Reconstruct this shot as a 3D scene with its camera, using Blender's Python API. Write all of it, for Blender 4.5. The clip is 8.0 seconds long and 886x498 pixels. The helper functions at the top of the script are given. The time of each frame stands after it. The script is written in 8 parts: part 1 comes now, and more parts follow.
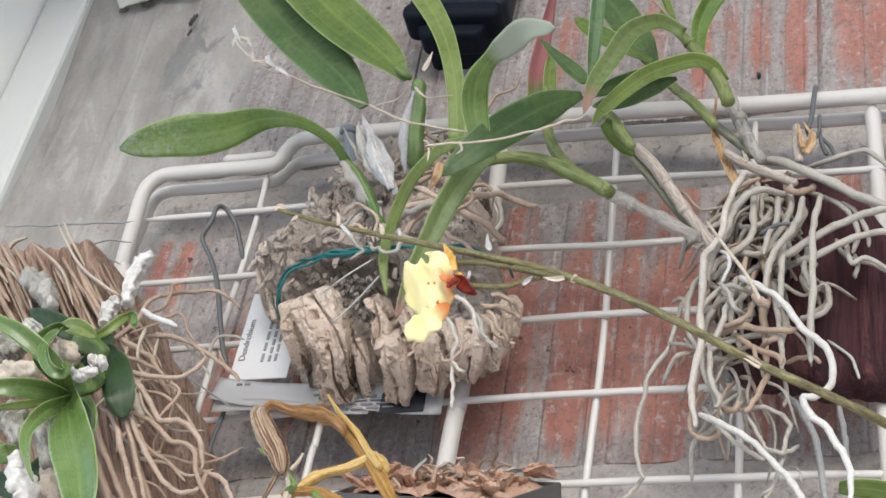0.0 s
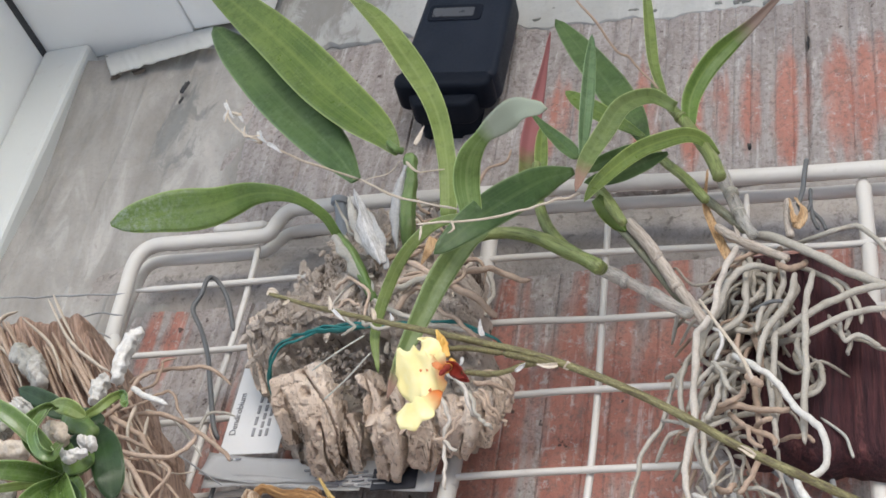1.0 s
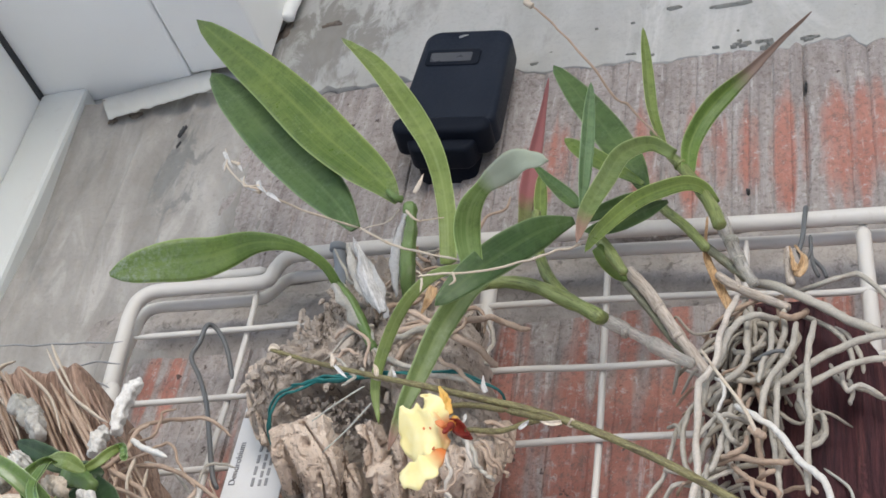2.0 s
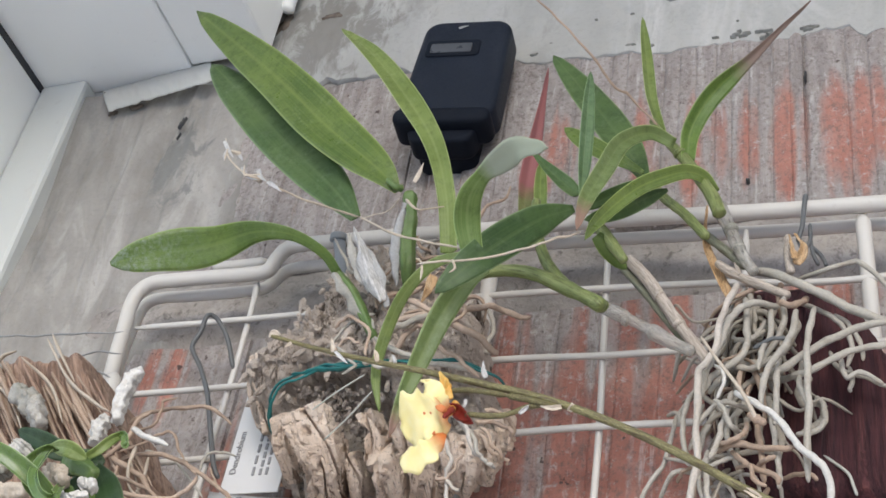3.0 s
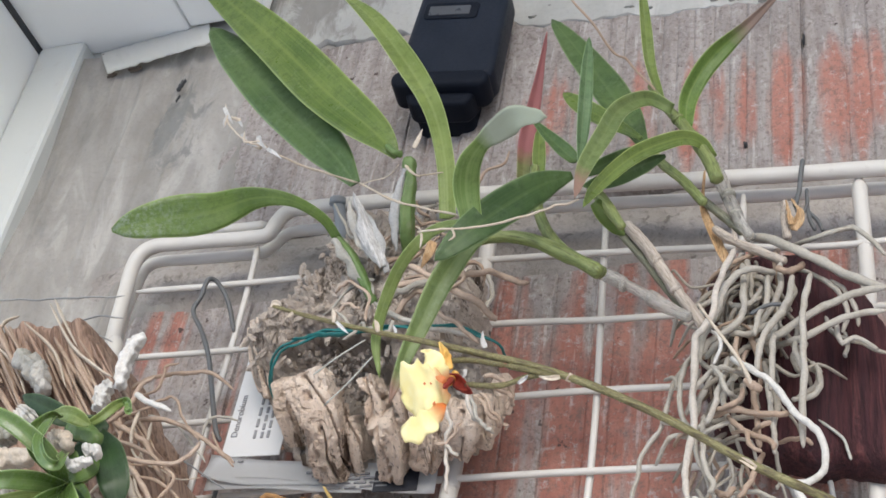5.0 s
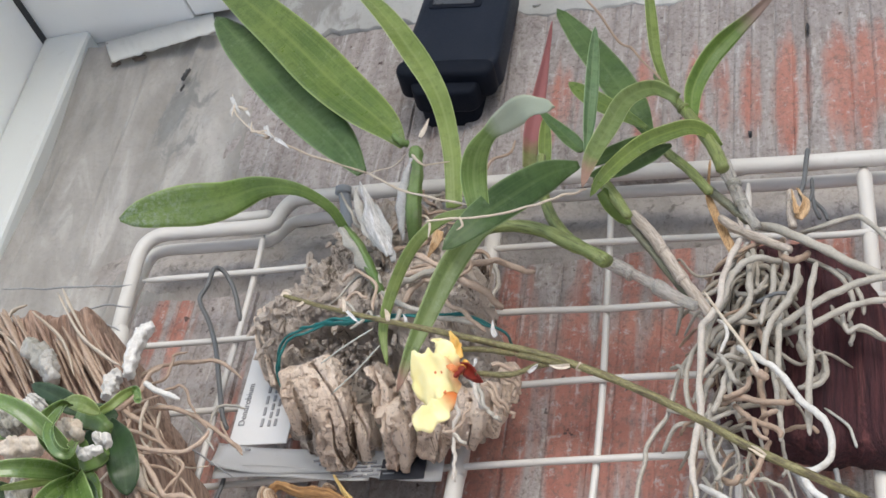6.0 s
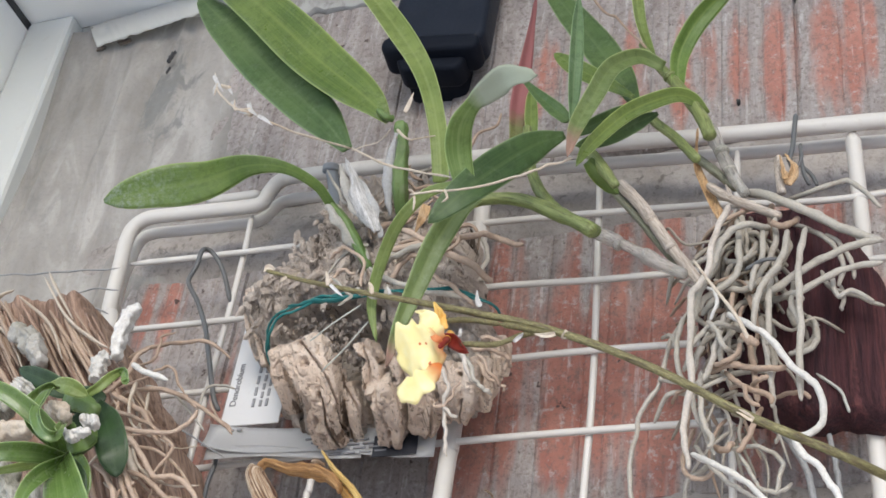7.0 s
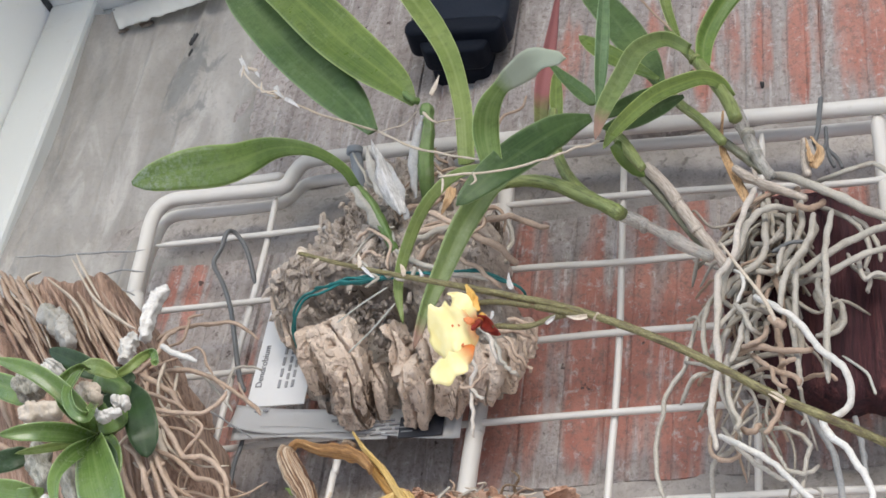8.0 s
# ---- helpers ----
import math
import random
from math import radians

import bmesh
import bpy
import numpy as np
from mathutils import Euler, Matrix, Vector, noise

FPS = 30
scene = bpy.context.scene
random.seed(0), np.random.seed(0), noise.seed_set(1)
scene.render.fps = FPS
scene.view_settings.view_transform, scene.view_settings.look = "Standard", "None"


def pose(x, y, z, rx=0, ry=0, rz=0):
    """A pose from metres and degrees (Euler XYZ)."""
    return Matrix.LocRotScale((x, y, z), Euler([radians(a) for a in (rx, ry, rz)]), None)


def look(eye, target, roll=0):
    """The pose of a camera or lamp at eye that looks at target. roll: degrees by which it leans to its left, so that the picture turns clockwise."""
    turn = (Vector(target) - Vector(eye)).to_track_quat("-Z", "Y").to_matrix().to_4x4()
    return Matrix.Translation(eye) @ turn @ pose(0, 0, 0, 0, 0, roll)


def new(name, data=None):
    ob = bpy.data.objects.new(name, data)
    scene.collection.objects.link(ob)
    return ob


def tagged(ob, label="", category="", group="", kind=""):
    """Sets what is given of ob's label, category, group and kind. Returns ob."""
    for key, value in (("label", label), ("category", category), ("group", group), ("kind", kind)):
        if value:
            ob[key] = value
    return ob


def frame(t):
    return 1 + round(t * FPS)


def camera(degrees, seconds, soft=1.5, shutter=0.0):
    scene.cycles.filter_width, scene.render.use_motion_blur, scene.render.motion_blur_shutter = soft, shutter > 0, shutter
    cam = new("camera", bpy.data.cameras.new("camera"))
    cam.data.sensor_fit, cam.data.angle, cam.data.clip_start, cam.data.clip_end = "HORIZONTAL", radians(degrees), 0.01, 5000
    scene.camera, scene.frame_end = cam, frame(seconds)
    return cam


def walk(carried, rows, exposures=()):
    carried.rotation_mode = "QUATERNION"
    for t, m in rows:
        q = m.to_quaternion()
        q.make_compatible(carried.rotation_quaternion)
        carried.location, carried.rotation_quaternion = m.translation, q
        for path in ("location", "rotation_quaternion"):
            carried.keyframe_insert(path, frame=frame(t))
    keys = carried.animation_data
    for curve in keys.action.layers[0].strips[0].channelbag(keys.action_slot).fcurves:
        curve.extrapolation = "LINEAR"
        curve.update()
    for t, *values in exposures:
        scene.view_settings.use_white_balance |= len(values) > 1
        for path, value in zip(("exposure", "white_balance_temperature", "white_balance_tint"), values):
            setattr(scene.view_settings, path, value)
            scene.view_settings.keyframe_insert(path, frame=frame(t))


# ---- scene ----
cam = camera(33.5, 8.0, 1.6)
PATH = [
    (0, (0.327, -0.501, 1.155), (-0.35, 0.919, 2.39), 10.9),
    (0.5, (0.327, -0.504, 1.158), (-0.342, 0.897, 2.419), 10.9),
    (1, (0.327, -0.507, 1.164), (-0.331, 0.874, 2.451), 10.8),
    (1.5, (0.326, -0.513, 1.168), (-0.325, 0.846, 2.484), 10.7),
    (1.7, (0.325, -0.512, 1.17), (-0.32, 0.844, 2.49), 10.6),
    (2.8, (0.325, -0.511, 1.169), (-0.325, 0.844, 2.489), 10.6),
    (3, (0.325, -0.51, 1.167), (-0.322, 0.849, 2.484), 10.5),
    (3.5, (0.323, -0.505, 1.165), (-0.325, 0.871, 2.463), 10.5),
    (4, (0.327, -0.508, 1.167), (-0.322, 0.882, 2.451), 10.6),
    (4.5, (0.329, -0.512, 1.171), (-0.324, 0.884, 2.446), 10.0),
    (4.7, (0.327, -0.514, 1.169), (-0.325, 0.885, 2.441), 10.1),
    (5.8, (0.326, -0.521, 1.168), (-0.325, 0.891, 2.426), 9.9),
    (6, (0.324, -0.52, 1.167), (-0.327, 0.894, 2.423), 9.9),
    (6.5, (0.324, -0.517, 1.169), (-0.33, 0.902, 2.418), 9.0),
    (7, (0.327, -0.513, 1.167), (-0.326, 0.914, 2.406), 8.5),
    (7.5, (0.328, -0.513, 1.167), (-0.33, 0.918, 2.4), 8.5),
    (8, (0.322, -0.517, 1.165), (-0.348, 0.921, 2.383), 8.8),
]
walk(cam, [(t, look(e, g, r)) for t, e, g, r in PATH], [(0, 1.38, 6680, 14.7), (1.5, 1.28, 6680, 14.7), (3.0, 1.26, 6680, 14.7), (4.5, 1.35, 6680, 14.7), (8.0, 1.35, 6680, 14.7)])

# ---- world, sun and exposure ----
world = bpy.data.worlds.new("sky")
scene.world = world
world.use_nodes = True
wn = world.node_tree
sky = wn.nodes.new("ShaderNodeTexSky")
sky.sky_type, sky.sun_disc = "NISHITA", False
sky.sun_elevation, sky.sun_rotation = radians(38), radians(160)
sky.dust_density, sky.air_density = 1.0, 1.2
wn.nodes["Background"].inputs["Strength"].default_value = 0.15
wn.links.new(sky.outputs[0], wn.nodes["Background"].inputs["Color"])
sun = new("sun", bpy.data.lights.new("sun", "SUN"))
sun.data.energy, sun.data.angle, sun.data.color = 0.9, radians(30), (1.0, 0.98, 0.95)
sun.matrix_world = look((0.9, -2.6, 2.35), (0, 0, 1.5))


# ---- materials ----
def N(nt, kind, **values):
    """A node with its inputs (by name or number) set."""
    node = nt.nodes.new("ShaderNode" + kind)
    for key, value in values.items():
        node.inputs[int(key[1:]) if key[0] == "i" and key[1:].isdigit() else key.replace("_", " ")].default_value = value
    return node


class Look:
    """Builds one procedural material step by step."""

    def __init__(self, name, rough=0.6, metal=0.0, spec=0.5):
        self.m = bpy.data.materials.new(name)
        self.m.use_nodes = True
        self.nt = self.m.node_tree
        self.b = self.nt.nodes["Principled BSDF"]
        self.b.inputs["Roughness"].default_value = rough
        self.b.inputs["Metallic"].default_value = metal
        self.b.inputs["Specular IOR Level"].default_value = spec
        self.tc = self.nt.nodes.new("ShaderNodeTexCoord")
        self.bumped = None

    def link(self, a, b):
        self.nt.links.new(a, b)

    def place(self, stretch=(1, 1, 1), uv=False, shuffle=False, lean=0.0):
        mp = N(self.nt, "Mapping")
        mp.inputs["Scale"].default_value = stretch
        src = self.tc.outputs["UV" if uv else "Object"]
        if shuffle:
            info = self.nt.nodes.new("ShaderNodeObjectInfo")
            comb = self.nt.nodes.new("ShaderNodeVectorMath")
            comb.operation = "SCALE"
            comb.inputs[0].default_value = (7.3, 3.1, 5.7)
            self.link(info.outputs["Random"], comb.inputs["Scale"])
            self.link(comb.outputs[0], mp.inputs["Location"])
        if lean:
            turned = N(self.nt, "Mapping")
            turned.inputs["Rotation"].default_value = (0, radians(lean), 0)
            self.link(src, turned.inputs["Vector"])
            src = turned.outputs[0]
        self.link(src, mp.inputs["Vector"])
        return mp.outputs[0]

    def noise(self, scale, detail=4, rough=0.6, at=None, warp=0.0):
        n = N(self.nt, "TexNoise", Scale=scale, Detail=detail, Roughness=rough, Distortion=warp)
        self.link(at if at else self.tc.outputs["Object"], n.inputs["Vector"])
        return n.outputs["Fac"]

    def cells(self, scale, at=None, feature="DISTANCE_TO_EDGE"):
        n = N(self.nt, "TexVoronoi", Scale=scale)
        n.feature = feature
        self.link(at if at else self.tc.outputs["Object"], n.inputs["Vector"])
        return n.outputs["Distance"]

    def ramp(self, fac, *stops):
        r = self.nt.nodes.new("ShaderNodeValToRGB")
        while len(r.color_ramp.elements) < len(stops):
            r.color_ramp.elements.new(0.5)
        for e, (p, c) in zip(r.color_ramp.elements, stops):
            e.position = p
            e.color = (c, c, c, 1) if isinstance(c, (int, float)) else (*c, 1)
        self.link(fac, r.inputs[0])
        return r.outputs[0]

    def mix(self, fac, a, b, mode="MIX"):
        n = self.nt.nodes.new("ShaderNodeMix")
        n.data_type, n.blend_type = "RGBA", mode
        for sock, v in ((n.inputs[0], fac), (n.inputs[6], a), (n.inputs[7], b)):
            if isinstance(v, (int, float)):
                sock.default_value = v
            elif isinstance(v, tuple):
                sock.default_value = (*v, 1)
            else:
                self.link(v, sock)
        return n.outputs[2]

    def colour(self, c):
        if isinstance(c, tuple):
            self.b.inputs["Base Color"].default_value = (*c, 1)
        else:
            self.link(c, self.b.inputs["Base Color"])
        return self

    def rough(self, fac, lo, hi):
        self.link(self.ramp(fac, (0.3, lo), (0.7, hi)), self.b.inputs["Roughness"])
        return self

    def bump(self, height, depth, strength=1.0):
        n = N(self.nt, "Bump", Strength=strength, Distance=depth)
        self.link(height, n.inputs["Height"])
        if self.bumped:
            self.link(self.bumped, n.inputs["Normal"])
        self.bumped = n.outputs[0]
        self.link(self.bumped, self.b.inputs["Normal"])
        return self

    def thin(self, amount, colour):
        """Some light passes through, as in a leaf or a petal."""
        tr = self.nt.nodes.new("ShaderNodeBsdfTranslucent")
        if isinstance(colour, tuple):
            tr.inputs["Color"].default_value = (*colour, 1)
        else:
            self.link(colour, tr.inputs["Color"])
        mx = self.nt.nodes.new("ShaderNodeMixShader")
        mx.inputs[0].default_value = amount
        out = self.nt.nodes["Material Output"]
        self.link(self.b.outputs[0], mx.inputs[1])
        self.link(tr.outputs[0], mx.inputs[2])
        self.link(mx.outputs[0], out.inputs[0])
        return self


def leaf_look(name, dark, light, rib, rough=0.31, blot=None, tip=None, tip_from=0.85, fade=0.12, spine=0.45):
    """Leaf: pale midrib, fine long veins, mottling; tip: another colour towards the tip."""
    k = Look(name, rough, spec=0.45)
    uv = k.place((1, 1, 1), uv=True)
    sep = k.nt.nodes.new("ShaderNodeSeparateXYZ")
    k.link(uv, sep.inputs[0])
    veins = k.noise(1.0, 4, 0.65, k.place((26, 1.1, 1), uv=True, shuffle=True))
    mott = k.noise(240, 5, 0.7)
    big = k.noise(38, 2, 0.5)
    c = k.mix(k.ramp(big, (0.34, 0.0), (0.66, 1.0)), dark, light)
    c = k.mix(k.ramp(veins, (0.42, 0.0), (0.72, 0.42)), c, rib)
    c = k.mix(k.ramp(mott, (0.48, 0.0), (0.70, 0.5)), c, tuple(x * 0.55 for x in dark))
    c = k.mix(k.ramp(sep.outputs[0], (0.43, 0.0), (0.495, spine), (0.505, spine), (0.57, 0.0)), c, rib)
    bloom = k.mix(1.0, k.ramp(k.noise(70, 4, 0.7, k.place(shuffle=True)), (0.48, 0.0), (0.66, 1.0)), k.ramp(k.noise(520, 4, 0.7), (0.46, 0.0), (0.66, 0.30)), "MULTIPLY")
    c = k.mix(bloom, c, tuple(0.14 + 1.05 * x for x in light))
    c = k.mix(k.ramp(sep.outputs[0], (0.0, 0.9), (0.05, 0.0), (0.95, 0.0), (1.0, 0.9)), c, tuple(min(1, x * 1.6 + 0.06) for x in rib))
    if blot:
        spots = k.noise(420, 5, 0.75)
        where = k.ramp(sep.outputs[1], (0.0, 0.0), (0.66, 0.0), (0.93, 0.7), (0.985, 1.0))
        m = k.mix(1.0, k.ramp(spots, (0.46, 0.0), (0.66, 0.8)), where, "MULTIPLY")
        c = k.mix(m, c, blot)
    if tip:
        edge = k.noise(90, 3, 0.6)
        along = k.nt.nodes.new("ShaderNodeMath")
        along.operation = "MULTIPLY_ADD"
        k.link(edge, along.inputs[0])
        along.inputs[1].default_value = 0.16
        k.link(sep.outputs[1], along.inputs[2])
        c = k.mix(k.ramp(along.outputs[0], (tip_from, 0.0), (min(1, tip_from + fade), 1.0)), c, tip)
    k.colour(c).rough(mott, rough - 0.06, rough + 0.14)
    k.bump(veins, 0.0003, 0.35).bump(mott, 0.0004, 0.5)
    return k.thin(0.22, c).m


def root_look(name, pale, grey, dirt, wet=0.75, thin=0.0):
    k = Look(name, wet)
    long = k.noise(95, 4, 0.6, k.place(shuffle=True))
    fine = k.noise(900, 4, 0.7)
    patch = k.noise(30, 3, 0.55, k.place((1, 1, 1), shuffle=True))
    c = k.mix(k.ramp(patch, (0.35, 0.0), (0.68, 1.0)), pale, grey)
    c = k.mix(k.ramp(long, (0.58, 0.0), (0.75, 0.7)), c, dirt)
    c = k.mix(k.ramp(fine, (0.35, 0.3), (0.6, 0.0)), c, tuple(x * 0.5 for x in grey))
    k.colour(c).bump(long, 0.0012, 0.6).bump(fine, 0.0004, 0.6)
    return k.thin(thin, c).m if thin else k.m


def wood_look(name, dark, mid, light, grain=(30, 30, 2.2), rough=0.6, depth=0.0012, warp=0.6, spec=0.4, uv=False, lean=0.0, stops=(0.3, 0.52, 0.72)):
    k = Look(name, rough, spec=spec)
    at = k.place(grain, uv=uv, shuffle=uv, lean=lean)
    g = k.noise(7, 6, 0.65, at, warp)
    fine = k.noise(34, 5, 0.7, at, 0.3)
    blotch = k.noise(22, 3, 0.6)
    c = k.ramp(g, (stops[0], dark), (stops[1], mid), (stops[2], light))
    c = k.mix(k.ramp(fine, (0.36, 0.75), (0.55, 0.0)), c, tuple(x * 0.4 for x in dark))
    c = k.mix(k.ramp(blotch, (0.45, 0.0), (0.7, 0.45)), c, mid)
    return k.colour(c).bump(g, depth).bump(fine, depth * 0.5, 0.8).m


def paint_look(name, c, dirt, rough=0.45, amount=0.35, scale=60, spec=0.5):
    k = Look(name, rough, spec=spec)
    big = k.noise(scale * 0.25, 4, 0.6)
    fine = k.noise(scale * 9, 4, 0.7)
    spots = k.noise(scale * 2.4, 5, 0.7)
    m = k.mix(k.ramp(big, (0.4, 0.0), (0.75, amount)), c, dirt)
    m = k.mix(k.ramp(spots, (0.62, 0.0), (0.7, amount)), m, dirt)
    return k.colour(m).rough(fine, rough - 0.08, rough + 0.12).bump(fine, 0.0003, 0.35).m


def brick_look(name):
    """Fired clay with worn, streaky limewash; the object's own "wash" says how much is left."""
    k = Look(name, 0.92, spec=0.2)
    streak = k.noise(70, 6, 0.68, k.place((1, 1, 0.16), shuffle=True), 0.8)
    blot = k.noise(34, 5, 0.7, k.place((1, 1, 0.6), shuffle=True), 0.5)
    broad = k.noise(11, 3, 0.55, k.place((1, 1, 0.6), shuffle=True), 0.3)
    fine = k.noise(420, 5, 0.7)
    speck = k.noise(150, 3, 0.55, k.place(shuffle=True))
    scratch = k.noise(260, 3, 0.6, k.place((1, 1, 0.1), shuffle=True), 0.2)
    clay = k.mix(k.ramp(blot, (0.3, 0.0), (0.7, 1.0)), (0.355, 0.152, 0.120), (0.48, 0.242, 0.192))
    lime = k.ramp(streak, (0.25, (0.215, 0.20, 0.19)), (0.45, (0.31, 0.290, 0.276)), (0.62, (0.40, 0.380, 0.364)), (0.8, (0.54, 0.52, 0.50)))
    ribs = k.noise(75, 2, 0.5, k.place((1, 0.1, 0.02), shuffle=True))
    both = k.mix(0.54, k.mix(0.45, k.mix(0.5, streak, blot), broad), ribs)
    wash = k.nt.nodes.new("ShaderNodeAttribute")
    wash.attribute_type, wash.attribute_name = "OBJECT", "wash"
    cover = k.nt.nodes.new("ShaderNodeMath")
    cover.operation = "ADD"
    k.link(both, cover.inputs[0])
    smear = k.nt.nodes.new("ShaderNodeAttribute")
    smear.attribute_type, smear.attribute_name = "OBJECT", "smear"
    high = k.nt.nodes.new("ShaderNodeSeparateXYZ")
    k.link(k.tc.outputs["Object"], high.inputs[0])
    top = k.nt.nodes.new("ShaderNodeMath")
    top.operation = "MULTIPLY_ADD"
    k.link(k.ramp(high.outputs[2], (0.075, 0.0), (0.146, 1.0)), top.inputs[0])
    k.link(smear.outputs["Fac"], top.inputs[1])
    low = k.nt.nodes.new("ShaderNodeMath")
    low.operation = "MULTIPLY_ADD"
    k.link(k.ramp(high.outputs[2], (0.0, 1.0), (0.035, 0.0)), low.inputs[0])
    low.inputs[1].default_value = 0.10
    k.link(wash.outputs["Fac"], low.inputs[2])
    k.link(low.outputs[0], top.inputs[2])
    k.link(top.outputs[0], cover.inputs[1])
    where = N(k.nt, "NewGeometry")
    bare = N(k.nt, "Mapping", Location=(0.060 / 0.040, 0.0, -1.600 / 0.050), Scale=(1 / 0.040, 0.0, 1 / 0.050))
    k.link(where.outputs["Position"], bare.inputs["Vector"])
    far = N(k.nt, "VectorMath")
    far.operation = "LENGTH"
    k.link(bare.outputs[0], far.inputs[0])
    worn = N(k.nt, "Math")
    worn.operation = "SUBTRACT"
    k.link(cover.outputs[0], worn.inputs[0])
    k.link(k.ramp(far.outputs["Value"], (0.2, 0.20), (1.0, 0.0)), worn.inputs[1])
    c = k.mix(k.ramp(worn.outputs[0], (0.468, 0.0), (0.535, 0.94)), clay, lime)
    c = k.mix(k.ramp(scratch, (0.60, 0.0), (0.70, 0.45)), c, (0.66, 0.64, 0.62))
    c = k.mix(k.ramp(scratch, (0.28, 0.4), (0.36, 0.0)), c, (0.20, 0.15, 0.135))
    grime = k.noise(95, 5, 0.75, k.place((1, 1, 0.7), shuffle=True), 0.5)
    c = k.mix(k.ramp(grime, (0.56, 0.0), (0.70, 0.55)), c, (0.17, 0.155, 0.14))
    c = k.mix(k.ramp(speck, (0.69, 0.0), (0.725, 0.9)), c, (0.07, 0.05, 0.045))
    c = k.mix(k.ramp(fine, (0.36, 0.6), (0.5, 0.0)), c, (0.17, 0.135, 0.125))
    fleck = k.noise(230, 5, 0.75, k.place((1, 1, 0.8), shuffle=True), 0.4)
    c = k.mix(k.ramp(fleck, (0.56, 0.0), (0.66, 0.6)), c, (0.52, 0.50, 0.48))
    c = k.mix(k.ramp(fleck, (0.33, 0.55), (0.42, 0.0)), c, (0.16, 0.13, 0.12))
    return k.colour(c).bump(fleck, 0.0014, 0.7).bump(streak, 0.0022, 0.7).bump(scratch, 0.0008, 0.5).bump(fine, 0.0008, 0.7).m


def mortar_look(name, a, b, pit, grain=1.0):
    k = Look(name, 0.95, spec=0.2)
    big = k.noise(24 * grain, 5, 0.65, None, 0.4)
    fine = k.noise(330, 5, 0.75)
    grit = k.noise(170, 4, 0.7, None, 0.6)
    c = k.mix(k.ramp(big, (0.36, 0.0), (0.64, 1.0)), a, b)
    c = k.mix(k.ramp(grit, (0.56, 0.0), (0.68, 0.6)), c, pit)
    c = k.mix(k.ramp(fine, (0.34, 0.4), (0.5, 0.0)), c, tuple(x * 0.5 for x in a))
    return k.colour(c).bump(big, 0.003, 0.5).bump(grit, 0.0012, 0.6).bump(fine, 0.0006, 0.7).m


def stained(name, a, b, pit, stain, scale, lo, hi, grain, spot=None):
    """Plaster smeared by hand, with broad damp stains of their own shape; spot: one larger stain (x, z, width, height)."""
    k = Look(name, 0.95, spec=0.2)
    smear = k.noise(30 * grain, 5, 0.62, k.place((1, 1, 0.26), lean=4), 0.9)
    big = k.noise(16 * grain, 5, 0.65, None, 0.4)
    fine = k.noise(330, 5, 0.75)
    grit = k.noise(90, 4, 0.7, None, 0.6)
    damp = k.noise(scale, 6, 0.68, k.place((1.2, 1, 0.5)), 0.25)
    c = k.mix(k.ramp(k.mix(0.6, big, smear), (0.40, 0.0), (0.60, 1.0)), a, b)
    # Paler streaks along the smears: ridge highlights put into the colour.
    c = k.mix(k.ramp(smear, (0.56, 0.0), (0.68, 0.6)), c, tuple(min(0.8, x * 1.3) for x in b))
    c = k.mix(k.ramp(grit, (0.64, 0.0), (0.74, 0.45)), c, pit)
    c = k.mix(k.ramp(damp, (lo, 0.0), (hi, 0.7)), c, stain)
    if spot:
        put = N(k.nt, "Mapping")
        put.inputs["Location"].default_value = (-spot[0] / spot[2], 0, -spot[1] / spot[3])
        put.inputs["Scale"].default_value = (1 / spot[2], 0, 1 / spot[3])
        k.link(k.tc.outputs["Object"], put.inputs["Vector"])
        far = k.nt.nodes.new("ShaderNodeVectorMath")
        far.operation = "LENGTH"
        k.link(put.outputs[0], far.inputs[0])
        rag = k.nt.nodes.new("ShaderNodeMath")
        rag.operation = "MULTIPLY_ADD"
        k.link(k.noise(70, 5, 0.7, k.place((1, 1, 0.5)), 0.6), rag.inputs[0])
        rag.inputs[1].default_value = 3.2
        k.link(far.outputs["Value"], rag.inputs[2])
        c = k.mix(k.ramp(k.mix(0.6, rag.outputs[0], (0.0, 0.0, 0.0)), (0.78, 0.8), (0.92, 0.0)), c, stain)
    c = k.mix(k.ramp(fine, (0.34, 0.18), (0.5, 0.0)), c, tuple(x * 0.6 for x in a))
    return k.colour(c).bump(big, 0.004, 0.5).bump(smear, 0.0025, 0.6).bump(grit, 0.0008, 0.4).bump(fine, 0.0003, 0.5).m


def bark_look(name, a, b, c3, crack):
    k = Look(name, 0.95, spec=0.15)
    at = k.place((1, 0.3, 0.26))
    big = k.noise(42, 5, 0.65, at, 0.8)
    fine = k.noise(380, 5, 0.75)
    mid = k.noise(150, 5, 0.7, at, 0.5)
    c = k.ramp(big, (0.3, a), (0.52, b), (0.7, c3))
    c = k.mix(k.ramp(mid, (0.36, 0.95), (0.42, 0.0)), c, crack)
    c = k.mix(k.ramp(fine, (0.34, 0.6), (0.42, 0.0)), c, crack)
    pore = k.noise(760, 4, 0.7)
    c = k.mix(k.ramp(pore, (0.34, 0.5), (0.42, 0.0)), c, crack)
    return k.colour(c).bump(big, 0.0022, 0.6).bump(mid, 0.0022, 0.8).bump(fine, 0.0012, 0.9).bump(pore, 0.0006, 0.8).m


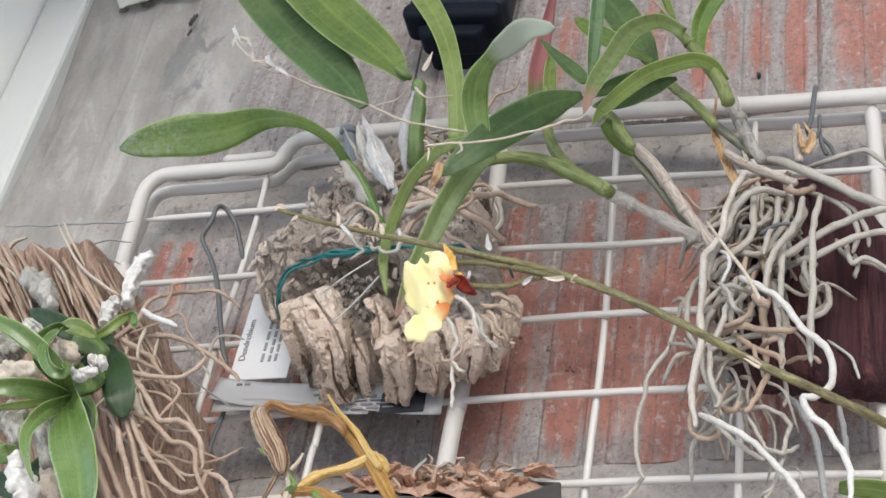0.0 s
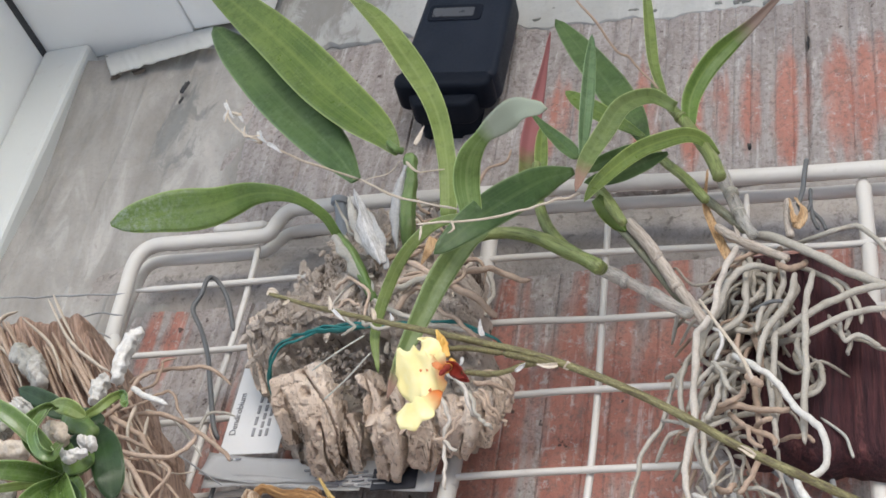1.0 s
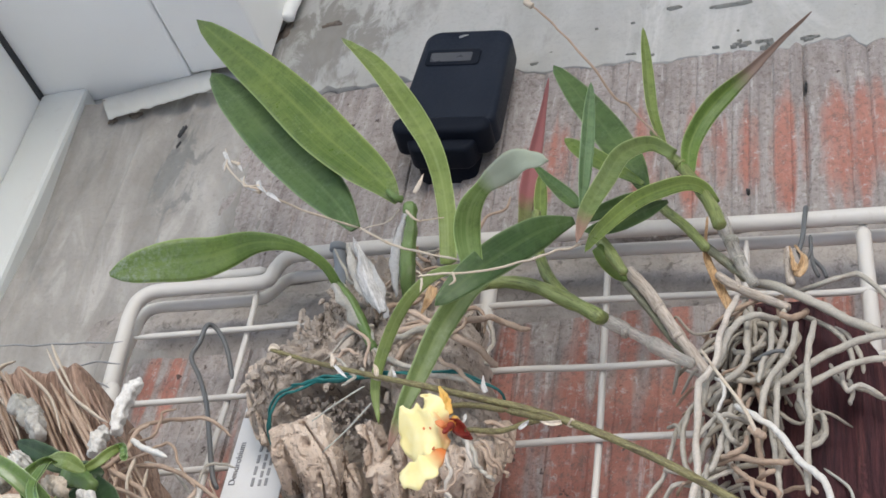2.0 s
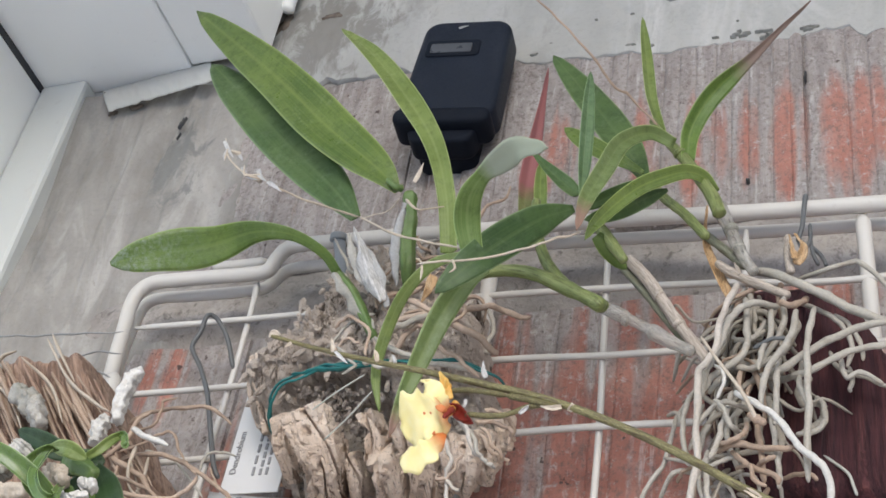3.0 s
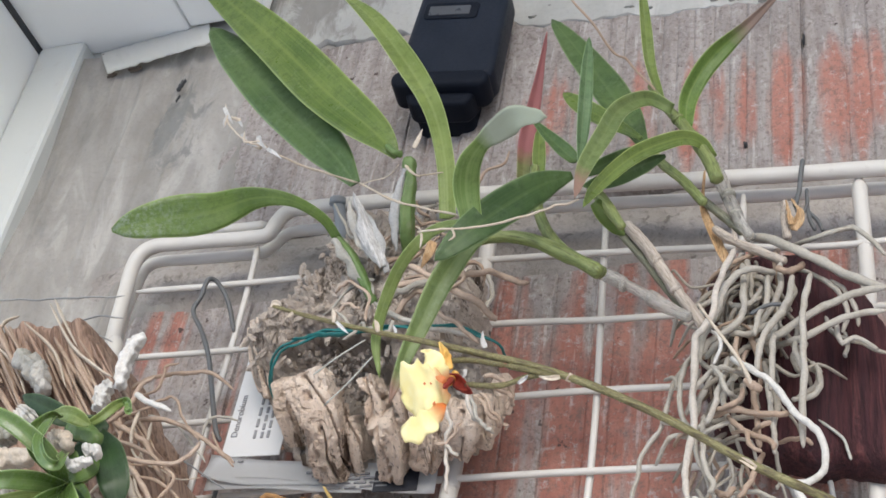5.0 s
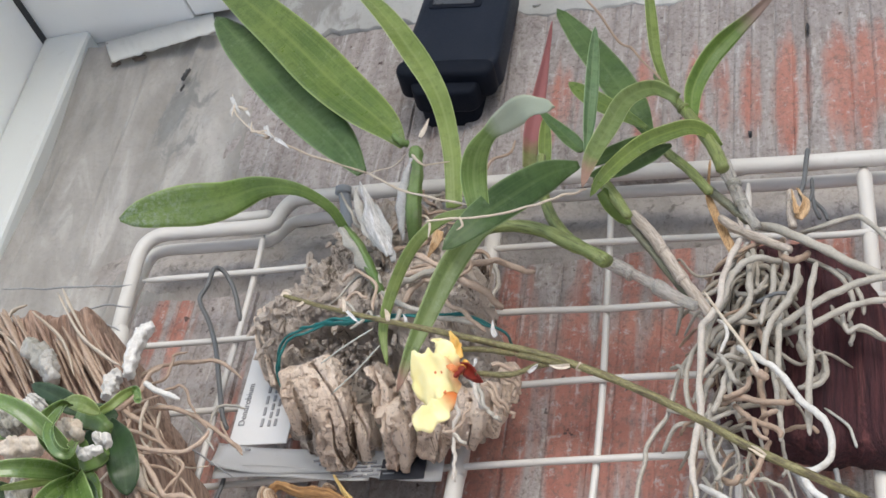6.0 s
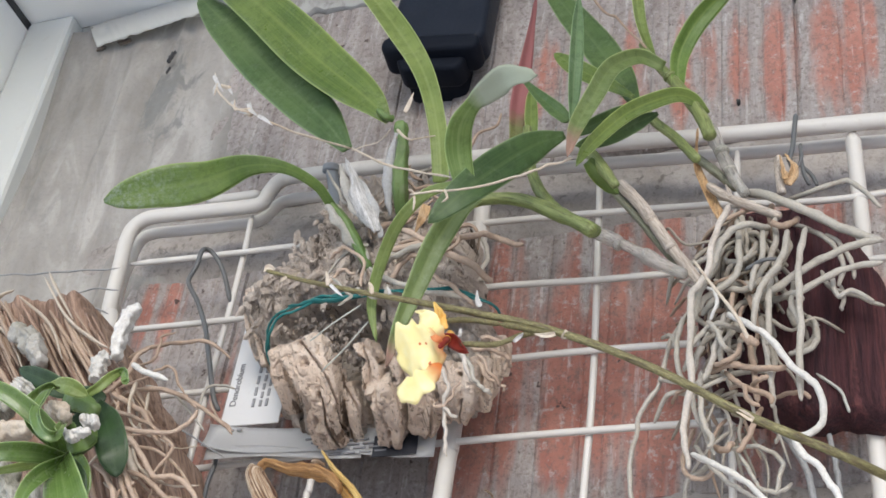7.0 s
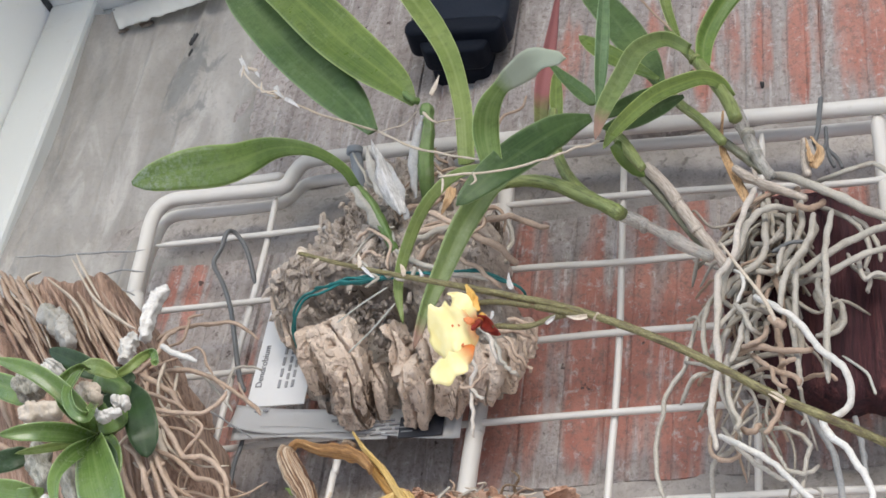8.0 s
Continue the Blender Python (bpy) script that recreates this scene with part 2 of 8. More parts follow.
M = {}
M["scale"] = root_look("sheath_scaly_grey", (0.46, 0.44, 0.40), (0.32, 0.31, 0.27), (0.18, 0.19, 0.12), 0.7)
M["leaf_scurf"] = leaf_look("leaf_green_scurfy", (0.085, 0.155, 0.032), (0.140, 0.220, 0.050), (0.17, 0.25, 0.06), blot=(0.34, 0.40, 0.35))
M["leaf"] = leaf_look("leaf_green", (0.078, 0.140, 0.026), (0.138, 0.208, 0.044), (0.21, 0.28, 0.07))
M["leaf_blue"] = leaf_look("leaf_bluish_green", (0.085, 0.165, 0.070), (0.140, 0.235, 0.105), (0.21, 0.31, 0.16), 0.4)
M["leaf_fresh"] = leaf_look("leaf_fresh_green", (0.118, 0.182, 0.042), (0.172, 0.245, 0.062), (0.29, 0.37, 0.10))
M["leaf_deep"] = leaf_look("leaf_deep_green", (0.056, 0.115, 0.032), (0.096, 0.165, 0.050), (0.135, 0.205, 0.075), 0.36)
# Darker copy of the leaf greens: one leaf's shade is put into its colour.
M["leaf_shaded"] = leaf_look("leaf_shaded_green", (0.042, 0.090, 0.028), (0.072, 0.132, 0.042), (0.11, 0.17, 0.06), 0.34)
M["leaf_dark"] = leaf_look("leaf_dark_green", (0.016, 0.042, 0.014), (0.032, 0.072, 0.022), (0.05, 0.095, 0.035), 0.34)
M["leaf_gloss"] = leaf_look("leaf_glossy_green", (0.100, 0.182, 0.042), (0.165, 0.268, 0.072), (0.24, 0.34, 0.12), 0.18, spine=0.35)
M["leaf_gloss"].node_tree.nodes["Principled BSDF"].inputs["Coat Weight"].default_value = 0.6
M["leaf_lime"] = leaf_look("leaf_lime_green", (0.155, 0.222, 0.050), (0.225, 0.300, 0.085), (0.29, 0.36, 0.13), 0.36)
M["leaf_soft"] = leaf_look("leaf_soft_green", (0.098, 0.178, 0.040), (0.158, 0.258, 0.068), (0.22, 0.32, 0.11), 0.22, spine=0.3)
M["leaf_soft"].node_tree.nodes["Principled BSDF"].inputs["Coat Weight"].default_value = 0.4
M["leaf_pale"] = leaf_look("leaf_pale_underside", (0.115, 0.195, 0.045), (0.155, 0.240, 0.060), (0.24, 0.33, 0.12), 0.5, tip=(0.37, 0.41, 0.31), tip_from=0.56, fade=0.12)
M["leaf_red"] = leaf_look("leaf_flushed_red", (0.115, 0.17, 0.05), (0.18, 0.20, 0.07), (0.22, 0.21, 0.10), 0.45, tip=(0.33, 0.125, 0.125), tip_from=0.16)
M["leaf_drytip"] = leaf_look("leaf_with_dry_tip", (0.085, 0.165, 0.028), (0.135, 0.225, 0.042), (0.20, 0.28, 0.07), 0.4, tip=(0.27, 0.195, 0.160), tip_from=0.57)
M["leaf_budtip"] = leaf_look("leaf_with_pink_tip", (0.115, 0.178, 0.048), (0.172, 0.242, 0.080), (0.23, 0.29, 0.11), 0.4, tip=(0.32, 0.20, 0.15), tip_from=0.91)
M["root"] = root_look("root_grey_white", (0.46, 0.43, 0.375), (0.355, 0.33, 0.278), (0.27, 0.225, 0.17))
M["root_dust"] = root_look("root_dusty_grey", (0.37, 0.335, 0.278), (0.28, 0.252, 0.205), (0.20, 0.165, 0.12))
M["root_pale"] = root_look("root_pale", (0.58, 0.53, 0.47), (0.44, 0.40, 0.345), (0.33, 0.275, 0.215))
M["root_cream"] = root_look("root_cream", (0.52, 0.40, 0.312), (0.40, 0.298, 0.224), (0.25, 0.17, 0.12))
M["root_white"] = root_look("root_white", (0.70, 0.685, 0.65), (0.55, 0.535, 0.49), (0.42, 0.38, 0.31))
M["root_tan"] = root_look("root_tan", (0.435, 0.325, 0.245), (0.33, 0.238, 0.172), (0.20, 0.13, 0.092))
M["root_slate"] = root_look("root_slate", (0.34, 0.345, 0.34), (0.25, 0.255, 0.255), (0.16, 0.16, 0.15))
M["cane"] = wood_look("cane_papery_grey", (0.27, 0.262, 0.215), (0.335, 0.325, 0.272), (0.42, 0.41, 0.352), (0.7, 0.3, 1), 0.5, 0.0004, uv=True, stops=(0.34, 0.48, 0.62))
M["cane_film"] = wood_look("cane_papery_film", (0.34, 0.325, 0.285), (0.46, 0.44, 0.395), (0.58, 0.56, 0.51), (0.7, 0.3, 1), 0.5, 0.0004, uv=True, stops=(0.34, 0.48, 0.62))
M["cane_film"].node_tree.nodes["Principled BSDF"].inputs["Alpha"].default_value = 0.52
M["cane_beige"] = wood_look("cane_papery_beige", (0.38, 0.325, 0.27), (0.48, 0.415, 0.35), (0.57, 0.505, 0.435), (0.7, 0.3, 1), 0.55, 0.0004, uv=True, stops=(0.34, 0.48, 0.62))
M["cane_dull"] = wood_look("cane_dull_grey", (0.13, 0.13, 0.085), (0.23, 0.235, 0.165), (0.36, 0.36, 0.29), (0.8, 0.35, 1), 0.55, 0.0004, uv=True)
M["dry_brown"] = wood_look("withered_leaf_brown", (0.17, 0.075, 0.03), (0.40, 0.21, 0.075), (0.66, 0.43, 0.20), (1.6, 0.25, 1), 0.5, 0.0006, uv=True)
M["dry_pale"] = wood_look("dry_stem_pale", (0.48, 0.29, 0.08), (0.68, 0.47, 0.17), (0.80, 0.66, 0.38), (1.2, 0.35, 1), 0.45, 0.0004, uv=True)
M["cane_green"] = wood_look("cane_green", (0.135, 0.175, 0.055), (0.205, 0.245, 0.088), (0.285, 0.315, 0.135), (0.7, 0.3, 1), 0.42, 0.0003, uv=True)
M["bulb"] = root_look("bulb_green", (0.095, 0.175, 0.045), (0.135, 0.20, 0.065), (0.24, 0.23, 0.16), 0.5)
M["sheath"] = root_look("sheath_papery_white", (0.56, 0.55, 0.535), (0.40, 0.395, 0.38), (0.24, 0.225, 0.20), 0.7)
M["spike"] = wood_look("spike_olive", (0.085, 0.060, 0.032), (0.190, 0.172, 0.075), (0.270, 0.250, 0.115), (0.8, 6.0, 1), 0.45, 0.0004, uv=True, stops=(0.36, 0.5, 0.64))
M["silver"] = root_look("sheath_silvery", (0.44, 0.44, 0.43), (0.27, 0.27, 0.26), (0.14, 0.14, 0.13), 0.65)
M["straw"] = root_look("straw_cream", (0.58, 0.51, 0.42), (0.47, 0.39, 0.295), (0.29, 0.19, 0.125), 0.6)
M["dry"] = wood_look("dry_stem_ochre", (0.27, 0.12, 0.03), (0.46, 0.25, 0.065), (0.62, 0.39, 0.13), (1.4, 0.25, 1), 0.42, 0.0005, uv=True)
M["dry_leaf"] = wood_look("dry_sheath_orange", (0.36, 0.20, 0.09), (0.55, 0.36, 0.19), (0.68, 0.52, 0.34), (60, 60, 10), 0.6, 0.0004)
M["husk"] = wood_look("shrivelled_husk", (0.10, 0.045, 0.025), (0.36, 0.22, 0.12), (0.74, 0.62, 0.47), (4.5, 0.12, 1), 0.6, 0.0008, uv=True, stops=(0.40, 0.48, 0.58))
M["paper"] = wood_look("papery_sheath", (0.36, 0.35, 0.325), (0.56, 0.55, 0.53), (0.70, 0.695, 0.68), (0.75, 0.42, 1), 0.7, 0.0006, uv=True, stops=(0.36, 0.46, 0.58))
M["cork"] = bark_look("cork_bark", (0.64, 0.50, 0.39), (0.79, 0.65, 0.53), (0.87, 0.76, 0.645), (0.17, 0.115, 0.08))
M["cork_grey"] = bark_look("cork_crust", (0.40, 0.335, 0.28), (0.56, 0.485, 0.415), (0.68, 0.605, 0.53), (0.11, 0.085, 0.065))
# Darkened cork: the shade inside the hollow is put into this colour.
M["cork_shaded"] = bark_look("cork_hollow_shade", (0.22, 0.185, 0.155), (0.34, 0.29, 0.25), (0.46, 0.40, 0.345), (0.07, 0.055, 0.045))
M["chip"] = bark_look("bark_chip", (0.54, 0.30, 0.20), (0.68, 0.44, 0.32), (0.78, 0.59, 0.47), (0.20, 0.10, 0.065))
M["slab"] = wood_look("fibrous_wood", (0.155, 0.088, 0.060), (0.325, 0.215, 0.158), (0.48, 0.345, 0.268), (24, 10, 1.2), 0.8, 0.0014, lean=28, stops=(0.34, 0.5, 0.66))
M["board"] = wood_look("dark_red_wood", (0.022, 0.009, 0.014), (0.060, 0.019, 0.022), (0.130, 0.046, 0.044), (20, 20, 1.2), 0.7, 0.0018, warp=1.1, spec=0.25)
M["brick"] = brick_look("limewashed_clay")
M["mortar"] = mortar_look("mortar", (0.29, 0.265, 0.245), (0.41, 0.38, 0.355), (0.075, 0.065, 0.058), 1.6)
M["lime"] = stained("limewash_beam", (0.37, 0.372, 0.352), (0.47, 0.472, 0.452), (0.28, 0.27, 0.25), (0.23, 0.22, 0.20), 24, 0.56, 0.70, 0.6, (-0.020, 1.855, 0.060, 0.060))
M["plaster"] = stained("grey_plaster", (0.268, 0.254, 0.233), (0.376, 0.362, 0.338), (0.22, 0.205, 0.185), (0.20, 0.205, 0.20), 17, 0.60, 0.70, 1.2, (-0.094, 1.750, 0.019, 0.052))
M["damp"] = mortar_look("damp_stain", (0.24, 0.245, 0.225), (0.33, 0.335, 0.31), (0.14, 0.14, 0.125))
M["rust"] = mortar_look("brown_stain", (0.13, 0.105, 0.085), (0.25, 0.21, 0.175), (0.05, 0.04, 0.035))
M["pvc"] = paint_look("white_frame", (0.87, 0.885, 0.86), (0.74, 0.74, 0.71), 0.35, 0.2, 20)
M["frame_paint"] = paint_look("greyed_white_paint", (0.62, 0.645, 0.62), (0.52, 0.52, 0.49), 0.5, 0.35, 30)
M["gasket"] = paint_look("dark_gasket", (0.035, 0.037, 0.04), (0.08, 0.08, 0.08), 0.6)
M["coat"] = paint_look("cream_plastic_coat", (0.60, 0.58, 0.54), (0.44, 0.41, 0.36), 0.42, 0.4, 40)
M["black"] = paint_look("black_plastic", (0.008, 0.013, 0.024), (0.017, 0.023, 0.036), 0.5, 0.6, 90, 0.2)
M["black_dark"] = paint_look("black_plastic_grille", (0.006, 0.009, 0.016), (0.012, 0.015, 0.022), 0.6, 0.5, 90, 0.12)
M["lcd"] = paint_look("grey_display", (0.062, 0.068, 0.078), (0.045, 0.052, 0.060), 0.3, 0.1, 20)
M["mark"] = paint_look("grey_print", (0.25, 0.26, 0.27), (0.15, 0.15, 0.16), 0.5)
M["steel"] = paint_look("grey_wire", (0.115, 0.122, 0.125), (0.08, 0.075, 0.07), 0.5, 0.6, 120)
M["plug"] = paint_look("grey_plug", (0.25, 0.275, 0.295), (0.16, 0.17, 0.18), 0.55, 0.5, 90)
M["twine"] = paint_look("teal_twine", (0.010, 0.155, 0.150), (0.03, 0.075, 0.07), 0.6, 0.6, 120)
M["line"] = paint_look("clear_line", (0.46, 0.47, 0.42), (0.33, 0.33, 0.28), 0.35)
M["card"] = paint_look("white_card", (0.64, 0.65, 0.65), (0.52, 0.52, 0.51), 0.5, 0.3, 40)
M["ink"] = paint_look("grey_ink", (0.24, 0.245, 0.255), (0.32, 0.32, 0.33), 0.6)
M["navy"] = paint_look("dark_print", (0.018, 0.021, 0.03), (0.04, 0.04, 0.05), 0.5)
M["tray"] = paint_look("dark_grey_plastic", (0.085, 0.085, 0.083), (0.17, 0.165, 0.155), 0.6, 0.7, 60)
# Very pale so that the unseen floor and ground throw light upward.
M["floor"] = mortar_look("pale_bounce_floor", (0.78, 0.775, 0.76), (0.82, 0.815, 0.80), (0.2, 0.19, 0.18), 0.2)
M["wall"] = mortar_look("pale_plaster", (0.66, 0.66, 0.65), (0.74, 0.74, 0.73), (0.5, 0.48, 0.45), 0.2)


def petal_look(name, a, b, flame=None):
    k = Look(name, 0.5, spec=0.3)
    uv = k.place(uv=True)
    sep = k.nt.nodes.new("ShaderNodeSeparateXYZ")
    k.link(uv, sep.inputs[0])
    n = k.noise(160, 4, 0.6)
    c = k.mix(k.ramp(n, (0.35, 0.0), (0.65, 1.0)), a, b)
    if flame:
        c = k.mix(k.ramp(k.noise(230, 2, 0.5), (0.68, 0.0), (0.72, 0.6)), c, tuple(0.5 * (x + y) for x, y in zip(a, flame)))
        c = k.mix(k.ramp(sep.outputs[1], (0.05, 1.0), (0.16, 0.7), (0.34, 0.0)), c, flame)
    k.colour(c).bump(n, 0.0006, 0.5)
    return k.thin(0.3, c).m


M["petal"] = petal_look("petal_yellow", (0.95, 0.85, 0.40), (0.97, 0.91, 0.56), (0.80, 0.26, 0.07))
M["sepal"] = petal_look("sepal_red_brown", (0.24, 0.028, 0.022), (0.36, 0.06, 0.035))
M["flame"] = petal_look("lip_red_flame", (0.66, 0.17, 0.06), (0.76, 0.32, 0.12))
M["cap"] = petal_look("column_orange", (0.82, 0.46, 0.10), (0.88, 0.68, 0.24))


# ---- mesh helpers ----
def part(name, bm, material, parent=None, label="", smooth=True, kind=""):
    """Links a bmesh, in world metres, as one mesh object under a thing or a part."""
    me = bpy.data.meshes.new(name)
    at = Vector((0, 0, 0))
    p = parent
    while p:
        at += p.location
        p = p.parent
    if at.length > 0:
        bmesh.ops.translate(bm, verts=bm.verts, vec=-at)
    if smooth:
        for f in bm.faces:
            f.smooth = True
    bm.to_mesh(me)
    bm.free()
    me.materials.append(M[material])
    ob = new(name, me)
    ob.parent = parent
    if label:
        ob["label"] = label
    if kind:
        ob["kind"] = kind
    return ob


def thing(name, at, label, category, group="", kind=""):
    ob = new(name)
    ob.location = at
    ob.empty_display_size = 0.02
    return tagged(ob, label, category, group, kind)


def spline(pts, n):
    """n + 1 points on a smooth curve through pts."""
    p = [Vector(a) for a in pts]
    p = [p[0] * 2 - p[1]] + p + [p[-1] * 2 - p[-2]]
    segs = len(p) - 3
    out = []
    for i in range(n + 1):
        u = i / n * segs
        k = min(int(u), segs - 1)
        u -= k
        a, b, c, d = p[k:k + 4]
        out.append(0.5 * (2 * b + (c - a) * u + (2 * a - 5 * b + 4 * c - d) * u * u + (3 * b - a - 3 * c + d) * u ** 3))
    return out


FRONT = Vector((0.40, -0.72, -0.56)).normalized()


def lerp_table(table, s):
    """A smooth run through (place, value) pairs, with no overshoot; a narrow end closes round."""
    n = len(table) - 1
    slope = [(q[1] - p[1]) / max(1e-6, q[0] - p[0]) for p, q in zip(table, table[1:])]
    for k in range(n):
        (a, x), (b, y) = table[k], table[k + 1]
        if s <= b or k == n - 1:
            u = min(1.0, max(0.0, (s - a) / max(1e-6, b - a)))
            if b == 1 and y < 0.12:
                return y + (x - y) * (1 - u * u) ** (0.62 if x > 0.5 else 0.9)
            d = b - a
            m0 = slope[k] if k == 0 else (0.0 if slope[k - 1] * slope[k] <= 0 else 2 * slope[k - 1] * slope[k] / (slope[k - 1] + slope[k]))
            m1 = slope[k] if k == n - 1 else (0.0 if slope[k] * slope[k + 1] <= 0 else 2 * slope[k] * slope[k + 1] / (slope[k] + slope[k + 1]))
            return (2 * u ** 3 - 3 * u * u + 1) * x + (u ** 3 - 2 * u * u + u) * d * m0 + (3 * u * u - 2 * u ** 3) * y + (u ** 3 - u * u) * d * m1


OVAL = [(0, 0.22), (0.12, 0.5), (0.35, 0.93), (0.55, 1.0), (0.75, 0.88), (0.88, 0.62), (0.96, 0.33), (1, 0.04)]
SPOON = [(0, 0.14), (0.14, 0.42), (0.38, 0.84), (0.58, 1.0), (0.78, 0.88), (0.9, 0.62), (0.97, 0.32), (1, 0.03)]
STRAP = [(0, 0.6), (0.2, 0.85), (0.5, 1.0), (0.8, 0.8), (0.95, 0.35), (1, 0.04)]
PADDLE = [(0, 0.22), (0.28, 0.27), (0.44, 0.42), (0.60, 0.78), (0.75, 1.0), (0.9, 0.76), (0.97, 0.42), (1, 0.10)]
CURLED = [(0, 0.8), (0.2, 1.0), (0.36, 0.86), (0.50, 0.60), (0.62, 0.84), (0.78, 1.0), (0.91, 0.58), (1, 0.03)]
TAIL = [(0, 0.6), (0.2, 0.9), (0.42, 1.0), (0.58, 0.62), (0.75, 0.34), (0.92, 0.22), (1, 0.04)]
LANCE = [(0, 0.75), (0.25, 1.0), (0.55, 0.8), (0.85, 0.35), (1, 0.03)]
TALL = [(0, 0.62), (0.3, 0.72), (0.45, 0.85), (0.6, 1.0), (0.8, 0.85), (0.94, 0.4), (1, 0.05)]
SHEATHED = [(0, 0.38), (0.12, 0.72), (0.35, 1.0), (0.6, 0.82), (0.85, 0.42), (1, 0.03)]
FAN = [(0, 0.2), (0.2, 0.5), (0.5, 0.92), (0.75, 1.0), (0.92, 0.75), (1, 0.25)]


def blade(pts, width, shape=OVAL, fold=0.12, face=None, roll=(0, 0), thick=0.0011, wave=0.03, n=30, seed=0, cup=0.0, ragged=0.0):
    """A leaf or petal: a curved, keeled blade with thickness along a midrib."""
    bm = bmesh.new()
    uvl = bm.loops.layers.uv.new("UVMap")
    mid = spline(pts, n)
    cols = 8
    face = Vector(face).normalized() if face else FRONT
    front, back = [], []
    for i, p in enumerate(mid):
        s = i / n
        t = (mid[min(i + 1, n)] - mid[max(i - 1, 0)]).normalized()
        f = face - t * face.dot(t)
        if f.length < 0.05:
            f = Vector((0, 0, 1)) - t * t.z
        f.normalize()
        f.rotate(Matrix.Rotation(radians(roll[0] + (roll[1] - roll[0]) * s), 3, t))
        side = t.cross(f).normalized()
        w = width * 0.5 * lerp_table(shape, s)
        wl = w * (1 + ragged * noise.noise(Vector((s * 6, 1.7, seed * 2.3))))
        wr = w * (1 + ragged * noise.noise(Vector((s * 6, 8.1, seed * 2.3))))
        a, b = [], []
        for j in range(cols + 1):
            v = j / cols * 2 - 1
            ripple = wave * width * noise.noise(Vector((s * 5 + seed * 3.7, v * 0.8, seed))) * (0.3 + abs(v))
            q = p + side * v * (wl if v < 0 else wr) + f * (fold * w * (abs(v) ** 1.3) + cup * w * v * v + ripple)
            h = thick * 0.5 * max(0.12, math.sqrt(max(0, 1 - v * v)))
            a.append(bm.verts.new(q + f * h))
            b.append(bm.verts.new(q - f * h))
        front.append(a)
        back.append(b)

    def quad(vs, uvs):
        fc = bm.faces.new(vs)
        for lp, uv in zip(fc.loops, uvs):
            lp[uvl].uv = uv

    for i in range(n):
        for j in range(cols):
            u = ((j / cols, i / n), ((j + 1) / cols, i / n), ((j + 1) / cols, (i + 1) / n), (j / cols, (i + 1) / n))
            quad((front[i][j], front[i][j + 1], front[i + 1][j + 1], front[i + 1][j]), u)
            quad((back[i][j + 1], back[i][j], back[i + 1][j], back[i + 1][j + 1]), (u[1], u[0], u[3], u[2]))
        for j, e in ((0, 0.0), (cols, 1.0)):
            vs = (front[i][j], front[i + 1][j], back[i + 1][j], back[i][j])
            quad(vs if j == 0 else vs[::-1], ((e, i / n),) * 4)
    for i in (0, n):
        for j in range(cols):
            vs = (front[i][j], front[i][j + 1], back[i][j + 1], back[i][j])
            quad(vs[::-1] if i == 0 else vs, ((j / cols, i / n),) * 4)
    bmesh.ops.recalc_face_normals(bm, faces=bm.faces)
    return bm


def tube(pts, r, taper=((0, 1), (1, 1)), n=0, sides=8, knobby=0.10, seed=0, wander=0.0, into=None, flat=1.0, ridge=(0, 0)):
    """A root, cane or wire: a round section along a smooth curve, with rounded ends."""
    bm = into or bmesh.new()
    uvl = bm.loops.layers.uv.get("UVMap") or bm.loops.layers.uv.new("UVMap")
    n = n or max(8, 6 * (len(pts) - 1))
    mid = spline(pts, n)
    taper = list(taper)
    rings = []
    up = Vector((0.31, 0.17, 0.93))
    for i, p in enumerate(mid):
        s = i / n
        t = (mid[min(i + 1, n)] - mid[max(i - 1, 0)]).normalized()
        a = t.cross(up)
        if a.length < 0.1:
            a = t.cross(Vector((1, 0, 0)))
        a.normalize()
        b = t.cross(a).normalized()
        up = a.cross(t).normalized() if a.cross(t).dot(up) > 0 else t.cross(a).normalized()
        if wander:
            p = p + Vector(noise.noise_vector(Vector((s * len(pts) * 1.6, seed * 5.1, 2.0)))) * wander
        rr = r * lerp_table(taper, s) * (1 + knobby * 2 * noise.noise(Vector((s * len(pts) * 2.3, seed * 9.7, 0))))
        if i in (0, n):
            rr *= 0.55
        ring = []
        for k in range(sides):
            ang = 2 * math.pi * k / sides
            q = rr * (1 + knobby * noise.noise(Vector((s * len(pts) * 4, k * 0.9, seed)))) * (1 + ridge[1] * math.cos(ridge[0] * ang + 2 * noise.noise(Vector((s * 3, seed, 1)))))
            ring.append(bm.verts.new(p + a * math.cos(ang) * q + b * math.sin(ang) * q * flat))
        rings.append(ring)
    for i, (x, y) in enumerate(zip(rings, rings[1:])):
        for k in range(sides):
            fc = bm.faces.new((x[k], x[(k + 1) % sides], y[(k + 1) % sides], y[k]))
            for lp, uv in zip(fc.loops, ((k, i), (k + 1, i), (k + 1, i + 1), (k, i + 1))):
                lp[uvl].uv = (uv[0] / sides, uv[1] / n)
    bm.faces.new(rings[0][::-1])
    bm.faces.new(rings[-1])
    if into is None:
        bmesh.ops.recalc_face_normals(bm, faces=bm.faces)
    return bm


def box(x0, x1, y0, y1, z0, z1, bevel=0.0, segs=2):
    bm = bmesh.new()
    bmesh.ops.create_cube(bm, size=1)
    bmesh.ops.scale(bm, vec=(x1 - x0, y1 - y0, z1 - z0), verts=bm.verts)
    bmesh.ops.translate(bm, vec=((x0 + x1) / 2, (y0 + y1) / 2, (z0 + z1) / 2), verts=bm.verts)
    if bevel:
        bmesh.ops.bevel(bm, geom=bm.edges[:], offset=bevel, segments=segs, affect="EDGES", profile=0.5)
    return bm


